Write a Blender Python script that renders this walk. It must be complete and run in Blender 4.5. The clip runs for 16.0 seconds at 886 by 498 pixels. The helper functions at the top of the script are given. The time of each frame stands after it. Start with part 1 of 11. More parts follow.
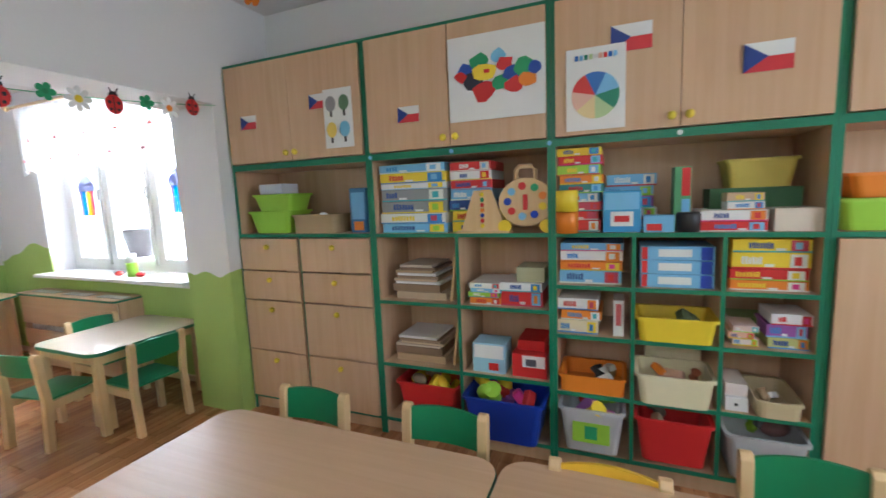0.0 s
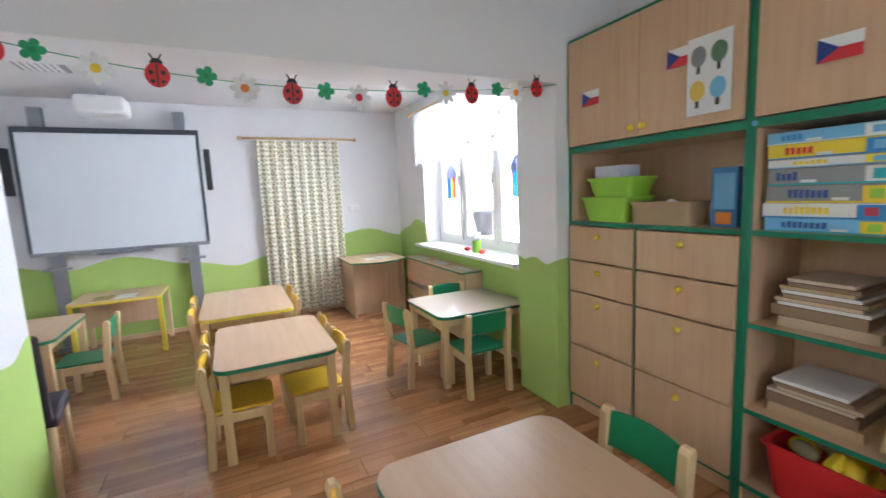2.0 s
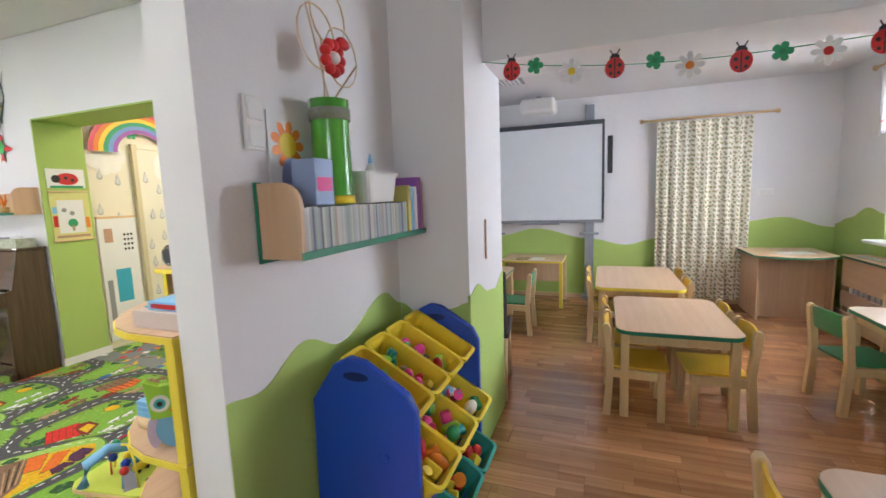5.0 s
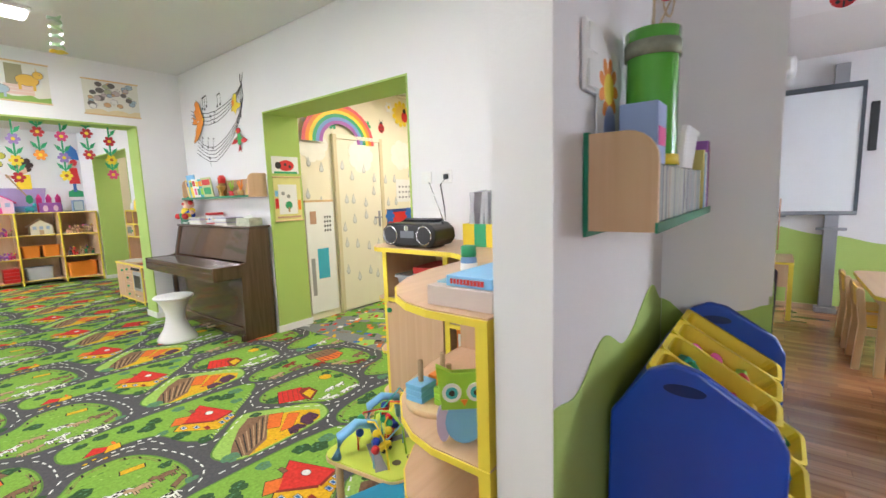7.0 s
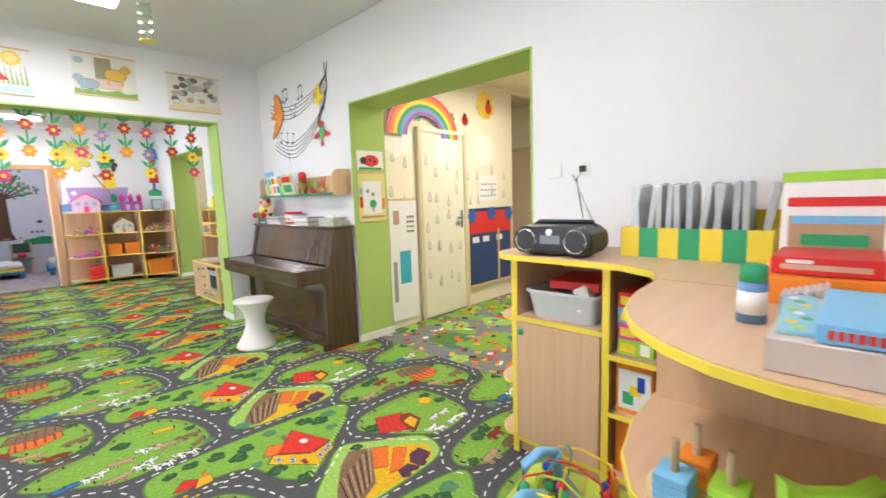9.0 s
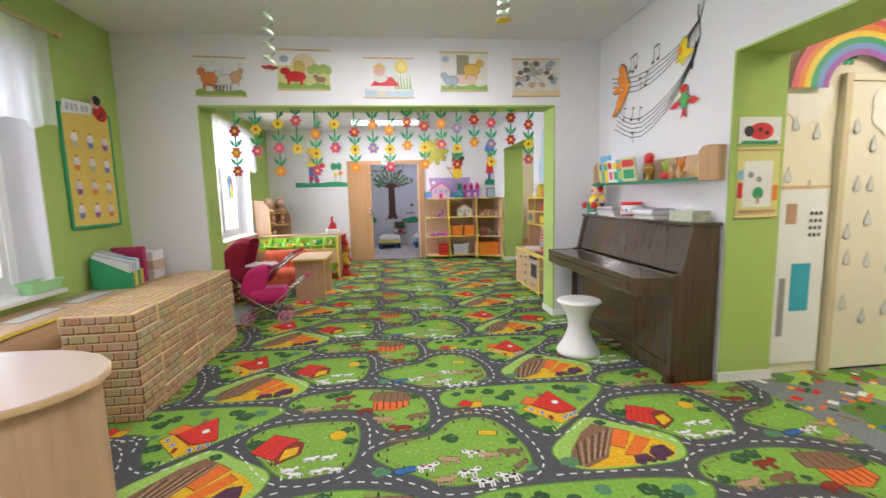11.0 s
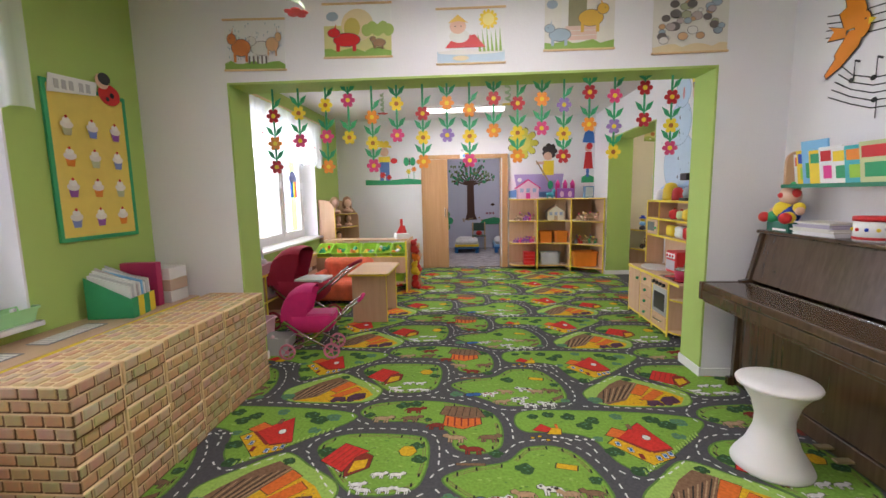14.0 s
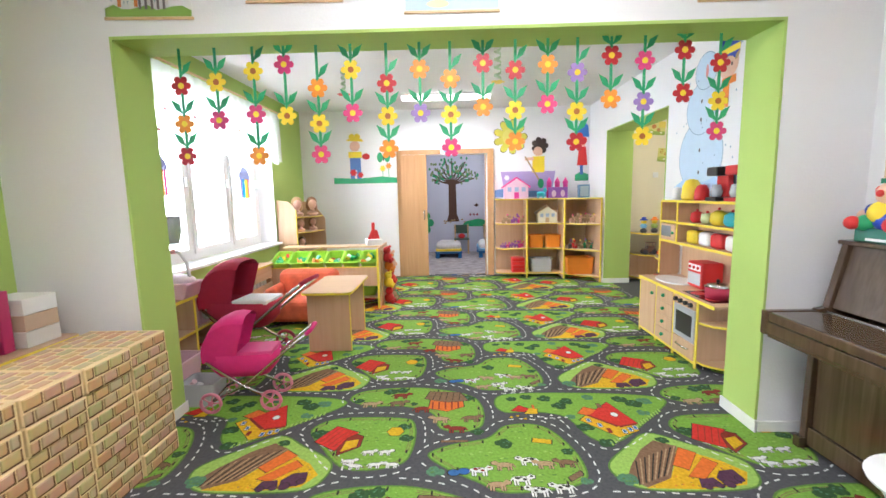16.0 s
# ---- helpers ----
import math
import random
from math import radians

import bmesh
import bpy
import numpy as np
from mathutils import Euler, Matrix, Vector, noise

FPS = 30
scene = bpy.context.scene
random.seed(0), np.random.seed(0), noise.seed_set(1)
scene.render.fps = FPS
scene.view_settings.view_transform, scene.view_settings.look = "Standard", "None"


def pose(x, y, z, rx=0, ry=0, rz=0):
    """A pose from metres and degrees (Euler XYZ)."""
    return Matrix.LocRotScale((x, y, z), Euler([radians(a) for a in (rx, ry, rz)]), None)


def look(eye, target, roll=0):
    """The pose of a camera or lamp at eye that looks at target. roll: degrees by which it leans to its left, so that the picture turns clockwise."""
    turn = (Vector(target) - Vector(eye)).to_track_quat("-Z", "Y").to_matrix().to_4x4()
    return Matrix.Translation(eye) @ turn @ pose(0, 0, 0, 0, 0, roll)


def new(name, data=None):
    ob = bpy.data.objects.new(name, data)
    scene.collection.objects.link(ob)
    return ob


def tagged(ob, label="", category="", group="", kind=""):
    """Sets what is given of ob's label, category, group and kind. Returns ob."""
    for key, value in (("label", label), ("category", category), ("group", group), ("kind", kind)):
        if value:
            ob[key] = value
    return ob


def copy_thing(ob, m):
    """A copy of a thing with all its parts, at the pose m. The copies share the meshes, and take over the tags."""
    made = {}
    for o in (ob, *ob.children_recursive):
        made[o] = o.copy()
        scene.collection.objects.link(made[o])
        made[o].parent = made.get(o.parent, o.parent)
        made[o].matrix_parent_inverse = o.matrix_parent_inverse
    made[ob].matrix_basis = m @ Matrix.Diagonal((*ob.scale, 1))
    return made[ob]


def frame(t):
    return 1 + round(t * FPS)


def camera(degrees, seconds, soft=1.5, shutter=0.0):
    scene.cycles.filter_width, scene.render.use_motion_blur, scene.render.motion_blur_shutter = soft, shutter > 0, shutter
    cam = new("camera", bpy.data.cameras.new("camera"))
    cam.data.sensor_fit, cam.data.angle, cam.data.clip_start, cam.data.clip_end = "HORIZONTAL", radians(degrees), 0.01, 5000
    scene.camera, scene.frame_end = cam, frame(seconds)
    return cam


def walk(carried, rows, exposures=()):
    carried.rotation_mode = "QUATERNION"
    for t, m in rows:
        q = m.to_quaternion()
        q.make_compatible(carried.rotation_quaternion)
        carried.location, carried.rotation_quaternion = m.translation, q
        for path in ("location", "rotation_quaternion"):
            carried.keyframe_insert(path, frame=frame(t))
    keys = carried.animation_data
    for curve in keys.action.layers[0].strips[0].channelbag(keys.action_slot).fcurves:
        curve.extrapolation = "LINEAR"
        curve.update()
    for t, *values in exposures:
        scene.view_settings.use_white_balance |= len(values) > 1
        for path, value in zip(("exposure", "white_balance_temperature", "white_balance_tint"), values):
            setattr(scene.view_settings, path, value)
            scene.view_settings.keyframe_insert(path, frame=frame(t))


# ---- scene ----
cam = camera(91.8, 16.0, shutter=0.3)
PATH = [
    (0, (-0.029, 0.109, 1.489), (0.734, -1.723, 1.236), -2.4),
    (0.5, (-0.01, -0.037, 1.517), (1.085, -1.689, 1.249), -2.5),
    (1, (0.042, -0.102, 1.501), (1.417, -1.53, 1.235), -2.5),
    (1.5, (0.157, -0.086, 1.475), (1.744, -1.276, 1.222), -2.4),
    (2, (0.269, -0.119, 1.485), (2.05, -0.991, 1.229), -2.5),
    (2.5, (0.32, -0.14, 1.472), (2.228, -0.682, 1.222), -2.6),
    (3, (0.317, -0.122, 1.464), (2.292, -0.318, 1.217), -2.5),
    (3.5, (0.256, -0.089, 1.447), (2.235, 0.06, 1.2), -2.4),
    (3.7, (0.232, -0.085, 1.446), (2.195, 0.203, 1.197), -2.5),
    (5.8, (0.027, 0.386, 1.395), (1.792, 1.294, 1.148), -2.1),
    (6, (0.028, 0.451, 1.388), (1.745, 1.445, 1.138), -2.3),
    (6.5, (0.056, 0.61, 1.371), (1.677, 1.756, 1.125), -2.2),
    (7, (0.064, 0.756, 1.348), (1.631, 1.975, 1.1), -1.9),
    (7.5, (0.056, 0.942, 1.35), (1.613, 2.173, 1.099), -1.6),
    (8, (0.054, 1.094, 1.354), (1.606, 2.329, 1.098), -1.4),
    (8.5, (0.095, 1.271, 1.35), (1.64, 2.516, 1.099), -1.4),
    (9, (0.125, 1.415, 1.344), (1.551, 2.797, 1.103), -1.9),
    (9.5, (0.145, 1.592, 1.333), (1.311, 3.2, 1.103), -2.4),
    (10, (0.164, 1.801, 1.311), (1.021, 3.594, 1.092), -2.3),
    (10.2, (0.169, 1.87, 1.307), (0.893, 3.722, 1.089), -2.1),
    (12.3, (0.234, 2.593, 1.392), (0.082, 4.571, 1.140), -1.3),
    (12.5, (0.216, 2.680, 1.388), (0.068, 4.659, 1.138), -1.2),
    (13, (0.219, 2.897, 1.400), (0.083, 4.877, 1.151), -1.0),
    (13.5, (0.208, 3.105, 1.391), (0.079, 5.085, 1.139), -1.0),
    (14, (0.206, 3.344, 1.399), (0.078, 5.324, 1.143), -1.1),
    (14.5, (0.190, 3.550, 1.388), (0.088, 5.530, 1.128), -1.1),
    (15, (0.200, 3.766, 1.399), (0.142, 5.748, 1.139), -1.1),
    (15.5, (0.210, 3.968, 1.382), (0.161, 5.950, 1.123), -1.2),
    (16, (0.205, 4.204, 1.389), (0.160, 6.187, 1.132), -1.2),
]

def walk_rows():
    return [(t, look(eye, target, roll)) for t, eye, target, roll in PATH]


walk(cam, walk_rows(), exposures=[(0.0, 0.30, 5750, 10), (2.0, 0.26, 5750, 10), (3.0, 0.12, 5850, 10), (3.7, -0.08, 5950, 12), (6.0, -0.04, 6100, 14), (8.5, 0.08, 6050, 14), (10.2, 0.04, 5900, 14), (12.4, -0.90, 6350, 22), (14.5, -0.36, 6150, 18), (15.0, -0.08, 6050, 15), (16.0, 0.18, 5950, 14)])

# ---------- light ----------
world = bpy.data.worlds.new("world")
scene.world = world
world.use_nodes = True
_n = world.node_tree.nodes
_sky = _n.new("ShaderNodeTexSky")
_sky.sky_type = "NISHITA"
_sky.sun_disc = False
_sky.sun_elevation = radians(40)
_sky.sun_rotation = radians(200)
_sky.dust_density = 4.0
world.node_tree.links.new(_sky.outputs[0], _n["Background"].inputs[0])
_n["Background"].inputs[1].default_value = 0.15


def sun():
    lamp = bpy.data.lights.new("sun", "SUN")
    lamp.energy, lamp.angle, lamp.color = 0.5, radians(20), (1.0, 0.97, 0.93)
    new("sun", lamp).matrix_world = look((0, 0, 0), (0.4, 0.65, -0.75))


def area_lamp(name, x, y, z, toward, width, height, watts, color=(1, 1, 1)):
    lamp = bpy.data.lights.new(name, "AREA")
    lamp.shape, lamp.size, lamp.size_y, lamp.energy, lamp.color = "RECTANGLE", width, height, watts, color
    new(name, lamp).matrix_world = look((x, y, z), (x + toward[0], y + toward[1], z + toward[2]))


sun()
DAY = (0.93, 0.97, 1.0)
WARM = (1.0, 0.90, 0.74)
COOL = (1.0, 0.95, 0.91)
# daylight through the window openings
area_lamp("window_light_B", 4.15, -3.4, 1.75, (0, 1, -0.12), 3.2, 2.2, 370, DAY)
area_lamp("window_light_C", -3.4, 4.45, 1.65, (1, 0, -0.12), 3.2, 2.2, 85, DAY)
area_lamp("window_light_D", -3.4, 8.95, 1.65, (1, 0, -0.12), 3.4, 2.2, 290, DAY)
# added fill from behind the view; its west window is unseen
area_lamp("west_fill_light", -2.9, -0.6, 1.5, (1, 0, -0.1), 1.6, 1.3, 30, DAY)
# ceiling lamps; the one in the recess is added, its fixture unseen
for _x, _y, _w, _c in ((0.3, 5.42, 42, COOL), (0.3, 2.6, 52, COOL), (0.15, 10.35, 44, COOL), (3.9, 3.7, 44, WARM), (0.5, 13.2, 24, COOL), (3.3, 9.6, 16, WARM)):
    area_lamp("ceiling_lamp_light", _x, _y, (2.79 if _x < 1 else 2.6) if _y < 6 else 2.64, (0, 0.0001, -1), 1.2, 0.18, _w, _c)

# ---------- materials ----------


def mat(name, color, rough=0.5, metal=0.0, var=0.06, scale=6.0, bump=0.0, bump_scale=60.0, spec=0.5, alpha=1.0, emit=0.0, coat=0.0, random_tint=0.0):
    """A plain surface with soft stains, fine grain and relief."""
    m = bpy.data.materials.new(name)
    m.use_nodes = True
    nt = m.node_tree
    b = nt.nodes["Principled BSDF"]
    b.inputs["Roughness"].default_value = rough
    b.inputs["Metallic"].default_value = metal
    b.inputs["Specular IOR Level"].default_value = spec
    b.inputs["Coat Weight"].default_value = coat
    tc = nt.nodes.new("ShaderNodeTexCoord")
    no = nt.nodes.new("ShaderNodeTexNoise")
    no.inputs["Scale"].default_value = scale
    no.inputs["Detail"].default_value = 6
    nt.links.new(tc.outputs["Object"], no.inputs["Vector"])
    mix = nt.nodes.new("ShaderNodeMix")
    mix.data_type = "RGBA"
    mix.inputs[6].default_value = (*[c * (1 - var) for c in color], 1)
    mix.inputs[7].default_value = (*[min(1, c * (1 + var)) for c in color], 1)
    nt.links.new(no.outputs["Fac"], mix.inputs[0])
    out = mix.outputs[2]
    if random_tint:
        oi = nt.nodes.new("ShaderNodeObjectInfo")
        hsv = nt.nodes.new("ShaderNodeHueSaturation")
        mr = nt.nodes.new("ShaderNodeMapRange")
        mr.inputs["To Min"].default_value, mr.inputs["To Max"].default_value = 1 - random_tint, 1 + random_tint
        nt.links.new(oi.outputs["Random"], mr.inputs["Value"])
        nt.links.new(mr.outputs[0], hsv.inputs["Value"])
        nt.links.new(out, hsv.inputs["Color"])
        out = hsv.outputs[0]
    nt.links.new(out, b.inputs["Base Color"])
    if alpha < 1:
        b.inputs["Alpha"].default_value = alpha
    if emit:
        b.inputs["Emission Color"].default_value = (*color, 1)
        b.inputs["Emission Strength"].default_value = emit
    if bump:
        n2 = nt.nodes.new("ShaderNodeTexNoise")
        n2.inputs["Scale"].default_value = bump_scale
        n2.inputs["Detail"].default_value = 4
        bp = nt.nodes.new("ShaderNodeBump")
        bp.inputs["Strength"].default_value = bump
        bp.inputs["Distance"].default_value = 0.01
        nt.links.new(tc.outputs["Object"], n2.inputs["Vector"])
        nt.links.new(n2.outputs["Fac"], bp.inputs["Height"])
        nt.links.new(bp.outputs[0], b.inputs["Normal"])
    return m


def node_math(nt, op, a, b=None):
    n = nt.nodes.new("ShaderNodeMath")
    n.operation = op
    for i, v in enumerate((a, b)):
        if v is None:
            continue
        if isinstance(v, (int, float)):
            n.inputs[i].default_value = v
        else:
            nt.links.new(v, n.inputs[i])
    return n.outputs[0]


def grain_mat(name, dark, light, rough=0.45, along=2, fine=26.0, coat=0.0, tint=0.0):
    """Wood or laminate with grain along one axis (0, 1, 2)."""
    m = bpy.data.materials.new(name)
    m.use_nodes = True
    nt = m.node_tree
    b = nt.nodes["Principled BSDF"]
    b.inputs["Roughness"].default_value = rough
    b.inputs["Coat Weight"].default_value = coat
    tc = nt.nodes.new("ShaderNodeTexCoord")
    mp = nt.nodes.new("ShaderNodeMapping")
    s = [fine, fine, fine]
    s[along] = fine * 0.05
    mp.inputs["Scale"].default_value = s
    nt.links.new(tc.outputs["Object"], mp.inputs["Vector"])
    no = nt.nodes.new("ShaderNodeTexNoise")
    no.inputs["Scale"].default_value = 1.0
    no.inputs["Detail"].default_value = 5
    no.inputs["Distortion"].default_value = 0.6
    oi = nt.nodes.new("ShaderNodeObjectInfo")
    no.noise_dimensions = "4D"
    nt.links.new(node_math(nt, "MULTIPLY", oi.outputs["Random"], 40.0), no.inputs["W"])
    nt.links.new(mp.outputs[0], no.inputs["Vector"])
    ramp = nt.nodes.new("ShaderNodeValToRGB")
    ramp.color_ramp.elements[0].position, ramp.color_ramp.elements[0].color = 0.28, (*dark, 1)
    ramp.color_ramp.elements[1].position, ramp.color_ramp.elements[1].color = 0.72, (*light, 1)
    nt.links.new(no.outputs["Fac"], ramp.inputs[0])
    out = ramp.outputs[0]
    if tint:
        hsv = nt.nodes.new("ShaderNodeHueSaturation")
        nt.links.new(node_math(nt, "ADD", node_math(nt, "MULTIPLY", oi.outputs["Random"], 2 * tint), 1 - tint), hsv.inputs["Value"])
        nt.links.new(out, hsv.inputs["Color"])
        out = hsv.outputs[0]
    nt.links.new(out, b.inputs["Base Color"])
    bp = nt.nodes.new("ShaderNodeBump")
    bp.inputs["Strength"].default_value = 0.05
    bp.inputs["Distance"].default_value = 0.004
    nt.links.new(no.outputs["Fac"], bp.inputs["Height"])
    nt.links.new(bp.outputs[0], b.inputs["Normal"])
    return m


GREEN_PAINT = (0.40, 0.55, 0.14)
WHITE_PAINT = (0.80, 0.79, 0.80)


def glass_mat(name, color=(1, 1, 1), rough=0.0):
    m = bpy.data.materials.new(name)
    m.use_nodes = True
    b = m.node_tree.nodes["Principled BSDF"]
    b.inputs["Base Color"].default_value = (*color, 1)
    b.inputs["Roughness"].default_value = rough
    b.inputs["Transmission Weight"].default_value = 1.0
    b.inputs["IOR"].default_value = 1.05
    return m


WALL = mat("wall_plaster", WHITE_PAINT, 0.85, var=0.03, scale=2.0, bump=0.12, bump_scale=90)
GREEN = mat("green_wall_paint", GREEN_PAINT, 0.8, var=0.05, scale=2.5, bump=0.1, bump_scale=80)
CEIL = mat("ceiling_paint", (0.74, 0.73, 0.73), 0.9, var=0.03, scale=1.5, bump=0.08)
CREAM = mat("cream_wall_paint", (0.80, 0.74, 0.58), 0.8, var=0.04, scale=2.0, bump=0.08)
LILAC = mat("lilac_wall_paint", (0.66, 0.68, 0.80), 0.85, var=0.04, scale=2.0)
BEECH = grain_mat("beech_laminate", (0.56, 0.350, 0.205), (0.64, 0.43, 0.27), 0.42, 2)
BEECH_H = grain_mat("beech_laminate_flat", (0.57, 0.365, 0.215), (0.65, 0.44, 0.28), 0.36, 0)
BIRCH = grain_mat("light_birch", (0.66, 0.44, 0.22), (0.74, 0.53, 0.29), 0.4, 2)
EDGE_G = mat("green_edge_band", (0.012, 0.19, 0.10), 0.4, var=0.06)
EDGE_Y = mat("yellow_edge_band", (0.83, 0.66, 0.06), 0.4, var=0.05)
CHAIR_G = mat("green_stained_ply", (0.015, 0.21, 0.085), 0.35, var=0.12, scale=9)
CHAIR_Y = mat("yellow_stained_ply", (0.80, 0.48, 0.03), 0.35, var=0.1, scale=9)
WHITE_PL = mat("white_plastic", (0.80, 0.79, 0.77), 0.35, var=0.03)
GREY_MET = mat("grey_metal", (0.30, 0.31, 0.34), 0.4, metal=0.6, var=0.05)
CHROME = mat("chrome_tube", (0.62, 0.62, 0.64), 0.22, metal=1.0, var=0.03)
BLACK_PL = mat("black_plastic", (0.02, 0.02, 0.022), 0.35, var=0.1)
DARK_WOOD = grain_mat("dark_piano_lacquer", (0.052, 0.029, 0.015), (0.088, 0.052, 0.030), 0.24, 2, fine=40, coat=0.4)
PAPER = mat("white_paper", (0.80, 0.80, 0.79), 0.7, var=0.03)
GLASS = glass_mat("window_glass")
LAMP_ON = mat("lit_diffuser", (1.0, 0.98, 0.94), 0.5, emit=6.0, var=0.0)
OUTSIDE = mat("daylight_haze", (0.95, 0.98, 1.0), 0.9, emit=1.8, var=0.02)
_pal = {}


def col(r, g, b, rough=0.45):
    """A shared plain coloured plastic, paint or card."""
    key = (r, g, b, rough)
    if key not in _pal:
        _pal[key] = mat("colour_%d_%d_%d" % (r * 100, g * 100, b * 100), (r, g, b), rough, var=0.08, scale=12)
    return _pal[key]


RED = col(0.62, 0.025, 0.025)
BLUE = col(0.012, 0.05, 0.42)
YELLOW = col(0.83, 0.62, 0.03)
LIME = col(0.34, 0.62, 0.05)
ORANGE = col(0.80, 0.24, 0.02)
PINK = col(0.75, 0.05, 0.28)
TEAL = col(0.05, 0.42, 0.48)
PURPLE = col(0.32, 0.10, 0.40)
LBLUE = col(0.20, 0.48, 0.75)
CREAM_PL = col(0.80, 0.74, 0.50)
KHAKI = col(0.42, 0.30, 0.17, 0.8)
LEAFG = col(0.03, 0.34, 0.14)
SKIN = col(0.72, 0.45, 0.33)

# ---------- mesh helpers ----------


def add_box(bm, x0, x1, y0, y1, z0, z1, mi=0):
    v = [bm.verts.new(p) for p in ((x0, y0, z0), (x1, y0, z0), (x1, y1, z0), (x0, y1, z0), (x0, y0, z1), (x1, y0, z1), (x1, y1, z1), (x0, y1, z1))]
    for ids in ((3, 2, 1, 0), (4, 5, 6, 7), (0, 1, 5, 4), (1, 2, 6, 5), (2, 3, 7, 6), (3, 0, 4, 7)):
        bm.faces.new([v[i] for i in ids]).material_index = mi
    return v


def box(x0, x1, y0, y1, z0, z1, bevel=0.0, seg=2):
    bm = bmesh.new()
    add_box(bm, x0, x1, y0, y1, z0, z1)
    if bevel:
        bmesh.ops.bevel(bm, geom=bm.edges[:], offset=bevel, segments=seg, affect="EDGES", profile=0.5)
    return bm


def boxes(*rows):
    bm = bmesh.new()
    for r in rows:
        add_box(bm, *r)
    return bm


def lathe(profile, n=24, bm=None, at=(0, 0, 0)):
    """A turned body from (radius, height) rows."""
    bm = bm or bmesh.new()
    rings = []
    for r, z in profile:
        rings.append([bm.verts.new((at[0] + r * math.cos(2 * math.pi * i / n), at[1] + r * math.sin(2 * math.pi * i / n), at[2] + z)) for i in range(n)])
    for a, b in zip(rings, rings[1:]):
        for i in range(n):
            f = bm.faces.new((a[i], a[(i + 1) % n], b[(i + 1) % n], b[i]))
            f.smooth = True
    bm.faces.new(rings[0][::-1])
    bm.faces.new(rings[-1])
    return bm


def prism(points, h0, h1, axis=2, bm=None, bevel=0.0):
    """An outline pushed from h0 to h1 along an axis; points are the other two coordinates in order."""
    bm = bm or bmesh.new()

    def p3(p, h):
        return {0: (h, p[0], p[1]), 1: (p[0], h, p[1]), 2: (p[0], p[1], h)}[axis]
    a = [bm.verts.new(p3(p, h0)) for p in points]
    b = [bm.verts.new(p3(p, h1)) for p in points]
    n = len(points)
    bm.faces.new(a[::-1])
    bm.faces.new(b)
    for i in range(n):
        bm.faces.new((a[i], a[(i + 1) % n], b[(i + 1) % n], b[i]))
    bmesh.ops.recalc_face_normals(bm, faces=bm.faces[:])
    if bevel:
        bmesh.ops.bevel(bm, geom=[e for e in bm.edges], offset=bevel, segments=2, affect="EDGES", profile=0.5)
    return bm


def round_rect(x0, x1, y0, y1, r, n=6):
    pts = []
    for cx, cy, a0 in ((x1 - r, y1 - r, 0), (x0 + r, y1 - r, 90), (x0 + r, y0 + r, 180), (x1 - r, y0 + r, 270)):
        for i in range(n + 1):
            a = radians(a0 + 90 * i / n)
            pts.append((cx + r * math.cos(a), cy + r * math.sin(a)))
    return pts


def disc_pts(cx, cy, r, n=20, sy=1.0):
    return [(cx + r * math.cos(2 * math.pi * i / n), cy + sy * r * math.sin(2 * math.pi * i / n)) for i in range(n)]


def tube(points, r, n=8, bm=None):
    """A round bar along points."""
    bm = bm or bmesh.new()
    pts = [Vector(p) for p in points]
    rings = []
    for i, p in enumerate(pts):
        d = (pts[min(i + 1, len(pts) - 1)] - pts[max(i - 1, 0)]).normalized()
        up = Vector((0, 0, 1)) if abs(d.z) < 0.9 else Vector((1, 0, 0))
        s = d.cross(up).normalized()
        u = s.cross(d)
        rings.append([bm.verts.new(p + s * r * math.cos(2 * math.pi * k / n) + u * r * math.sin(2 * math.pi * k / n)) for k in range(n)])
    for a, b in zip(rings, rings[1:]):
        for k in range(n):
            bm.faces.new((a[k], a[(k + 1) % n], b[(k + 1) % n], b[k])).smooth = True
    bm.faces.new(rings[0][::-1])
    bm.faces.new(rings[-1])
    bmesh.ops.recalc_face_normals(bm, faces=bm.faces[:])
    return bm


def ball(bm, c, r, sx=1.0, sy=1.0, sz=1.0, seg=12):
    m = Matrix.Translation(c) @ Matrix.Diagonal((sx, sy, sz, 1))
    got = bmesh.ops.create_uvsphere(bm, u_segments=seg, v_segments=max(6, seg * 2 // 3), radius=r, matrix=m)
    for v in got["verts"]:
        for f in v.link_faces:
            f.smooth = True
    return bm


def blob(c, r, sx=1.0, sy=1.0, sz=1.0, seg=12):
    return ball(bmesh.new(), c, r, sx, sy, sz, seg)


def mesh_of(name, bm, material):
    me = bpy.data.meshes.new(name)
    bm.to_mesh(me)
    bm.free()
    for m in (material if isinstance(material, (list, tuple)) else [material]):
        me.materials.append(m)
    return me


def solid(name, bm, material, label="", category="", kind="", group=""):
    """A top-level object of one mesh."""
    return tagged(new(name, mesh_of(name, bm, material)), label, category, group, kind)


def part(name, bm, material, parent, label=""):
    ob = new(name, mesh_of(name, bm, material))
    ob.parent = parent
    return tagged(ob, label)


def thing(name, label, category, m=None, group=""):
    ob = tagged(new(name), label, category, group)
    ob.empty_display_size = 0.05
    if m is not None:
        ob.matrix_world = m
    return ob


def face(x, y, z, way):
    """The pose of a flat thing on a wall that faces S (-y), N, W (-x) or E."""
    return pose(x, y, z, 0, 0, {"S": 0, "W": -90, "N": 180, "E": 90}[way])


def rect(x0, x1, y0, y1):
    return [(x0, y0), (x1, y0), (x1, y1), (x0, y1)]


def ell(cx, cy, rx, ry=None, n=18):
    ry = rx if ry is None else ry
    return [(cx + rx * math.cos(2 * math.pi * i / n), cy + ry * math.sin(2 * math.pi * i / n)) for i in range(n)]


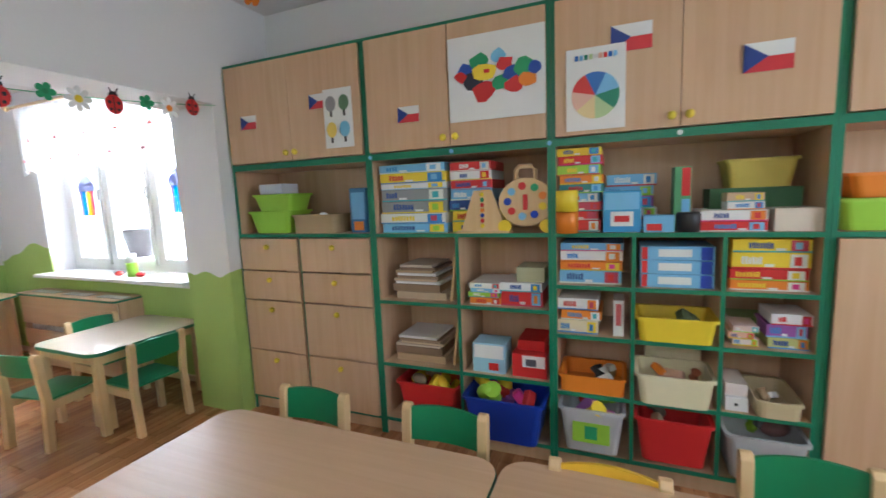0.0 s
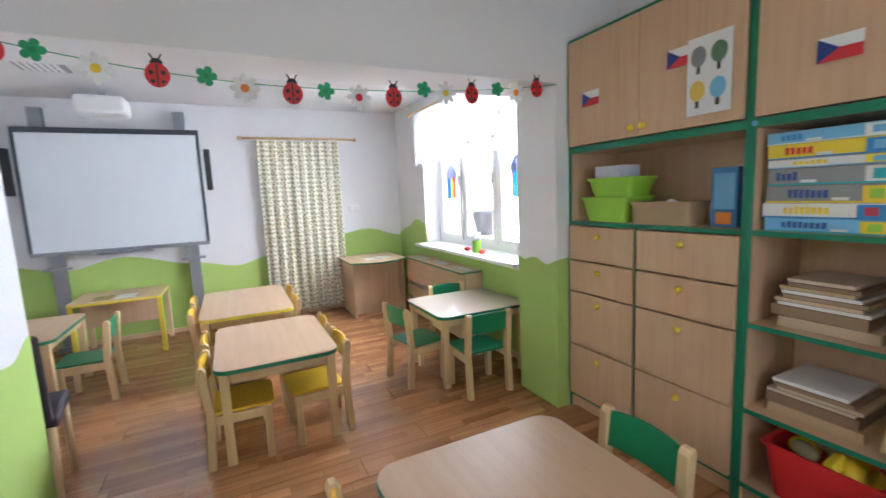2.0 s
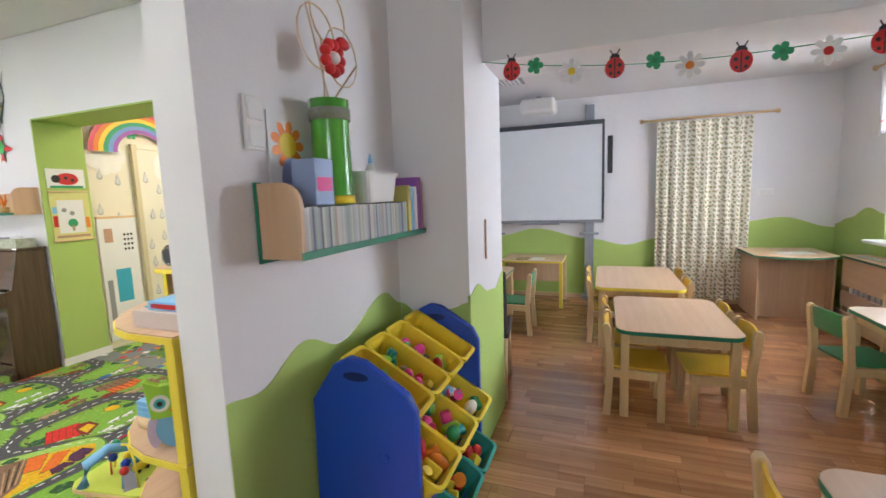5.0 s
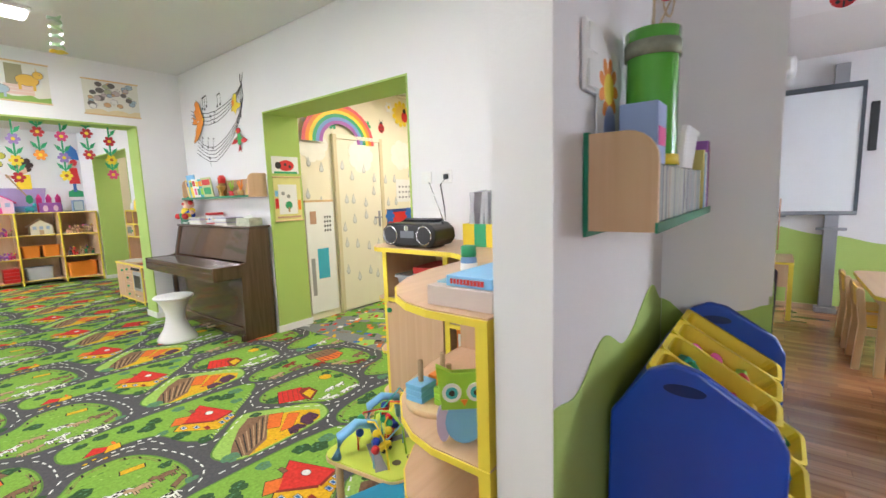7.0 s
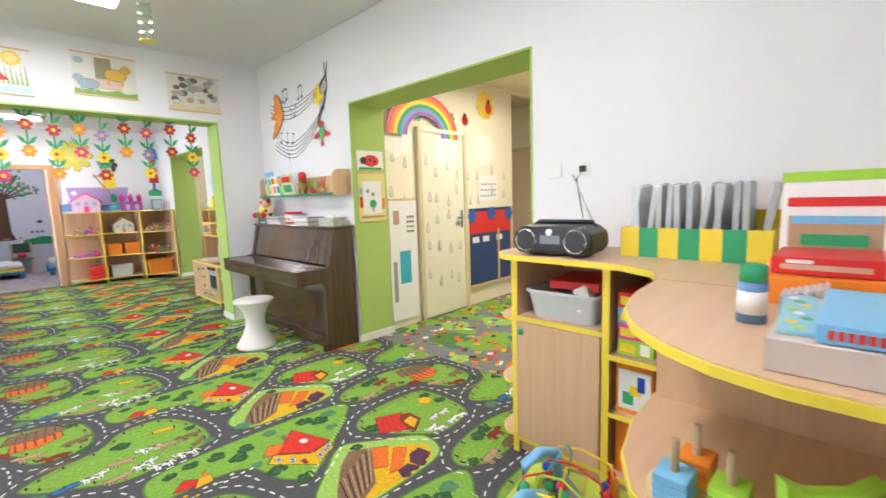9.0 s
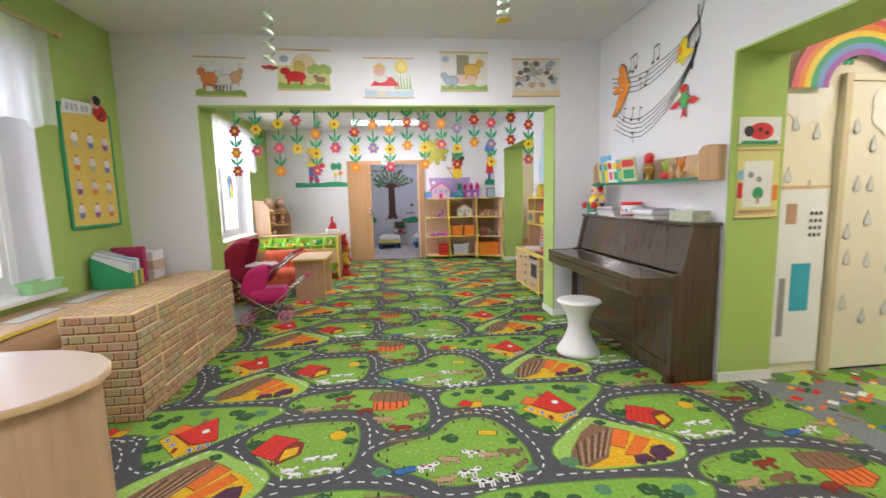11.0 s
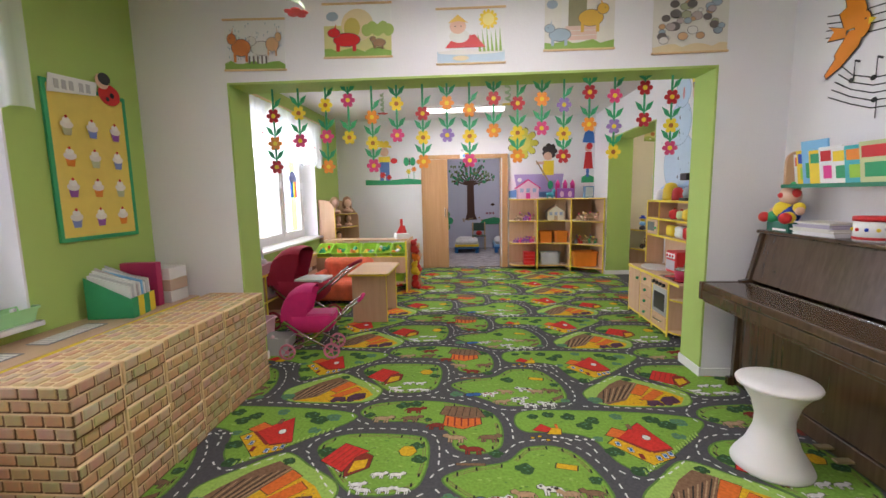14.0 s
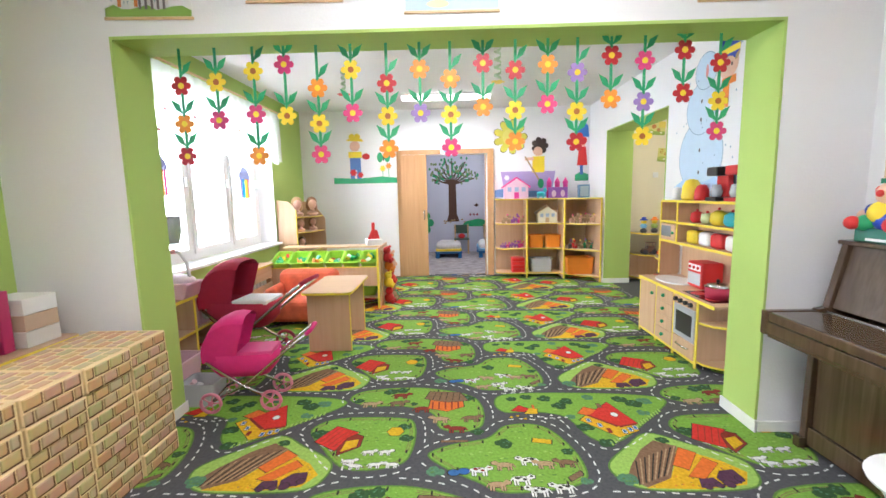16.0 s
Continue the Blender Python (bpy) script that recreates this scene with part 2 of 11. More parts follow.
def petals(cx, cy, r, k=6, inner=0.55, n=8):
    pts = []
    for i in range(k * n):
        a = 2 * math.pi * i / (k * n)
        pts.append((cx + r * (inner + (1 - inner) * abs(math.cos(a * k / 2)) ** 0.6) * math.cos(a), cy + r * (inner + (1 - inner) * abs(math.cos(a * k / 2)) ** 0.6) * math.sin(a)))
    return pts


def bar_line(points, w):
    """A painted line of width w through points."""
    up, dn = [], []
    for i, p in enumerate(points):
        q0, q1 = points[max(i - 1, 0)], points[min(i + 1, len(points) - 1)]
        dx, dy = q1[0] - q0[0], q1[1] - q0[1]
        ln = math.hypot(dx, dy) or 1
        up.append((p[0] - dy / ln * w / 2, p[1] + dx / ln * w / 2))
        dn.append((p[0] + dy / ln * w / 2, p[1] - dx / ln * w / 2))
    return up + dn[::-1]


def flat_on(owner, items, depth=0.002, name="painted_shape"):
    """Thin painted or printed shapes (material, outline in u, v) one above another on an owner's front."""
    step = min(0.0006, 0.012 / max(1, len(items)))
    for i, (m, pts) in enumerate(items):
        d = depth + step * (i + 1)
        part(name, prism(pts, -d, -d + step * 0.8, 1), m, owner)


def sheet(name, label, category, m, w, h, items, paper=None, thick=0.003, group="", slats=False):
    """A poster, card or picture with printed shapes, lower left corner at the origin of m."""
    ob = thing(name, label, category, m, group)
    part("paper", box(0, w, -thick, 0, 0, h), paper or PAPER, ob)
    if slats:
        part("hanging_slat", box(-0.008, w + 0.008, -0.012, 0, h, h + 0.014, 0.003), BIRCH, ob)
        part("hanging_slat", box(-0.008, w + 0.008, -0.012, 0, -0.014, 0, 0.003), BIRCH, ob)
    flat_on(ob, items, thick, "printed_shape")
    return ob

# ---------- structure ----------
CEIL_A, CEIL_B, CEIL_C, CEIL_D = 2.85, 2.62, 2.88, 2.75


def struct(name, bm, material, label="", category="wall"):
    return solid(name, bm, material, label, category, "structure")


def wall_x(name, x0, x1, y0, y1, z1, openings, material, label):
    """A wall between x0 and x1, running along y, with openings (ya, yb, za, zb)."""
    rows, y = [], y0
    for ya, yb, za, zb in sorted(openings):
        if ya > y:
            rows.append((x0, x1, y, ya, 0, z1))
        if za > 0:
            rows.append((x0, x1, ya, yb, 0, za))
        if zb < z1:
            rows.append((x0, x1, ya, yb, zb, z1))
        y = yb
    if y < y1:
        rows.append((x0, x1, y, y1, 0, z1))
    return struct(name, boxes(*rows), material, label)


def wall_y(name, y0, y1, x0, x1, z1, openings, material, label):
    rows, x = [], x0
    for xa, xb, za, zb in sorted(openings):
        if xa > x:
            rows.append((x, xa, y0, y1, 0, z1))
        if za > 0:
            rows.append((xa, xb, y0, y1, 0, za))
        if zb < z1:
            rows.append((xa, xb, y0, y1, zb, z1))
        x = xb
    if x < x1:
        rows.append((x, x1, y0, y1, 0, z1))
    return struct(name, boxes(*rows), material, label)


H = 2.95
# room with the tall shelves, and the dining room
wall_y("wall_south_playroom", -2.83, -2.53, -2.9, 2.43, H, [], WALL, "white plaster wall behind the tall shelves")
wall_x("wall_west_playroom", -3.1, -2.8, -2.83, 1.25, H, [(-1.5, 0.3, 0.9, 2.3)], WALL, "unseen white plaster wall with an assumed window")
wall_x("wall_pier", 2.43, 2.84, -2.71, -2.0, H, [], WALL, "white pier with a wavy green dado")
struct("wall_stub", boxes((2.06, 2.80, 0.75, 1.28, 0, H), (2.40, 2.80, 1.28, 2.40, 0, H)), WALL, "white wall end with a wavy green dado")
struct("beam", boxes((2.42, 2.82, -2.0, 0.75, 2.13, H)), WALL, "white plaster beam over the wide opening", "beam")
wall_y("wall_partition", 1.13, 1.28, 0.928, 2.06, H, [], WALL, "white partition with a wavy green dado")
wall_y("wall_window_dining", -2.71, -2.30, 2.84, 6.4, H, [(3.15, 5.18, 0.87, 2.42)], WALL, "white window wall with a wavy green dado")
wall_x("wall_whiteboard", 6.08, 6.4, -2.30, 2.7, H, [], WALL, "white wall with a wavy green dado behind the whiteboard")
wall_y("wall_north_dining", 2.40, 2.55, 2.40, 6.08, H, [], WALL, "white wall with a wavy green dado")
# carpet room
wall_x("wall_east_carpet_room", 2.41, 2.78, 2.55, 6.55, H, [(2.85, 4.74, 0, 2.20)], WALL, "white wall with a wide green opening")
wall_x("wall_west_carpet_room", -2.70, -2.28, 1.25, 6.55, H, [(3.3, 5.55, 0.72, 2.42)], GREEN, "green painted window wall")
wall_y("wall_toward_playroom", 6.55, 6.83, -2.70, 2.78, H, [(-1.575, 1.92, 0, 2.238)], WALL, "white wall over the wide opening")
# room beyond the flower garland
wall_x("wall_west_doll_room", -2.70, -2.28, 6.83, 11.42, H, [(7.75, 10.2, 0.74, 2.45)], GREEN, "green painted window wall")
wall_y("wall_north_doll_room", 11.42, 11.54, -2.70, 2.84, H, [(-0.62, 0.78, 0, 2.02)], WALL, "white wall with a sliding door opening")
wall_x("wall_east_doll_room", 2.47, 2.84, 6.83, 11.42, H, [(8.85, 10.62, 0, 2.24)], WALL, "white wall with a green edged recess")
wall_x("wall_recess_back", 3.75, 3.9, 8.5, 11.0, H, [], CREAM, "cream wall at the back of the recess")
wall_y("wall_recess_south", 8.5, 8.65, 2.84, 3.75, H, [], CREAM, "cream side wall of the recess")
wall_y("wall_recess_north", 10.85, 11.0, 2.84, 3.75, H, [], CREAM, "cream side wall of the recess")
# nap room beyond the sliding door
wall_y("wall_nap_room_back", 14.4, 14.6, -2.4, 3.0, H, [], LILAC, "lilac wall with a painted tree")
wall_x("wall_nap_room_west", -2.4, -2.2, 11.54, 14.4, H, [], LILAC, "lilac side wall")
wall_x("wall_nap_room_east", 2.8, 3.0, 11.54, 14.4, H, [], LILAC, "lilac side wall")
# corridor
wall_y("wall_corridor_north", 4.80, 4.95, 2.78, 5.0, H, [], CREAM, "cream corridor wall with rain drop pattern")
wall_y("wall_corridor_south", 2.55, 2.68, 2.78, 6.4, H, [], CREAM, "cream corridor wall")
wall_x("wall_corridor_end", 6.0, 6.2, 2.68, 6.2, H, [], CREAM, "cream wall at the end of the corridor")

wall_x("wall_corridor_side", 4.85, 5.0, 4.95, 6.2, H, [], CREAM, "cream corridor side wall")
wall_y("wall_corridor_back", 6.2, 6.35, 4.85, 6.2, H, [], CREAM, "cream corridor back wall")
# green linings of the wide openings
struct("opening_lining_corridor", boxes((2.405, 2.785, 4.728, 4.742, 0.07, 2.192), (2.405, 2.785, 2.848, 2.862, 0.07, 2.192), (2.405, 2.785, 2.848, 4.742, 2.190, 2.204)), GREEN, "bright green painted reveal", "trim")
struct("opening_lining_doll_room", boxes((-1.579, -1.565, 6.545, 6.835, 0.07, 2.228), (1.91, 1.924, 6.545, 6.835, 0.07, 2.228), (-1.579, 1.924, 6.545, 6.835, 2.224, 2.24)), GREEN, "bright green painted reveal", "trim")
struct("opening_lining_recess", boxes((2.464, 2.845, 10.608, 10.622, 0.07, 2.23), (2.464, 2.845, 8.848, 8.862, 0.07, 2.23), (2.464, 2.845, 8.848, 10.622, 2.228, 2.242)), GREEN, "bright green painted reveal", "trim")

struct("ceiling_playroom", boxes((-3.1, 2.42, -2.83, 1.28, CEIL_A, H + 0.1)), CEIL, "white painted ceiling", "ceiling")
struct("ceiling_dining", boxes((2.82, 6.4, -2.71, 2.55, CEIL_B, H + 0.1)), CEIL, "white painted ceiling", "ceiling")
struct("ceiling_carpet_room", boxes((-2.7, 2.40, 1.28, 6.55, CEIL_C, H + 0.1)), CEIL, "white painted ceiling", "ceiling")
struct("ceiling_doll_room", boxes((-2.7, 3.9, 6.83, 11.54, CEIL_D, H + 0.1)), CEIL, "white painted ceiling", "ceiling")
struct("ceiling_nap_room", boxes((-2.4, 3.0, 11.54, 14.6, CEIL_D, H + 0.1)), CEIL, "white painted ceiling", "ceiling")
struct("ceiling_corridor", boxes((2.78, 6.4, 2.55, 6.2, 2.70, H + 0.1)), CREAM, "cream painted ceiling", "ceiling")
struct("opening_lintel_top", boxes((2.41, 2.84, 1.42, 11.42, H, H + 0.1), (-2.7, 2.84, 6.55, 6.83, H, H + 0.1)), CEIL, "top of the walls", "ceiling")


# window reveals in white
struct("window_reveal_carpet_room", boxes((-2.60, -2.276, 5.54, 5.554, 0.72, 2.42), (-2.60, -2.276, 3.296, 3.31, 0.72, 2.42), (-2.60, -2.276, 3.296, 5.554, 2.41, 2.424)), WALL, "white painted window reveal", "trim")
struct("window_reveal_doll_room", boxes((-2.60, -2.276, 10.19, 10.204, 0.74, 2.45), (-2.60, -2.276, 7.746, 7.76, 0.74, 2.45), (-2.60, -2.276, 7.746, 10.204, 2.44, 2.454)), WALL, "white painted window reveal", "trim")


def smooth_line(rows, step=0.03):
    """Cosine blend through (s, z) rows."""
    out = []
    for (s0, z0), (s1, z1) in zip(rows, rows[1:]):
        n = max(2, int(abs(s1 - s0) / step))
        for i in range(n):
            k = i / n
            out.append((s0 + (s1 - s0) * k, z0 + (z1 - z0) * (1 - math.cos(math.pi * k)) / 2))
    out.append(rows[-1])
    return out


def dado(name, axis, at, rows):
    """Green paint on a wall face from the floor to a wavy edge. axis: the wall's normal (0 or 1)."""
    line = smooth_line(rows)
    pts = [(line[0][0], 0.0)] + line + [(line[-1][0], 0.0)]
    lo, hi = min(at), max(at)
    struct(name, prism(pts, lo, hi, axis), GREEN, "green dado paint with a wavy upper edge", "wall paint")


dado("dado_partition", 1, (1.127, 1.14), [(0.93, 0.86), (1.05, 0.84), (1.28, 0.93), (1.5, 0.85), (1.88, 0.97), (2.056, 0.88)])
dado("dado_stub_face", 0, (2.057, 2.07), [(0.75, 0.9), (0.85, 0.86), (1.0, 0.80), (1.126, 0.88)])
dado("dado_stub_reveal", 1, (0.747, 0.76), [(2.06, 0.93), (2.2, 0.96), (2.42, 0.88), (2.6, 0.86), (2.80, 0.93)])
dado("dado_pier_reveal", 1, (-2.01, -1.997), [(2.43, 1.02), (2.52, 0.98), (2.66, 1.02), (2.78, 0.99), (2.84, 1.01)])
dado("dado_pier_face", 0, (2.427, 2.44), [(-2.1, 1.03), (-2.0, 1.02)])
dado("dado_whiteboard_wall", 0, (6.077, 6.09), [(-2.297, 0.93), (-1.8, 1.05), (-1.4, 1.0), (-0.5, 0.80), (-0.15, 0.72), (0.3, 0.80), (1.0, 0.94), (1.5, 0.84), (2.0, 0.93), (2.4, 0.85)])
dado("dado_window_wall", 1, (-2.31, -2.297), [(2.843, 0.80), (5.15, 0.82), (5.19, 1.12), (5.45, 1.17), (5.8, 1.05), (6.077, 0.97)])
# skirting
struct("baseboard_carpet_room", boxes((2.395, 2.41, 4.742, 6.55, 0, 0.06), (2.385, 2.40, 1.28, 2.848, 0, 0.06), (1.924, 2.395, 6.535, 6.55, 0, 0.06), (-2.28, -1.579, 6.535, 6.55, 0, 0.06)), WHITE_PL, "narrow white skirting", "baseboard")
struct("baseboard_openings", boxes((-1.567, -1.557, 6.53, 6.85, 0, 0.07), (1.902, 1.912, 6.53, 6.85, 0, 0.07), (2.39, 2.80, 4.72, 4.73, 0, 0.07), (2.46, 2.85, 10.60, 10.61, 0, 0.07)), WHITE_PL, "narrow white skirting", "baseboard")
struct("baseboard_dining", boxes((6.062, 6.077, -2.29, 2.4, 0, 0.05), (2.85, 6.06, -2.297, -2.282, 0, 0.05)), BEECH_H, "wooden skirting", "baseboard")
struct("baseboard_doll_room", boxes((-2.27, -0.68, 11.405, 11.42, 0, 0.06), (0.95, 2.47, 11.405, 11.42, 0, 0.06), (2.455, 2.47, 10.62, 11.40, 0, 0.06), (2.455, 2.47, 6.83, 8.848, 0, 0.06)), WHITE_PL, "narrow white skirting", "baseboard")

# ---------- kinds of furniture ----------


def kid_table(label, x0, x1, y0, y1, edge, h=0.57, top=None, group=""):
    t = thing("childrens_table", label, "table", pose((x0 + x1) / 2, (y0 + y1) / 2, 0), group)
    w, d = (x1 - x0) / 2, (y1 - y0) / 2
    part("tabletop", prism(round_rect(-w, w, -d, d, 0.09), h - 0.003, h, 2), top or BEECH_H, t)
    part("edge_band", prism(round_rect(-w - 0.002, w + 0.002, -d - 0.002, d + 0.002, 0.092), h - 0.026, h - 0.003, 2), edge, t)
    k = 0.05
    for sx in (-1, 1):
        for sy in (-1, 1):
            cx, cy = sx * (w - k), sy * (d - k)
            part("leg", box(cx - 0.025, cx + 0.025, cy - 0.025, cy + 0.025, 0, h - 0.026, 0.005), BIRCH, t)
    for sy in (-1, 1):
        cy = sy * (d - 0.05)
        part("apron", box(-w + 0.08, w - 0.08, cy - 0.010, cy + 0.010, h - 0.09, h - 0.027), BIRCH, t)
    for sx in (-1, 1):
        cx = sx * (w - 0.05)
        part("apron", box(cx - 0.010, cx + 0.010, -d + 0.08, d - 0.08, h - 0.09, h - 0.027), BIRCH, t)
    return t


def kid_chair(label, ply, top=0.63):
    """A child's chair that faces +y; its origin lies on the floor under the seat."""
    t = thing("childrens_chair", label, "chair", pose(0, 0, 0), "small chairs")
    w, sh = 0.165, 0.33
    for sx in (-1, 1):
        x = sx * w
        bm = prism([(-0.19, 0), (-0.145, 0), (-0.125, sh), (-0.15, top - 0.02), (-0.165, top), (-0.185, top), (-0.195, top - 0.02), (-0.168, sh)], x - 0.02, x + 0.02, 0, bevel=0.004)
        part("back_leg", bm, BIRCH, t)
        part("front_leg", box(x - 0.02, x + 0.02, 0.125, 0.165, 0, sh - 0.012, 0.005), BIRCH, t)
        part("side_rail", box(x - 0.012, x + 0.012, -0.15, 0.13, sh - 0.075, sh - 0.02, 0.003), BIRCH, t)
    part("seat", prism(round_rect(-0.172, 0.172, -0.135, 0.185, 0.035), sh - 0.011, sh + 0.003, 2), ply, t)
    bm = bmesh.new()
    n, rows = 10, []
    for i in range(n + 1):
        u = -1 + 2 * i / n
        bow = -0.018 * (1 - u * u)
        crown = 0.012 * (1 - u * u)
        rows.append([(u * (w - 0.018), -0.150 + bow, top - 0.15), (u * (w - 0.018), -0.166 + bow, top - 0.015 + crown), (u * (w - 0.018), -0.178 + bow, top - 0.015 + crown), (u * (w - 0.018), -0.162 + bow, top - 0.15)])
    vs = [[bm.verts.new(p) for p in r] for r in rows]
    for a, b in zip(vs, vs[1:]):
        for j in range(4):
            bm.faces.new((a[j], a[(j + 1) % 4], b[(j + 1) % 4], b[j]))
    bm.faces.new(vs[0][::-1])
    bm.faces.new(vs[-1])
    bmesh.ops.recalc_face_normals(bm, faces=bm.faces[:])
    part("backrest", bm, ply, t)
    return t


def knob(parent, x, y, z, m, r=0.016, way="S"):
    d = {"S": (0, -1), "W": (-1, 0), "N": (0, 1)}[way]
    bm = blob((x + d[0] * 0.016, y + d[1] * 0.016, z), r, seg=10)
    tube([(x, y, z), (x + d[0] * 0.012, y + d[1] * 0.012, z)], 0.007, 8, bm)
    part("knob", bm, m, parent)


def game_box(x0, x1, y0, y1, z0, z1, m, stripes=(), label="cardboard game box stacked on the shelf", way="S", name="game_box"):
    """A carton; stripes: (material, u0, u1, v0, v1) shares of its front."""
    t = thing(name, label, "box", pose((x0 + x1) / 2, (y0 + y1) / 2, z0), "boxes on the shelves")
    w, d, h = (x1 - x0) / 2, (y1 - y0) / 2, z1 - z0
    part("carton", box(-w, w, -d, d, 0.0005, h - 0.0005, 0.0015, 1), m, t)
    for i, (sm, u0, u1, v0, v1) in enumerate(stripes):
        q = 0.0012 + 0.0003 * i
        if way == "S":
            part("printed_panel", box(-w + 2 * w * u0, -w + 2 * w * u1, -d - q, -d + 0.001, h * v0, h * v1), sm, t)
        elif way == "N":
            part("printed_panel", box(w - 2 * w * u1, w - 2 * w * u0, d - 0.001, d + q, h * v0, h * v1), sm, t)
        else:
            part("printed_panel", box(-w - q, -w + 0.001, d - 2 * d * u1, d - 2 * d * u0, h * v0, h * v1), sm, t)
    return t


BOX_COLS = [LBLUE, YELLOW, PAPER, RED, col(0.05, 0.25, 0.6), ORANGE, TEAL, col(0.75, 0.75, 0.7), PINK, LIME, col(0.5, 0.05, 0.1)]
rng = random.Random(11)


def stack(x0, x1, yf, z0, heights, cols, depth=0.26, way="S"):
    """Game boxes one on another; yf is their front."""
    z = z0
    for i, (h, c) in enumerate(zip(heights, cols)):
        j = rng.uniform(-0.012, 0.012)
        k = rng.uniform(0, 0.02)
        a, b = (yf + k, yf + depth) if way == "S" else (yf - depth, yf - k)
        ink = rng.choice([m for m in (PAPER, RED, YELLOW, col(0.03, 0.08, 0.3), col(0.05, 0.25, 0.6)) if m is not c])
        u, st = 0.06 + rng.random() * 0.2, []
        for _ in range(rng.randint(4, 8)):
            st.append((ink, u, u + 0.032, 0.3, 0.68 + rng.random() * 0.1))
            u += 0.046
        p = rng.choice([q for q in BOX_COLS if q is not c])
        st += [(p, 0.74, 0.95, 0.08, 0.9), (rng.choice(BOX_COLS), 0.79, 0.88, 0.25, 0.75), (rng.choice(BOX_COLS), 0.0, 1.0, 0.02, 0.12), (PAPER, u + 0.02, min(0.72, u + 0.14), 0.15, 0.32)]
        game_box(x0 + j, x1 + j, a, b, z, z + h, c, st, way=way)
        z += h


def tub(name, label, cx, cy, z, w, d, h, m, toys=(), flare=0.82, rim=0.012, group="toy tubs", seed=1, heap=1.0):
    """An open plastic tub with a rim, and toys in it."""
    t = thing(name, label, "tub", pose(cx, cy, z), group)
    bm = bmesh.new()
    r = 0.03
    lo = round_rect(-w / 2 * flare, w / 2 * flare, -d / 2 * flare, d / 2 * flare, r, 3)
    hi = round_rect(-w / 2, w / 2, -d / 2, d / 2, r, 3)
    hi2 = [(x * 0.95, y * 0.95) for x, y in hi]
    lo2 = [(x * 0.93, y * 0.93) for x, y in lo]
    rings = [[bm.verts.new((*p, zz)) for p in ps] for ps, zz in ((lo, 0.001), (hi, h), (hi2, h), (lo2, 0.008))]
    n = len(lo)
    for a, b in zip(rings, rings[1:]):
        for i in range(n):
            bm.faces.new((a[i], a[(i + 1) % n], b[(i + 1) % n], b[i]))
    bm.faces.new(rings[0][::-1])
    bm.faces.new(rings[-1])
    bmesh.ops.recalc_face_normals(bm, faces=bm.faces[:])
    part("body", bm, m, t)
    bm = bmesh.new()
    a = [bm.verts.new((x * 1.05, y * 1.05, h - rim)) for x, y in hi]
    b = [bm.verts.new((x * 1.05, y * 1.05, h + 0.002)) for x, y in hi]
    c = [bm.verts.new((x * 0.955, y * 0.955, h + 0.002)) for x, y in hi]
    for p, q in ((a, b), (b, c)):
        for i in range(n):
            bm.faces.new((p[i], p[(i + 1) % n], q[(i + 1) % n], q[i]))
    part("rim", bm, m, t)
    rg = random.Random(seed)
    for k, tm in enumerate(toys):
        x, y = rg.uniform(-0.34, 0.34) * w, rg.uniform(-0.34, 0.34) * d
        zz = h * (0.62 + 0.34 * heap * rg.random())
        s = min(w, d) * rg.uniform(0.12, 0.2)
        if k % 3 == 0:
            bm = box(-s, s, -s * 0.6, s * 0.6, -s * 0.5, s * 0.5, s * 0.2)
        elif k % 3 == 1:
            bm = lathe([(s * 0.4, -s), (s * 0.7, -s * 0.4), (s * 0.5, 0.3 * s), (s * 0.75, s)], 10)
        else:
            bm = blob((0, 0, 0), s * 0.9, 1.2, 0.8, 0.8, 10)
        bmesh.ops.transform(bm, matrix=pose(x, y, zz, rg.uniform(-60, 60), rg.uniform(-60, 60), rg.uniform(0, 180)), verts=bm.verts[:])
        part("toy", bm, tm, t)
    return t


# ---------- tall shelves in the playroom ----------
YF, YB = -2.107, -2.525


def flag(x, z, w=0.13, h=0.085):
    navy, red = col(0.02, 0.05, 0.25), col(0.6, 0.03, 0.04)
    sheet("paper_flag", "small white, red and blue paper flag on a cabinet door", "flag", face(x, YF + 0.027, z, "N"), w, h,
          [(red, rect(0, w, 0, h / 2)), (navy, [(0, 0), (w * 0.5, h / 2), (0, h)])], thick=0.002, group="paper flags")


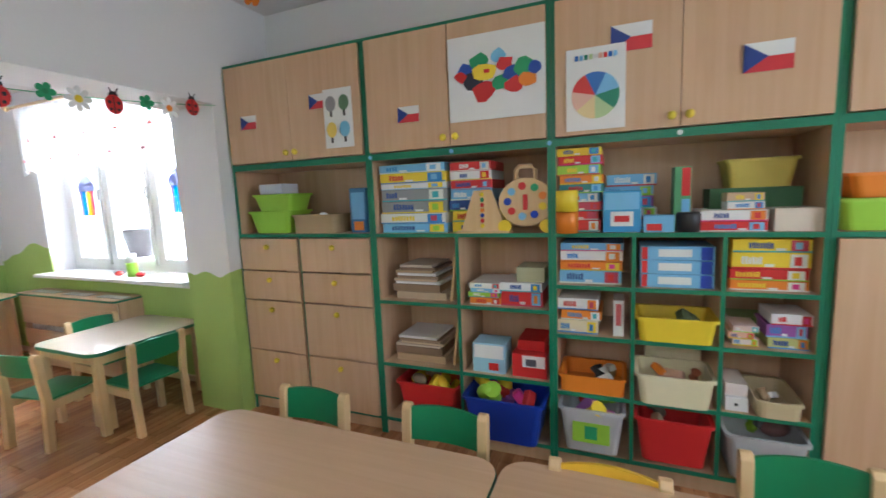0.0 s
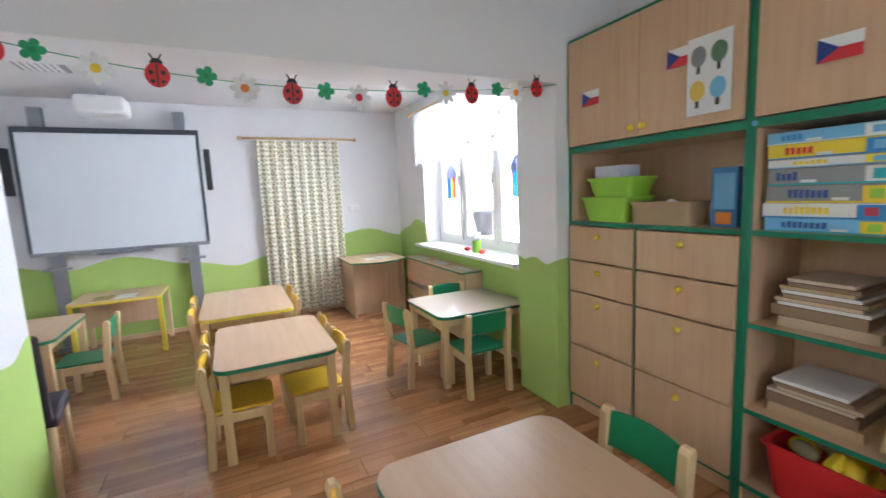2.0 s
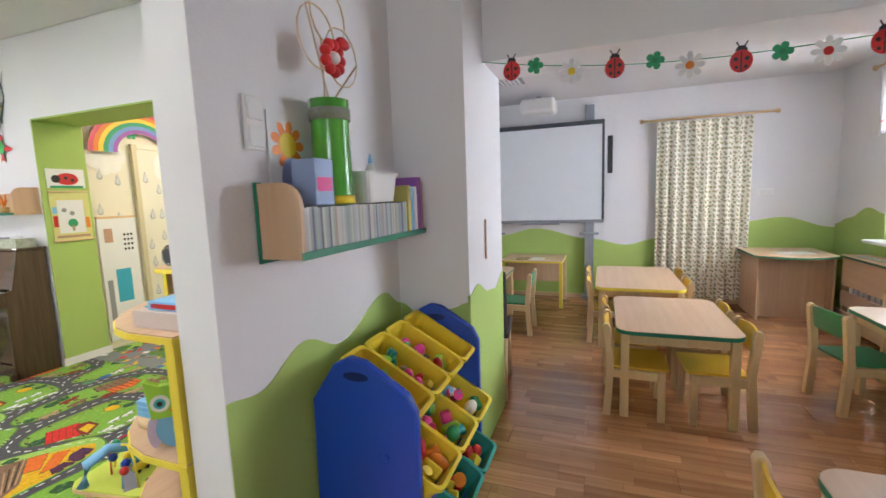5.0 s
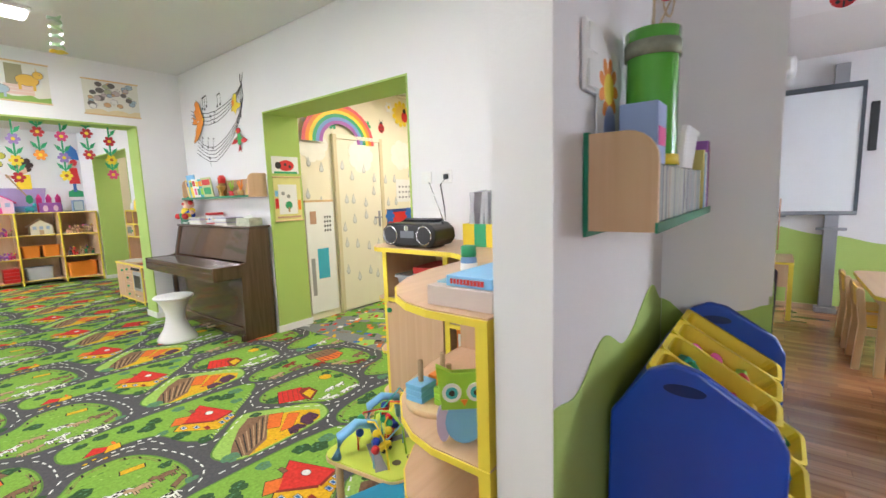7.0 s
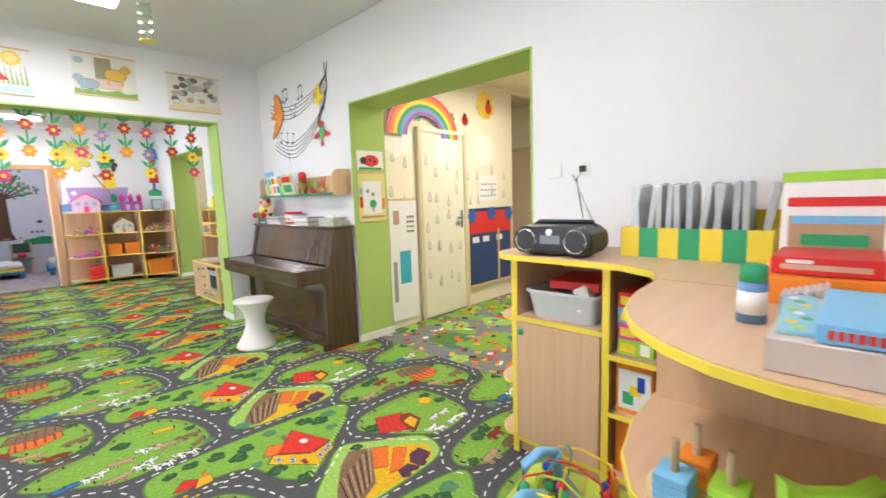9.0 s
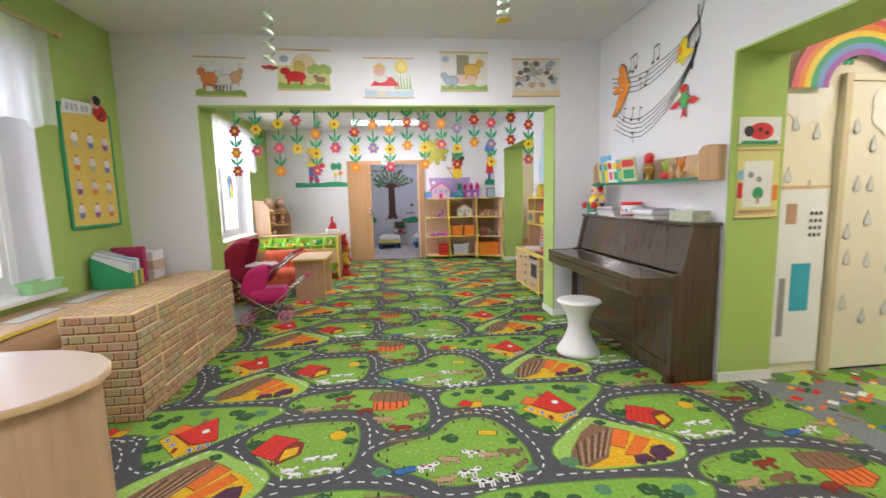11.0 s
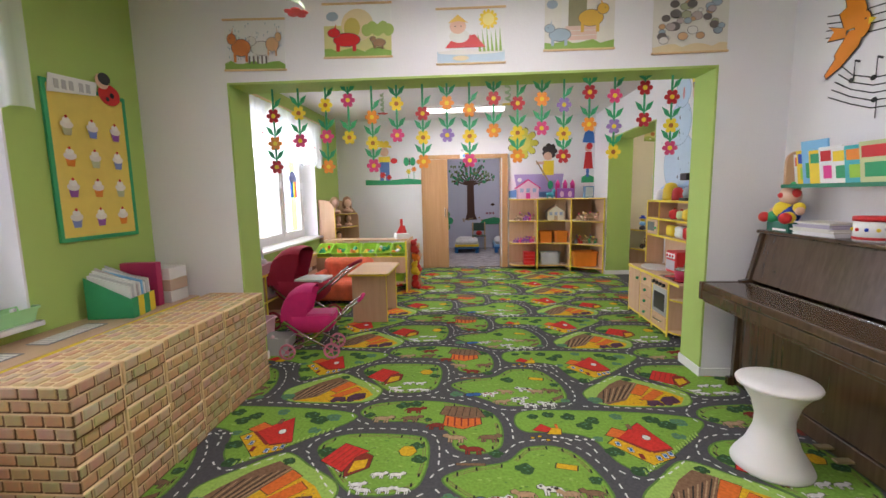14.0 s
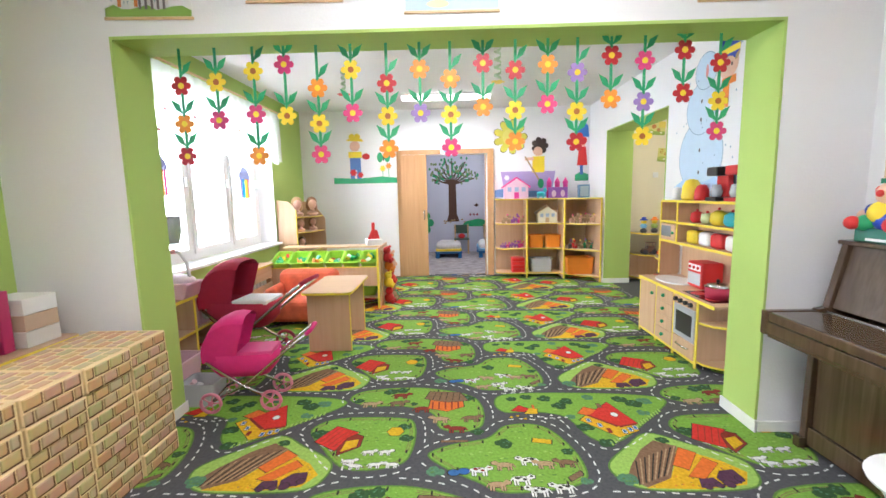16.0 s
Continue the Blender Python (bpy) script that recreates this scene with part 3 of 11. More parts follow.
def tall_unit(label, x0, x1):
    """A full-height cabinet that faces +y with green front edges."""
    t = thing("shelf_cabinet", label, "cabinet", pose(0, 0, 0), "tall shelf wall")
    part("side_panel", box(x0 + 0.001, x0 + 0.019, YB, YF - 0.004, 0, 2.385), BEECH, t)
    part("side_panel", box(x1 - 0.019, x1 - 0.001, YB, YF - 0.004, 0, 2.385), BEECH, t)
    part("back_panel", box(x0 + 0.02, x1 - 0.02, YB + 0.002, YB + 0.01, 0.1, 2.37), BEECH, t)
    part("front_edge", box(x0 + 0.0005, x0 + 0.021, YF - 0.004, YF + 0.002, 0.0, 2.385), EDGE_G, t)
    part("front_edge", box(x1 - 0.021, x1 - 0.0005, YF - 0.004, YF + 0.002, 0.0, 2.385), EDGE_G, t)
    for z, th in ((0.09, 0.018), (1.25, 0.02), (1.70, 0.036), (2.365, 0.02)):
        board(t, x0 + 0.021, x1 - 0.021, z, th)
    part("plinth", box(x0 + 0.02, x1 - 0.02, YF - 0.05, YF - 0.03, 0, 0.09), BEECH, t)
    xm = (x0 + x1) / 2
    for a, b, kx in ((x0 + 0.023, xm - 0.002, xm - 0.035), (xm + 0.002, x1 - 0.023, xm + 0.035)):
        d = part("door", box(a, b, YF + 0.004, YF + 0.022, 1.742, 2.362, 0.0015, 1), BEECH, t)
        bm = blob((kx, YF + 0.04, 1.79), 0.019, seg=10)
        part("knob", bm, EDGE_Y, d, "round yellow knob")
    return t


def board(t, x0, x1, z, th=0.018):
    part("shelf", box(x0, x1, YB + 0.01, YF - 0.004, z, z + th), BEECH_H, t)
    part("front_edge", box(x0, x1, YF - 0.004, YF + 0.002, z - 0.001, z + th + 0.001), EDGE_G, t)


def upright(t, x, z0, z1):
    part("divider", box(x - 0.009, x + 0.009, YB + 0.01, YF - 0.004, z0, z1), BEECH, t)
    part("front_edge", box(x - 0.0095, x + 0.0095, YF - 0.004, YF + 0.0025, z0, z1), EDGE_G, t)


XS = [2.428, 1.345, 0.29, -0.825, -1.93]
u1 = tall_unit("beech cabinet with green edges, drawers and flags on its doors", XS[1], XS[0])
u2 = tall_unit("beech cabinet with green edges, half-full shelves of puzzles and boxes", XS[2], XS[1])
u3 = tall_unit("beech cabinet with green edges, full shelves of games and tubs", XS[3], XS[2])
u4 = tall_unit("beech cabinet with green edges and a tall lower door", XS[4], XS[3])
upright(u1, 1.90, 0.108, 1.25)
for a, b in ((XS[1] + 0.023, 1.888), (1.912, XS[0] - 0.023)):
    for z0, z1 in ((0.112, 0.452), (0.462, 0.812), (0.822, 1.018), (1.028, 1.242)):
        d = part("drawer_front", box(a, b, YF + 0.003, YF + 0.02, z0, z1, 0.0015, 1), BEECH, u1)
        part("knob", blob(((a + b) / 2, YF + 0.036, z1 - 0.055), 0.018, seg=10), EDGE_Y, d, "round yellow knob")
upright(u2, 0.81, 0.108, 1.25)
for z in (0.45, 0.845):
    board(u2, XS[2] + 0.021, 0.80, z)
    board(u2, 0.82, XS[1] - 0.021, z)
for x in (-0.09, -0.46):
    upright(u3, x, 0.108, 1.25)
for a, b in ((XS[3] + 0.021, -0.47), (-0.45, -0.10), (-0.08, XS[2] - 0.021)):
    for z in (0.415, 0.725, 0.985):
        board(u3, a, b, z)
part("lower_door", box(XS[4] + 0.023, XS[3] - 0.023, YF + 0.003, YF + 0.02, 0.11, 1.245, 0.0015, 1), BEECH, u4)

for x, z in ((2.28, 1.96), (1.72, 2.03), (1.12, 1.89)):
    flag(x, z)
flag(0.02, 2.09, 0.17, 0.115)
flag(-0.49, 1.93, 0.17, 0.115)


def seasons():
    items = []
    for i, m in enumerate((col(0.25, 0.25, 0.27), col(0.12, 0.22, 0.12), col(0.75, 0.55, 0.1), col(0.2, 0.5, 0.7))):
        cx, cy = (0.052, 0.145)[i % 2], (0.235, 0.085)[i // 2]
        items += [(col(0.05, 0.04, 0.04), rect(cx - 0.008, cx + 0.008, cy - 0.055, cy)), (m, ell(cx, cy + 0.02, 0.036, 0.045))]
    sheet("season_poster", "white poster with four round trees taped on a door", "poster", face(1.615, YF + 0.029, 1.79, "N"), 0.2, 0.34, items, thick=0.002)


def map_poster():
    w, h = 0.5, 0.42
    cols = [col(0.02, 0.08, 0.4), RED, YELLOW, LEAFG, ORANGE, col(0.03, 0.03, 0.05), LBLUE]
    cells = [(0.10, 0.25, 0, .05), (0.17, 0.29, 3, .05), (0.13, 0.20, 5, .055), (0.19, 0.14, 1, .06), (0.20, 0.23, 2, .065), (0.27, 0.30, 6, .04), (0.30, 0.26, 1, .045), (0.28, 0.17, 3, .05), (0.34, 0.21, 0, .05), (0.35, 0.15, 1, .05), (0.40, 0.23, 3, .05), (0.42, 0.17, 4, .045), (0.45, 0.22, 0, .035), (0.07, 0.22, 1, .035)]
    rg = random.Random(3)
    items = [(cols[c], [(x + r * rg.uniform(0.75, 1.2) * math.cos(k * 0.7), y + r * rg.uniform(0.6, 1.0) * math.sin(k * 0.7)) for k in range(9)]) for x, y, c, r in cells]
    items.append((RED, rect(0.195, 0.225, 0.225, 0.243)))
    sheet("map_poster", "white poster with a coloured puzzle map", "poster", face(0.81, YF + 0.029, 1.86, "N"), w, h, items, thick=0.002)


def week_poster():
    cols = [col(0.03, 0.15, 0.5), LBLUE, col(0.02, 0.25, 0.15), col(0.45, 0.6, 0.3), col(0.75, 0.6, 0.3), col(0.75, 0.45, 0.35), RED]
    items = []
    for i, m in enumerate(cols):
        a0 = radians(115 - i * 360 / 7)
        pts = [(0.13, 0.155)] + [(0.13 + 0.105 * math.cos(a0 - radians(360 / 7) * k / 6), 0.155 + 0.105 * math.sin(a0 - radians(360 / 7) * k / 6)) for k in range(7)]
        items.append((m, pts[::-1]))
    for k in range(9):
        if k in (4,):
            continue
        items.append((cols[k % 7], rect(0.04 + k * 0.021, 0.055 + k * 0.021, 0.315, 0.338)))
    sheet("week_wheel_poster", "white poster with a colour wheel of the days", "poster", face(0.215, YF + 0.029, 1.76, "N"), 0.26, 0.37, items, thick=0.002)


seasons()
map_poster()
week_poster()
for x, m in ((1.33, LBLUE), (0.82, LBLUE), (-0.27, PAPER), (0.3, LBLUE)):
    solid("round_sticker", lathe([(0.012, 0), (0.012, 0.004)], 12), m, "small round sticker on a green edge", "sticker", group="stickers").matrix_world = pose(x, YF + 0.0022, 1.718, -90, 0, 0)

# things on the niche shelves (z 1.27)
Z1 = 1.2705
tub("storage_tub", "lime green plastic tub on the shelf", 2.17, -2.25, Z1, 0.36, 0.24, 0.15, LIME, group="")
tub("storage_tub", "lime green plastic tub stacked on another", 2.14, -2.25, Z1 + 0.153, 0.34, 0.22, 0.11, LIME, group="")
game_box(2.07, 2.27, -2.33, -2.17, Z1 + 0.268, Z1 + 0.335, col(0.6, 0.62, 0.72), label="pale lilac carton on a green tub", way="N")
tub("carton_tray", "brown cardboard tray with papers", 1.80, -2.22, Z1, 0.34, 0.19, 0.12, KHAKI, [PAPER, KHAKI, PAPER], flare=0.97, group="", seed=4)
game_box(1.44, 1.56, -2.32, -2.2, Z1, Z1 + 0.28, col(0.05, 0.2, 0.45), [(LBLUE, 0.1, 0.9, 0.3, 0.9), (ORANGE, 0.2, 0.8, 0.05, 0.25)], "tall blue carton on the shelf", "N")
stack(0.88, 1.30, -2.14, Z1, (0.055, 0.06, 0.07, 0.07, 0.035, 0.06, 0.05), (LBLUE, PAPER, col(0.3, 0.3, 0.3), col(0.3, 0.3, 0.3), PAPER, YELLOW, LBLUE), 0.3, "N")
stack(0.62, 0.86, -2.16, Z1, (0.06, 0.06, 0.06, 0.06, 0.05, 0.05, 0.05), (YELLOW, YELLOW, col(0.03, 0.08, 0.3), LBLUE, RED, PAPER, RED), 0.28, "N")


def wooden_toys():
    t = thing("wooden_bead_toy", "trapezoid wooden toy with coloured beads", "toy", pose(0.66, -2.135, Z1))
    part("board", prism([(-0.13, 0), (0.13, 0), (0.05, 0.23), (-0.05, 0.23)], -0.012, 0.012, 1, bevel=0.003), BIRCH, t)
    part("base", box(-0.15, 0.15, -0.035, 0.035, 0, 0.012, 0.003), BIRCH, t)
    for k, m in enumerate((YELLOW, RED, BLUE, ORANGE, RED, LEAFG, YELLOW)):
        part("bead", blob((0.0, 0.02, 0.04 + 0.028 * k), 0.012, seg=8), m, t)
    t = thing("wooden_turtle_toy", "round wooden activity board on yellow wheels", "toy", pose(0.43, -2.15, Z1))
    part("board", prism(ell(0, 0.16, 0.145, 0.125, 28), -0.012, 0.012, 1, bevel=0.003), BIRCH, t)
    bm = tube([(-0.05, 0, 0.25), (-0.05, 0, 0.325), (-0.03, 0, 0.345), (0.03, 0, 0.345), (0.05, 0, 0.325), (0.05, 0, 0.25)], 0.012)
    part("handle", bm, BIRCH, t)
    for x in (-0.11, 0.11):
        part("wheel", prism(ell(x, 0.035, 0.035, 0.035), 0.013, 0.03, 1), YELLOW, t)
    for k in range(9):
        a = k * 0.7
        part("coloured_disc", prism(ell(0.095 * math.cos(a), 0.165 + 0.08 * math.sin(a), 0.02), 0.012, 0.018, 1), (BLUE, LBLUE, RED, LEAFG, ORANGE, YELLOW)[k % 6], t)
    part("clock_bar", prism(rect(-0.012, 0.012, 0.12, 0.2), 0.013, 0.02, 1), RED, t)


wooden_toys()
stack(0.06, 0.27, -2.15, Z1, (0.06, 0.045, 0.045, 0.045, 0.045, 0.045, 0.05, 0.045, 0.04), (RED, RED, col(0.5, 0.05, 0.1), LBLUE, col(0.03, 0.2, 0.2), ORANGE, LIME, RED, YELLOW), 0.26, "N")
for k in range(2):
    solid("round_tin", lathe([(0.055, 0), (0.055, 0.10), (0.05, 0.105)], 16), (ORANGE, YELLOW)[k], "small yellow tin in front of the games", "tin", group="tins").matrix_world = pose(0.22, -2.125 + 0.0, Z1 + 0.107 * k)
game_box(-0.12, 0.05, -2.24, -2.13, Z1, Z1 + 0.2, col(0.05, 0.3, 0.6), [(LBLUE, 0.05, 0.95, 0.55, 0.95), (PAPER, 0.2, 0.8, 0.15, 0.5), (RED, 0.3, 0.7, 0.25, 0.4)], "blue upright game box", "N")
stack(-0.19, 0.04, -2.26, Z1, (0.06, 0.05, 0.06, 0.05, 0.06), (ORANGE, PAPER, PURPLE, LBLUE, LBLUE), 0.2, "N")
game_box(-0.33, -0.26, -2.3, -2.18, Z1, Z1 + 0.30, col(0.1, 0.35, 0.15), [(RED, 0.45, 0.95, 0.55, 0.98), (LBLUE, 0.45, 0.95, 0.05, 0.5)], "narrow green and red upright box", "N")
game_box(-0.26, -0.13, -2.2, -2.12, Z1, Z1 + 0.08, LBLUE, [(RED, 0.1, 0.6, 0.1, 0.5)], "small blue game carton", "N")
solid("dark_jar", lathe([(0.05, 0), (0.052, 0.08), (0.045, 0.09)], 16), BLACK_PL, "dark round jar on the shelf", "jar").matrix_world = pose(-0.32, -2.16, Z1)
stack(-0.62, -0.36, -2.14, Z1, (0.045, 0.05), (RED, PAPER), 0.25, "N")
stack(-0.62, -0.48, -2.16, Z1 + 0.096, (0.035, 0.04), (PAPER, col(0.6, 0.4, 0.25)), 0.2, "N")
game_box(-0.81, -0.64, -2.4, -2.13, Z1, Z1 + 0.1, col(0.7, 0.6, 0.5), (), "plain light carton on the shelf", "N")
tub("basket", "yellow and pink toy basket with green base", -0.62, -2.36, Z1 + 0.19, 0.28, 0.2, 0.13, col(0.6, 0.5, 0.1), [PINK, LIME], flare=0.85, group="", seed=9)
game_box(-0.78, -0.42, -2.45, -2.28, Z1, Z1 + 0.19, col(0.04, 0.15, 0.06), (), "dark green carton at the back of the shelf", "N")
tub("storage_tub", "lime green tub beside the tall shelves", -1.02, -2.25, Z1, 0.32, 0.24, 0.13, LIME, group="")
tub("storage_bowl", "orange bowl on a green tub", -1.02, -2.25, Z1 + 0.133, 0.26, 0.22, 0.1, ORANGE, group="")

# puzzles, games and tubs in the lower compartments
pz = (col(0.55, 0.42, 0.28), col(0.3, 0.2, 0.12), PAPER, col(0.6, 0.45, 0.3), col(0.35, 0.25, 0.16), PAPER, col(0.5, 0.35, 0.2), col(0.25, 0.16, 0.1), col(0.6, 0.5, 0.4))
for zz, n in ((0.8635, 9), (0.4685, 6)):
    z = zz
    for k in range(n):
        th = 0.045 if k < 2 else 0.016
        dx = rng.uniform(-0.02, 0.02)
        game_box(0.93 + dx + 0.01 * k, 1.26 + dx - 0.004 * k, -2.46, -2.18, z, z + th, pz[(k + n) % 9], (), "wooden puzzle tray in a stack", "N", "puzzle_tray")
        z += th + 0.001
    solid("leaning_board", box(-0.008, 0.008, -0.12, 0.12, 0, 0.27, 0.002), BIRCH, "thin wooden puzzle board leaning on the divider", "puzzle").matrix_world = pose(0.885, -2.3, zz, 0, -7, 0)
stack(0.58, 0.76, -2.14, 0.8635, (0.04, 0.03, 0.025, 0.03), (ORANGE, LIME, LBLUE, PAPER), 0.28, "N")
stack(0.34, 0.57, -2.14, 0.8635, (0.085, 0.05), (RED, PAPER), 0.26, "N")
game_box(0.34, 0.49, -2.36, -2.16, 1.0, 1.08, col(0.5, 0.5, 0.3), (), "flat olive green game box", "N")
game_box(0.56, 0.75, -2.3, -2.14, 0.4685, 0.64, col(0.35, 0.6, 0.75), [(PAPER, 0.05, 0.95, 0.5, 0.95), (RED, 0.5, 0.8, 0.1, 0.35)], "light blue carton with a toy print", "N")
game_box(0.33, 0.52, -2.34, -2.14, 0.4685, 0.60, RED, [(PAPER, 0.3, 0.95, 0.45, 0.95), (col(0.1, 0.1, 0.12), 0.4, 0.7, 0.5, 0.8)], "red and white game carton", "N")
game_box(0.35, 0.5, -2.42, -2.2, 0.601, 0.66, RED, (), "flat red game carton", "N")
MIX = [YELLOW, col(0.5, 0.35, 0.05), RED, YELLOW, LIME, BLUE, ORANGE, YELLOW, PINK, col(0.1, 0.1, 0.1)]
tub("toy_tub", "red plastic tub of yellow toy vehicles", 1.05, -2.27, 0.1085, 0.40, 0.30, 0.24, RED, [YELLOW, YELLOW, col(0.2, 0.15, 0.08), YELLOW, ORANGE, YELLOW, YELLOW, col(0.3, 0.2, 0.1), YELLOW], seed=2, heap=1.3)
tub("toy_tub", "blue plastic tub heaped with toy cars", 0.56, -2.2, 0.1085, 0.44, 0.34, 0.25, BLUE, [PINK, PINK, YELLOW, RED, LIME, BLUE, RED, YELLOW, LIME, PURPLE], seed=3, heap=1.5)
CLEAR = mat("milky_plastic", (0.62, 0.64, 0.66), 0.25, var=0.04, alpha=0.78)
tt = tub("toy_tub", "milky plastic tub with a picture label", 0.10, -2.2, 0.134, 0.31, 0.30, 0.24, CLEAR, [PURPLE, YELLOW, YELLOW, PURPLE, LIME, RED], seed=5)
part("picture_label", box(-0.09, 0.09, 0.139, 0.142, 0.06, 0.17), LIME, tt, "bright picture label")
part("picture_label", box(-0.03, 0.03, 0.1422, 0.1425, 0.08, 0.15), LEAFG, tt)
tub("toy_tub", "red plastic tub in the shelf", -0.275, -2.22, 0.134, 0.33, 0.30, 0.23, RED, [KHAKI, col(0.1, 0.08, 0.05)], seed=6)
tub("toy_tub", "milky plastic tub with dark toys", -0.64, -2.2, 0.134, 0.31, 0.30, 0.22, CLEAR, [col(0.1, 0.1, 0.12), LIME, col(0.2, 0.1, 0.1), BLACK_PL], seed=7)
t = tub("toy_tray", "orange tray of game pieces", 0.10, -2.24, 0.4345, 0.32, 0.26, 0.09, ORANGE, [PAPER, PAPER, KHAKI, PAPER, BLACK_PL], flare=0.98, seed=8)
tub("toy_tray", "cream plastic basket with chalks", -0.275, -2.2, 0.4345, 0.33, 0.26, 0.15, CREAM_PL, [SKIN, col(0.3, 0.1, 0.05), SKIN, ORANGE], flare=0.88, seed=9)
game_box(-0.42, -0.16, -2.46, -2.36, 0.4345, 0.66, CREAM_PL, (), "cream plastic basket standing at the back", "N")
game_box(-0.58, -0.49, -2.3, -2.13, 0.4345, 0.50, PAPER, [(BLACK_PL, 0.4, 0.55, 0.4, 0.6)], "long narrow white carton", "N")
game_box(-0.58, -0.49, -2.34, -2.15, 0.501, 0.56, col(0.75, 0.66, 0.62), (), "long narrow pinkish carton", "N")
tub("wicker_tray", "long wicker tray with cards", -0.69, -2.24, 0.4345, 0.17, 0.3, 0.08, col(0.6, 0.5, 0.3), [PAPER, KHAKI], flare=0.95, seed=12)
stack(0.06, 0.26, -2.14, 0.7445, (0.07, 0.05, 0.06), (col(0.75, 0.65, 0.45), ORANGE, PAPER), 0.25, "N")
game_box(-0.05, 0.0, -2.3, -2.14, 0.7445, 0.93, PAPER, [(col(0.5, 0.1, 0.1), 0.25, 0.75, 0.3, 0.9)], "narrow upright white game box", "N")
tub("toy_tray", "yellow plastic basket with green cloth", -0.275, -2.22, 0.7445, 0.34, 0.26, 0.12, YELLOW, [col(0.1, 0.12, 0.05), col(0.12, 0.14, 0.06)], flare=0.9, seed=13)
stack(-0.60, -0.50, -2.14, 0.7445, (0.035, 0.03, 0.03), (col(0.75, 0.65, 0.62), SKIN, col(0.7, 0.55, 0.5)), 0.28, "N")
stack(-0.79, -0.64, -2.14, 0.7445, (0.05, 0.06, 0.05), (col(0.55, 0.55, 0.2), PURPLE, PAPER), 0.2, "N")
game_box(-0.7, -0.52, -2.46, -2.3, 0.7445, 0.84, col(0.2, 0.3, 0.1), (), "green carton at the back", "N")
stack(-0.04, 0.26, -2.15, 1.0045, (0.07, 0.045, 0.055, 0.04), (LBLUE, ORANGE, PAPER, LBLUE), 0.26, "N")
for k in range(3):
    game_box(-0.43, -0.12, -2.4, -2.14, 1.0045 + 0.066 * k, 1.0045 + 0.066 * k + 0.065, LBLUE, [(BLUE, 0.82, 0.97, 0.05, 0.95), (RED, 0.02, 0.1, 0.05, 0.95), (PAPER, 0.25, 0.7, 0.25, 0.8)], "light blue jigsaw box with red and navy ends", "N")
stack(-0.79, -0.5, -2.15, 1.0045, (0.045, 0.05, 0.075, 0.06), (ORANGE, RED, YELLOW, YELLOW), 0.26, "N")

# ---------- tables and chairs ----------
kid_table("beech children's table with green edge before the tall shelves", 0.34, 1.60, -1.22, -0.46, EDGE_G)
kid_table("beech children's table with green edge pushed against another", -0.93, 0.33, -1.25, -0.48, EDGE_G)
kid_table("beech children's table with green edge between yellow chairs", 2.83, 3.77, -0.64, 0.05, EDGE_G)
kid_table("beech children's table with yellow edge between yellow chairs", 4.07, 5.26, -0.54, 0.19, EDGE_Y)
WHITE_TOP = mat("glossy_pale_top", (0.62, 0.52, 0.42), 0.15, var=0.03, coat=0.5)
kid_table("glossy pale children's table with green edge under the window", 3.05, 3.76, -2.24, -1.44, EDGE_G, top=WHITE_TOP)
kid_table("beech children's table with green edge in the dining corner", 4.15, 5.05, 1.1, 1.95, EDGE_G)
cg = kid_chair("small birch chair with green seat and backrest", CHAIR_G)
cy = kid_chair("small birch chair with yellow seat and backrest", CHAIR_Y, 0.60)
cg.matrix_world = pose(1.265, -1.21, 0)
for x, y, a in ((0.625, -1.23, 0), (-0.58, -1.27, 2), (3.0, -1.72, -92), (3.42, -1.38, 190), (3.72, -1.9, 88), (4.55, 2.02, 180), (4.45, 0.98, 0)):
    copy_thing(cg, pose(x, y, 0, 0, 0, a))
cy.matrix_world = pose(0.0, -1.08, 0)
for x, y, a in ((1.40, -0.50, 180), (3.03, -0.07, 178), (3.5, -0.06, 182), (3.05, -0.52, 3), (3.52, -0.50, -2), (4.4, 0.08, 180), (4.9, 0.10, 181), (4.42, -0.42, 0), (4.92, -0.43, 2)):
    copy_thing(cy, pose(x, y, 0, 0, 0, a))


def padded_chair():
    t = thing("padded_chair", "tall chair with dark padded seat and birch legs", "chair", pose(3.08, 0.97, 0, 0, 0, -82))
    dark = mat("dark_brown_fabric", (0.045, 0.03, 0.035), 0.85, var=0.15, scale=40, bump=0.2, bump_scale=300)
    part("seat", box(-0.21, 0.21, -0.2, 0.22, 0.42, 0.48, 0.02), dark, t)
    bm = box(-0.2, 0.2, -0.025, 0.025, 0, 0.45, 0.018)
    bmesh.ops.transform(bm, matrix=pose(0, -0.22, 0.47, 8, 0, 0), verts=bm.verts[:])
    part("backrest", bm, dark, t)
    for x in (-0.18, 0.18):
        part("leg", tube([(x, 0.18, 0), (x, 0.18, 0.43)], 0.018), BIRCH, t)
        part("leg", tube([(x, -0.24, 0), (x, -0.19, 0.43)], 0.018), BIRCH, t)


padded_chair()


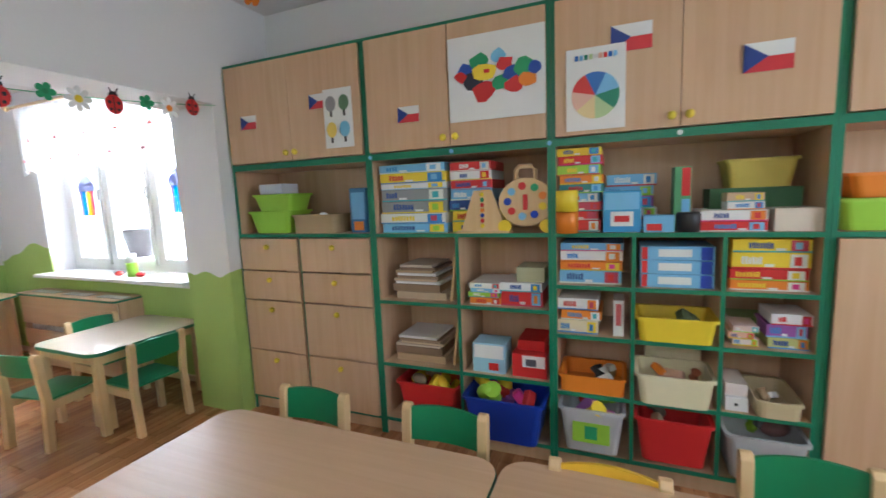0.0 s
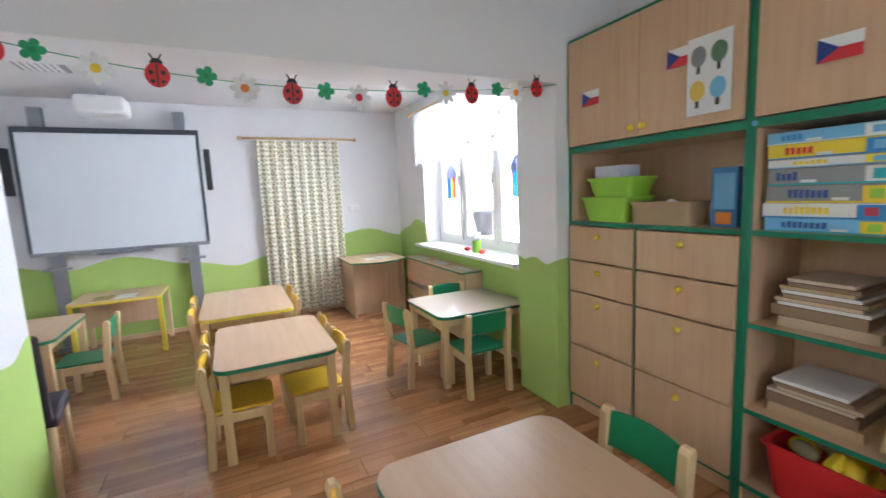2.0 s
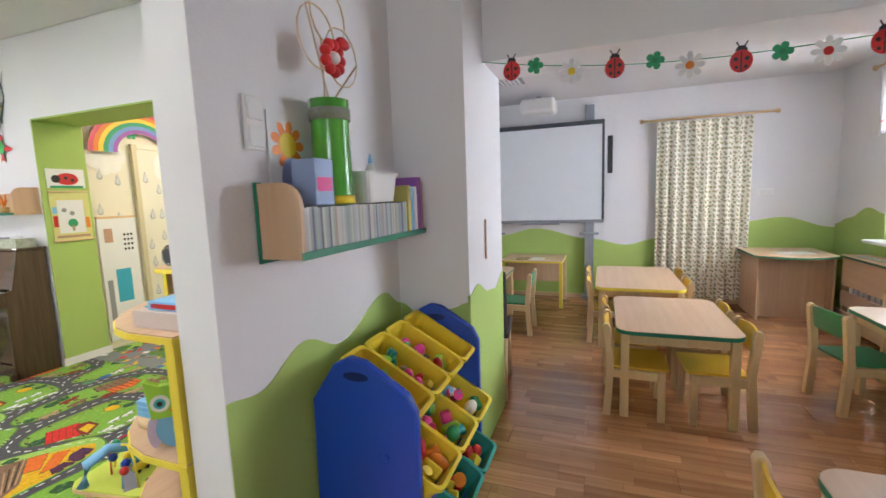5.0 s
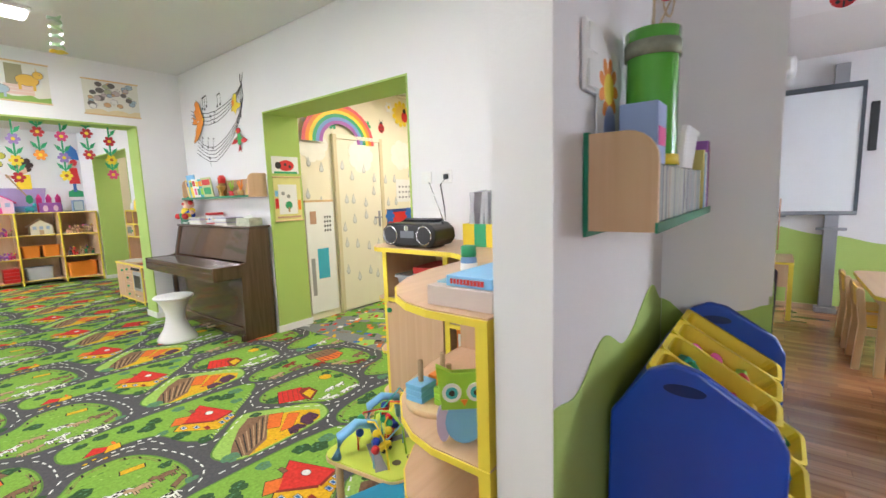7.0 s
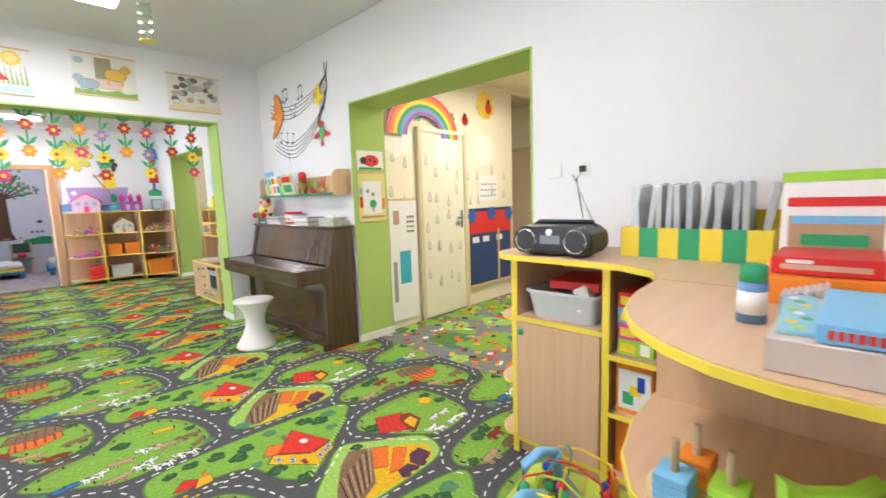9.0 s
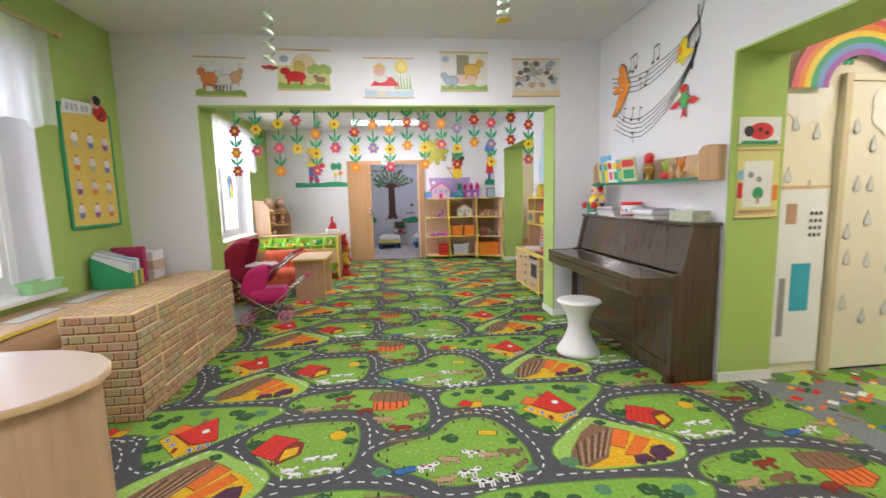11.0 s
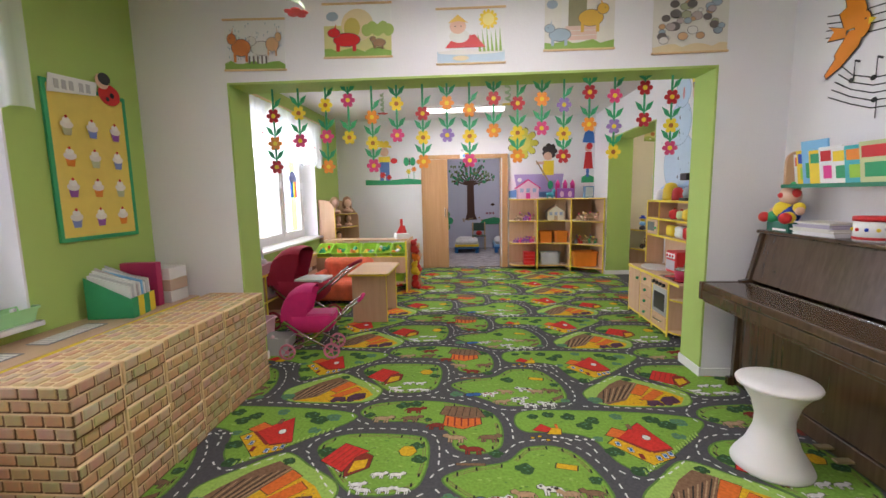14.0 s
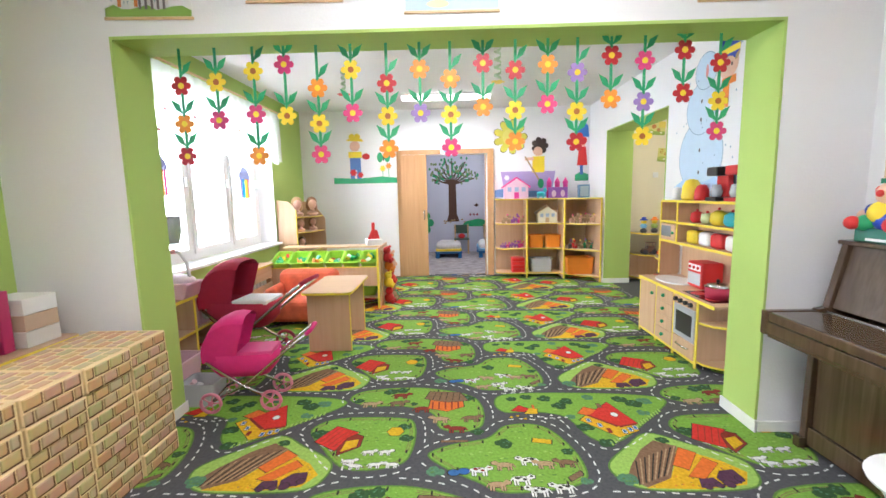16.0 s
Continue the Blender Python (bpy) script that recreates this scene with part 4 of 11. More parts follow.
def side_desk():
    t = thing("side_desk", "small beech desk with yellow edge under the whiteboard", "desk", pose(5.6, 0.97, 0))
    part("tabletop", prism(round_rect(-0.22, 0.42, -0.38, 0.38, 0.04), 0.57, 0.59, 2), BEECH_H, t)
    part("edge_band", prism(round_rect(-0.223, 0.423, -0.383, 0.383, 0.042), 0.565, 0.585, 2), EDGE_Y, t)
    part("modesty_panel", box(0.0, 0.02, -0.34, 0.34, 0.3, 0.565), BEECH, t)
    for y in (-0.36, 0.36):
        part("leg", box(-0.19, -0.15, y - 0.02, y + 0.02, 0, 0.565), EDGE_Y, t)
        part("leg", box(0.36, 0.40, y - 0.02, y + 0.02, 0, 0.565), BEECH, t)
    s = thing("paper_sheets", "loose paper sheets on the desk", "paper", pose(5.55, 1.0, 0.591))
    part("paper", box(-0.1, 0.1, -0.18, -0.02, 0, 0.006), PAPER, s)
    part("paper", box(-0.1, 0.1, 0.02, 0.17, 0, 0.008), KHAKI, s)


side_desk()


def corner_desk():
    t = thing("corner_desk", "beech desk with a bowed top in the corner", "desk", pose(0, 0, 0))
    bow = [(5.36 - 0.14 * math.sin(math.pi * k / 8), -1.36 - 0.09 * k) for k in range(9)]
    top = [(6.03, -1.36)] + bow + [(6.03, -2.08)]
    part("tabletop", prism(top, 0.68, 0.70, 2), BEECH_H, t)
    part("edge_band", prism([(x - (0.004 if x < 6 else 0), y + (0.003 if y > -1.4 else 0)) for x, y in top], 0.677, 0.694, 2), EDGE_G, t)
    part("side_panel", box(5.40, 6.0, -1.42, -1.40, 0, 0.677), BEECH, t)
    part("front_panel", box(5.55, 5.57, -2.05, -1.42, 0, 0.677), BEECH, t)
    part("side_panel", box(5.40, 6.0, -2.06, -2.04, 0, 0.677), BEECH, t)
    solid("paper", boxes((5.42, 5.6, -1.72, -1.58, 0.7015, 0.708), (5.46, 5.66, -1.92, -1.75, 0.7015, 0.706)), PAPER, "papers lying on the corner desk", "paper")


corner_desk()


def radiator_cover(label, m, length, depth, h, edge, slot=True):
    """A slatted cover; runs along local x, front at local -y."""
    t = thing("radiator_cover", label, "radiator cover", m)
    part("top_board", prism(round_rect(0, length, -depth, 0, 0.03), h - 0.022, h, 2), BEECH_H, t)
    part("edge_band", prism(round_rect(-0.003, length + 0.003, -depth - 0.003, -0.001, 0.03), h - 0.02, h - 0.004, 2), edge, t)
    for z0, z1 in ((0.03, 0.17), (0.225, 0.37), (0.425, h - 0.03)):
        part("slat", box(0.02, length - 0.02, -depth + 0.02, -depth + 0.04, z0, z1, 0.003), BEECH_H, t)
    for x in (0.0, length / 2 - 0.01, length - 0.02):
        part("upright", box(x, x + 0.02, -depth + 0.04, -0.005, 0, h - 0.022), BEECH, t)
    for k in range(int((length - 0.1) / 0.09)):
        part("radiator_fin", box(0.06 + 0.09 * k, 0.12 + 0.09 * k, -depth + 0.07, -0.05, 0.1, h - 0.1), WHITE_PL, t)
    if slot:
        for k in range(int(length / 0.5)):
            g = part("vent_grille", box(0.12 + 0.5 * k, 0.5 + 0.5 * k, -depth * 0.7, -depth * 0.35, h, h + 0.003), GREY_MET, t)
            for j in range(12):
                part("louvre", box(0.13 + 0.5 * k + 0.03 * j, 0.148 + 0.5 * k + 0.03 * j, -depth * 0.68, -depth * 0.37, h + 0.003, h + 0.006), WHITE_PL, g)
    return t


radiator_cover("beech slatted radiator cover with green edge under the window", pose(5.35, -2.296, 0, 0, 0, 180), 1.5, 0.24, 0.72, EDGE_G)

# ---------- windows ----------


def window(name, m, width, height, mullions, label, depth=0.29):
    """A white plastic window; local x along the wall, -y into the room."""
    t = tagged(new(name), label, "window", kind="structure")
    t.matrix_world = m
    f = 0.06
    part("window_frame", boxes((0, width, 0, 0.07, 0, f), (0, width, 0, 0.07, height - f, height), (0, f, 0, 0.07, f, height - f), (width - f, width, 0, 0.07, f, height - f)), WHITE_PL, t)
    xs = [f] + [x for x in mullions] + [width - f]
    for x in mullions:
        part("mullion", box(x - 0.035, x + 0.035, 0.0, 0.07, f, height - f, 0.004), WHITE_PL, t)
    for a, b in zip(xs, xs[1:]):
        a, b = a + 0.03, b - 0.03
        s = part("sash", boxes((a, b, -0.015, 0.05, f, f + 0.06), (a, b, -0.015, 0.05, height - f - 0.06, height - f), (a, a + 0.055, -0.015, 0.05, f + 0.06, height - f - 0.06), (b - 0.055, b, -0.015, 0.05, f + 0.06, height - f - 0.06)), WHITE_PL, t)
        p = part("pane", box(a + 0.05, b - 0.05, 0.02, 0.024, f + 0.055, height - f - 0.055), GLASS, s)
        p.visible_shadow = False
        part("window_handle", box(b - 0.035, b - 0.018, -0.05, -0.016, height * 0.45, height * 0.45 + 0.1, 0.005), WHITE_PL, s)
    part("window_sill", box(-0.04, width + 0.04, -depth, 0.0, -0.03, 0.0, 0.006), WHITE_PL, t)
    return t


window("window_1", pose(5.17, -2.50, 0.885, 0, 0, 180), 2.0, 1.52, (0.64, 1.32), "white plastic window with three panes", 0.35)
window("window_2", pose(-2.49, 3.32, 0.735, 0, 0, 90), 2.2, 1.66, (1.1,), "white plastic window with two panes")
window("window_3", pose(-2.49, 7.77, 0.755, 0, 0, 90), 2.4, 1.67, (0.8, 1.6), "white plastic window with three panes")
# unseen window, assumed as the opening for the west fill light
window("window_unseen", pose(-2.96, -1.48, 0.91, 0, 0, 90), 1.76, 1.37, (0.88,), "white plastic window with two panes")


def venetian_blind(x, y0, y1, z0, z1):
    """Open white slats outside a west pane."""
    t = thing("window_blind", "open white venetian blind outside the window", "blind", pose(x, (y0 + y1) / 2, z0))
    hw = (y1 - y0) / 2
    me = mesh_of("slat", box(-0.009, 0.009, -hw, hw, -0.0006, 0.0006), mat("white_blind_metal", (0.62, 0.68, 0.76), 0.45, var=0.03))
    n = int((z1 - z0) / 0.03)
    for k in range(n):
        b = new("slat", me)
        b.parent = t
        b.matrix_local = pose(0, 0, 0.02 + 0.03 * k, 0, 3, 0)
    part("top_rail", box(-0.018, 0.018, -hw, hw, z1 - z0, z1 - z0 + 0.03), WHITE_PL, t)
    part("bottom_rail", box(-0.014, 0.014, -hw, hw, -0.006, 0.006), WHITE_PL, t)
    for y in (-hw * 0.6, hw * 0.6):
        part("ladder_cord", tube([(0.014, y, 0), (0.014, y, z1 - z0)], 0.0012, 5), WHITE_PL, t)


venetian_blind(-2.56, 4.53, 5.40, 0.86, 2.26)
# bright haze outside
for nm, b in (("backdrop_south", (-9.0, 45.0, -9.05, -9.0, -3, 6)), ("backdrop_west", (-9.05, -9.0, -9.05, 60.0, -3, 6))):
    struct(nm, boxes(b), OUTSIDE, "bright overcast daylight", "backdrop")
struct("ground", boxes((-60, 60, -60, 60, -0.6, -0.55)), mat("pale_ground", (0.5, 0.52, 0.5), 0.9, var=0.2, scale=0.6), "pale ground outside", "ground")

SHEER = mat("sheer_white_voile", (0.85, 0.85, 0.86), 0.9, var=0.03, scale=20, alpha=0.62)
_nt = SHEER.node_tree
_tr = _nt.nodes["Principled BSDF"]
_tl = _nt.nodes.new("ShaderNodeBsdfTranslucent")
_tl.inputs["Color"].default_value = (0.88, 0.89, 0.9, 1)
_cl = _nt.nodes.new("ShaderNodeBsdfTransparent")
_m1, _m2 = _nt.nodes.new("ShaderNodeMixShader"), _nt.nodes.new("ShaderNodeMixShader")
_m1.inputs[0].default_value, _m2.inputs[0].default_value = 0.55, 0.36
_tr.inputs["Alpha"].default_value = 1.0
_nt.links.new(_tr.outputs[0], _m1.inputs[1])
_nt.links.new(_tl.outputs[0], _m1.inputs[2])
_nt.links.new(_m1.outputs[0], _m2.inputs[1])
_nt.links.new(_cl.outputs[0], _m2.inputs[2])
_nt.links.new(_m2.outputs[0], _nt.nodes["Material Output"].inputs["Surface"])


def curtain_mesh(width, z0, z1, folds, amp, wave=0.0, sub=6):
    bm = bmesh.new()
    n = folds * sub
    cols_ = []
    for i in range(n + 1):
        u = i / n
        y = amp * math.sin(2 * math.pi * folds * u) + 0.4 * amp * math.sin(2 * math.pi * folds * 0.37 * u + 1)
        lo = z0 + wave * abs(math.sin(math.pi * folds * u / 2.2))
        cols_.append([bm.verts.new((u * width, y * (0.35 + 0.65 * k / 5), z1 + (lo - z1) * k / 5)) for k in range(6)])
    for a, b in zip(cols_, cols_[1:]):
        for k in range(5):
            bm.faces.new((a[k], b[k], b[k + 1], a[k + 1])).smooth = True
    return bm


def voile(m, width, drop, label):
    t = thing("voile_curtain", label, "curtain", m, "voile curtains")
    part("cloth", curtain_mesh(width, -drop, 0, max(6, int(width / 0.14)), 0.022, 0.05), SHEER, t)
    part("curtain_rod", tube([(-0.1, 0, 0.02), (width + 0.1, 0, 0.02)], 0.013), BIRCH, t)
    for x in (-0.11, width + 0.11):
        part("finial", blob((x, 0, 0.02), 0.025, seg=10), BIRCH, t)
    for k in range(int(width / 0.42)):
        part("embroidered_motif", prism([(0.2 + 0.42 * k, -drop + 0.3), (0.28 + 0.42 * k, -drop + 0.3), (0.24 + 0.42 * k, -drop + 0.34)], -0.032, -0.030, 1), col(0.55, 0.12, 0.12), t)
        part("embroidered_motif", prism(rect(0.1 + 0.42 * k, 0.16 + 0.42 * k, -drop + 0.12, -drop + 0.145), -0.032, -0.030, 1), col(0.55, 0.2, 0.2), t)


voile(pose(5.25, -2.22, 2.44, 0, 0, 180), 2.1, 0.62, "sheer white window valance on a wooden rod")
voile(pose(-2.19, 3.2, 2.56, 0, 0, 90), 2.46, 0.70, "sheer white valance with small red embroidery")
voile(pose(-2.19, 7.6, 2.52, 0, 0, 90), 2.75, 0.70, "sheer white valance with small red embroidery")


def tissue(name, color):
    """Thin coloured paper that lets daylight through."""
    if name in bpy.data.materials:
        return bpy.data.materials[name]
    m = mat(name, color, 0.9, var=0.08, scale=20)
    nt = m.node_tree
    b = nt.nodes["Principled BSDF"]
    tr = nt.nodes.new("ShaderNodeBsdfTranslucent")
    nt.links.new(b.inputs["Base Color"].links[0].from_socket, tr.inputs["Color"])
    mx = nt.nodes.new("ShaderNodeMixShader")
    mx.inputs[0].default_value = 0.6
    nt.links.new(b.outputs[0], mx.inputs[1])
    nt.links.new(tr.outputs[0], mx.inputs[2])
    nt.links.new(mx.outputs[0], nt.nodes["Material Output"].inputs["Surface"])
    return m


def rainbow_cloud(x, y, z, way, s=1.0):
    grey = tissue("grey_paper_cloud", (0.36, 0.38, 0.50))
    strips = [tissue("strip_" + n, c) for n, c in (("violet", (0.35, 0.25, 0.65)), ("blue", (0.03, 0.30, 0.65)), ("teal", (0.05, 0.35, 0.45)), ("yellow", (0.80, 0.60, 0.05)), ("orange", (0.80, 0.28, 0.08)), ("pink", (0.65, 0.12, 0.25)))]
    t = thing("window_cloud", "grey paper cloud with rainbow strips on the window", "decoration", face(x, y, z, way), "window clouds")
    shapes = [(grey, ell(0, 0.01, 0.13 * s, 0.10 * s)), (grey, ell(-0.10 * s, -0.03 * s, 0.07 * s)), (grey, ell(0.10 * s, -0.03 * s, 0.07 * s))]
    flat_on(t, shapes + [(m, rect((-0.138 + 0.046 * k) * s, (-0.094 + 0.046 * k) * s, -0.35 * s, -0.07 * s)) for k, m in enumerate(strips)], 0.004, "paper_piece")


rainbow_cloud(4.77, -2.475, 1.72, "N", 0.85)
rainbow_cloud(3.46, -2.475, 1.72, "N", 0.85)
rainbow_cloud(-2.465, 5.10, 1.74, "E", 1.05)
rainbow_cloud(-2.465, 8.1, 1.72, "E", 0.85)
rainbow_cloud(-2.465, 9.75, 1.68, "E", 0.85)


def join_thin_stand(z):
    """A light wire plant stand: ring plate and three thin legs."""
    bm = box(-0.13, 0.13, -0.13, 0.13, -0.012, 0.0, 0.003)
    for a, b in ((-0.11, -0.11), (0.11, -0.11), (0.0, 0.11)):
        add_box(bm, a - 0.006, a + 0.006, b - 0.006, b + 0.006, -z - 0.55, -0.012)
    return bm


def outside_pot(x, y, z):
    t = thing("flower_pot", "dark flower pot standing outside the window", "flower pot", pose(x, y, z))
    part("pot", lathe([(0.10, 0), (0.16, 0.28), (0.17, 0.30), (0.15, 0.30), (0.14, 0.27)], 18), col(0.05, 0.045, 0.045), t)
    part("stand", join_thin_stand(z), mat("outer_sill", (0.8, 0.8, 0.8), 0.6), t)


outside_pot(4.83, -2.95, 0.95)
outside_pot(-2.95, 8.9, 0.9)


def sill_things():
    t = thing("paper_towel_roll", "green and white cardboard figure on the sill", "decoration", pose(3.95, -2.30, 0.8855))
    part("tube", lathe([(0.045, 0), (0.045, 0.12)], 14), LIME, t)
    part("tube", lathe([(0.04, 0.121), (0.04, 0.2)], 14), PAPER, t)
    for dx in (-0.13, 0.16):
        b = thing("ladybird_figure", "small red ladybird figure on the sill", "figurine", pose(3.95 + dx, -2.28, 0.8855), "sill ladybirds")
        part("shell", blob((0, 0, 0.022), 0.04, 1, 0.8, 0.55, 10), RED, b)
        part("head", blob((0.035, 0, 0.018), 0.016, seg=8), BLACK_PL, b)


sill_things()

# ---------- whiteboard wall ----------


def whiteboard():
    t = thing("interactive_whiteboard", "large whiteboard with dark frame on two grey columns", "whiteboard", face(5.955, 1.72, 1.02, "W"))
    w, h = 1.60, 1.29
    part("panel", box(0.03, w - 0.03, -0.02, 0.02, 0.04, h - 0.05), mat("whiteboard_enamel", (0.74, 0.77, 0.80), 0.25, var=0.02), t)
    dark = mat("dark_frame_metal", (0.07, 0.08, 0.10), 0.4, metal=0.3)
    part("frame_top", box(0, w, -0.03, 0.02, h - 0.055, h, 0.006), dark, t)
    part("frame_bottom", box(0, w, -0.03, 0.02, 0, 0.04, 0.006), GREY_MET, t)
    part("frame_side", box(0, 0.03, -0.03, 0.02, 0.04, h - 0.055), dark, t)
    part("frame_side", box(w - 0.03, w, -0.03, 0.02, 0.04, h - 0.055), dark, t)
    part("pen_tray", box(0.55, 1.05, -0.07, -0.03, -0.02, 0.012, 0.004), GREY_MET, t)
    for x in (0.19, 1.42):
        part("column", box(x - 0.055, x + 0.055, 0.03, 0.11, -0.97, h + 0.2, 0.004), GREY_MET, t)
        part("column_foot", box(x - 0.09, x + 0.09, -0.02, 0.115, -1.02, -0.97, 0.004), GREY_MET, t)
        part("bracket", box(x - 0.12, x + 0.12, 0.0, 0.03, -0.16, -0.13, 0.004), GREY_MET, t)
    for x in (-0.095, w + 0.035):
        part("loudspeaker", box(x, x + 0.06, -0.05, 0.02, 0.62, 1.08, 0.008), BLACK_PL, t, "slim black loudspeaker")
    p = thing("projector", "white projector on a wall arm above the whiteboard", "projector", pose(5.5, 0.87, 2.36))
    part("body", box(-0.16, 0.16, -0.2, 0.2, 0, 0.17, 0.04, 3), WHITE_PL, p)
    part("lens", tube([(0.165, 0.05, 0.08), (0.13, 0.05, 0.08)], 0.04, 14), BLACK_PL, p)
    part("arm", box(0.0, 0.575, -0.03, 0.03, 0.175, 0.215, 0.006), GREY_MET, p)


whiteboard()


def long_curtain():
    """Beige curtain with a small leaf print."""
    m = mat("printed_curtain_cloth", (0.76, 0.72, 0.60), 0.9, var=0.05, scale=30, bump=0.2, bump_scale=250)
    nt = m.node_tree
    b = nt.nodes["Principled BSDF"]
    base = b.inputs["Base Color"].links[0].from_socket
    tc = nt.nodes.new("ShaderNodeTexCoord")
    mp = nt.nodes.new("ShaderNodeMapping")
    mp.inputs["Scale"].default_value = (21, 6, 18)
    nt.links.new(tc.outputs["Object"], mp.inputs[0])
    for scale_shift, colour, thr in (((0, 0, 0), (0.34, 0.36, 0.20), 0.27), ((3.3, 0.2, 1.7), (0.46, 0.35, 0.22), 0.21)):
        v = nt.nodes.new("ShaderNodeTexVoronoi")
        v.voronoi_dimensions = "2D"
        v.inputs["Scale"].default_value = 1.0
        v.inputs["Randomness"].default_value = 0.35
        add = nt.nodes.new("ShaderNodeVectorMath")
        add.inputs[1].default_value = scale_shift
        sx = nt.nodes.new("ShaderNodeSeparateXYZ")
        cx = nt.nodes.new("ShaderNodeCombineXYZ")
        nt.links.new(mp.outputs[0], add.inputs[0])
        nt.links.new(add.outputs[0], sx.inputs[0])
        nt.links.new(sx.outputs[0], cx.inputs[0])
        nt.links.new(sx.outputs[2], cx.inputs[1])
        nt.links.new(cx.outputs[0], v.inputs["Vector"])
        mix = nt.nodes.new("ShaderNodeMix")
        mix.data_type = "RGBA"
        nt.links.new(node_math(nt, "LESS_THAN", v.outputs["Distance"], thr), mix.inputs[0])
        nt.links.new(base, mix.inputs[6])
        mix.inputs[7].default_value = (*colour, 1)
        base = mix.outputs[2]
    nt.links.new(base, b.inputs["Base Color"])
    t = thing("curtain", "long beige curtain with small green and brown print", "curtain", face(5.98, -0.48, 0.07, "W"))
    part("cloth", curtain_mesh(0.98, 0, 2.14, 9, 0.035), m, t)
    part("curtain_rod", tube([(-0.16, 0, 2.17), (1.18, 0, 2.17)], 0.014), BIRCH, t)
    for x in (-0.18, 1.2):
        part("finial", blob((x, 0, 2.17), 0.026, seg=10), BIRCH, t)
    for k in range(10):
        part("curtain_ring", tube([(0.05 + 0.1 * k, 0.022 * math.cos(a), 2.165 + 0.022 * math.sin(a)) for a in [j * math.pi / 5 for j in range(11)]], 0.003, 6), BIRCH, t)
    s = thing("wall_switch", "white double light switch beside the curtain", "switch", face(6.077, -1.56, 1.3, "W"))
    part("plate", box(0, 0.15, -0.012, 0, 0, 0.08, 0.004), WHITE_PL, s)
    part("rocker", box(0.01, 0.07, -0.018, -0.012, 0.01, 0.07, 0.002), PAPER, s)
    part("rocker", box(0.08, 0.14, -0.018, -0.012, 0.01, 0.07, 0.002), PAPER, s)


long_curtain()


def ceiling_vent(x, y):
    t = thing("ceiling_vent", "small square grey ceiling vent", "vent", pose(x, y, CEIL_B))
    part("frame", box(-0.16, 0.16, -0.16, 0.16, -0.012, 0, 0.003), GREY_MET, t)
    for k in range(6):
        part("slat", box(-0.13, 0.13, -0.125 + 0.045 * k, -0.095 + 0.045 * k, -0.018, -0.012), WHITE_PL, t)


ceiling_vent(4.8, 1.1)
ceiling_vent(4.4, -1.1)

# ---------- ladybird garland on the beam ----------


def ladybird(m, s=0.72, name="paper_ladybird"):
    t = thing(name, "red paper ladybird with black dots on a string", "decoration", m, "paper garland")
    flat_on(t, [(BLACK_PL, ell(0, 0.065 * s, 0.032 * s, 0.028 * s, 14)), (RED, ell(0, 0, 0.062 * s, 0.068 * s)), (BLACK_PL, rect(-0.003, 0.003, -0.066 * s, 0.06 * s)),
                (BLACK_PL, ell(-0.03 * s, 0.01, 0.013 * s, n=10)), (BLACK_PL, ell(0.03 * s, 0.01, 0.013 * s, n=10)), (BLACK_PL, ell(-0.025 * s, -0.035 * s, 0.011 * s, n=10)), (BLACK_PL, ell(0.025 * s, -0.035 * s, 0.011 * s, n=10)),
                (BLACK_PL, bar_line([(-0.01, 0.085 * s), (-0.03 * s, 0.115 * s)], 0.006)), (BLACK_PL, bar_line([(0.01, 0.085 * s), (0.03 * s, 0.115 * s)], 0.006))], 0.003, "paper_piece")


def paper_flower(m, r, petal, heart, k=5, inner=0.6):
    t = thing("paper_flower", "paper flower on a string", "decoration", m, "paper garland")
    flat_on(t, [(petal, petals(0, 0, r, k, inner)), (heart, ell(0, 0, r * 0.3, n=12))], 0.003, "paper_piece")


def garland(points, x, sag=0.06):
    pts = []
    for (y0, z0), (y1, z1) in zip(points, points[1:]):
        for k in range(10):
            u = k / 10
            pts.append((x, y0 + (y1 - y0) * u, z0 + (z1 - z0) * u - sag * 4 * u * (1 - u)))
    pts.append((x, *points[-1]))
    solid("garland_string", tube(pts, 0.0022, 5), LEAFG, "thin green garland string under the beam", "string")


garland([(0.76, 2.13), (-0.4, 2.0), (-2.0, 2.12)], 2.406, 0.03)
for y, z in ((0.59, 2.07), (0.09, 2.02), (-0.43, 1.98), (-0.92, 1.99), (-1.38, 2.03), (-1.83, 2.09)):
    ladybird(face(2.402, y, z - 0.01, "W"))
for y, z in ((0.47, 2.07), (-0.085, 2.02), (-0.58, 1.99), (-1.09, 2.03), (-1.55, 2.06)):
    paper_flower(face(2.402, y, z, "W"), 0.042, LEAFG, col(0.02, 0.25, 0.1))
for y, z, h in ((0.29, 2.02, YELLOW), (-0.23, 1.98, ORANGE), (-0.74, 1.97, RED), (-1.22, 2.02, YELLOW), (-1.68, 2.05, ORANGE)):
    paper_flower(face(2.402, y, z, "W"), 0.062, PAPER, h, 8, 0.45)

# ---------- partition: music shelf and toy rack ----------


PY = 1.127


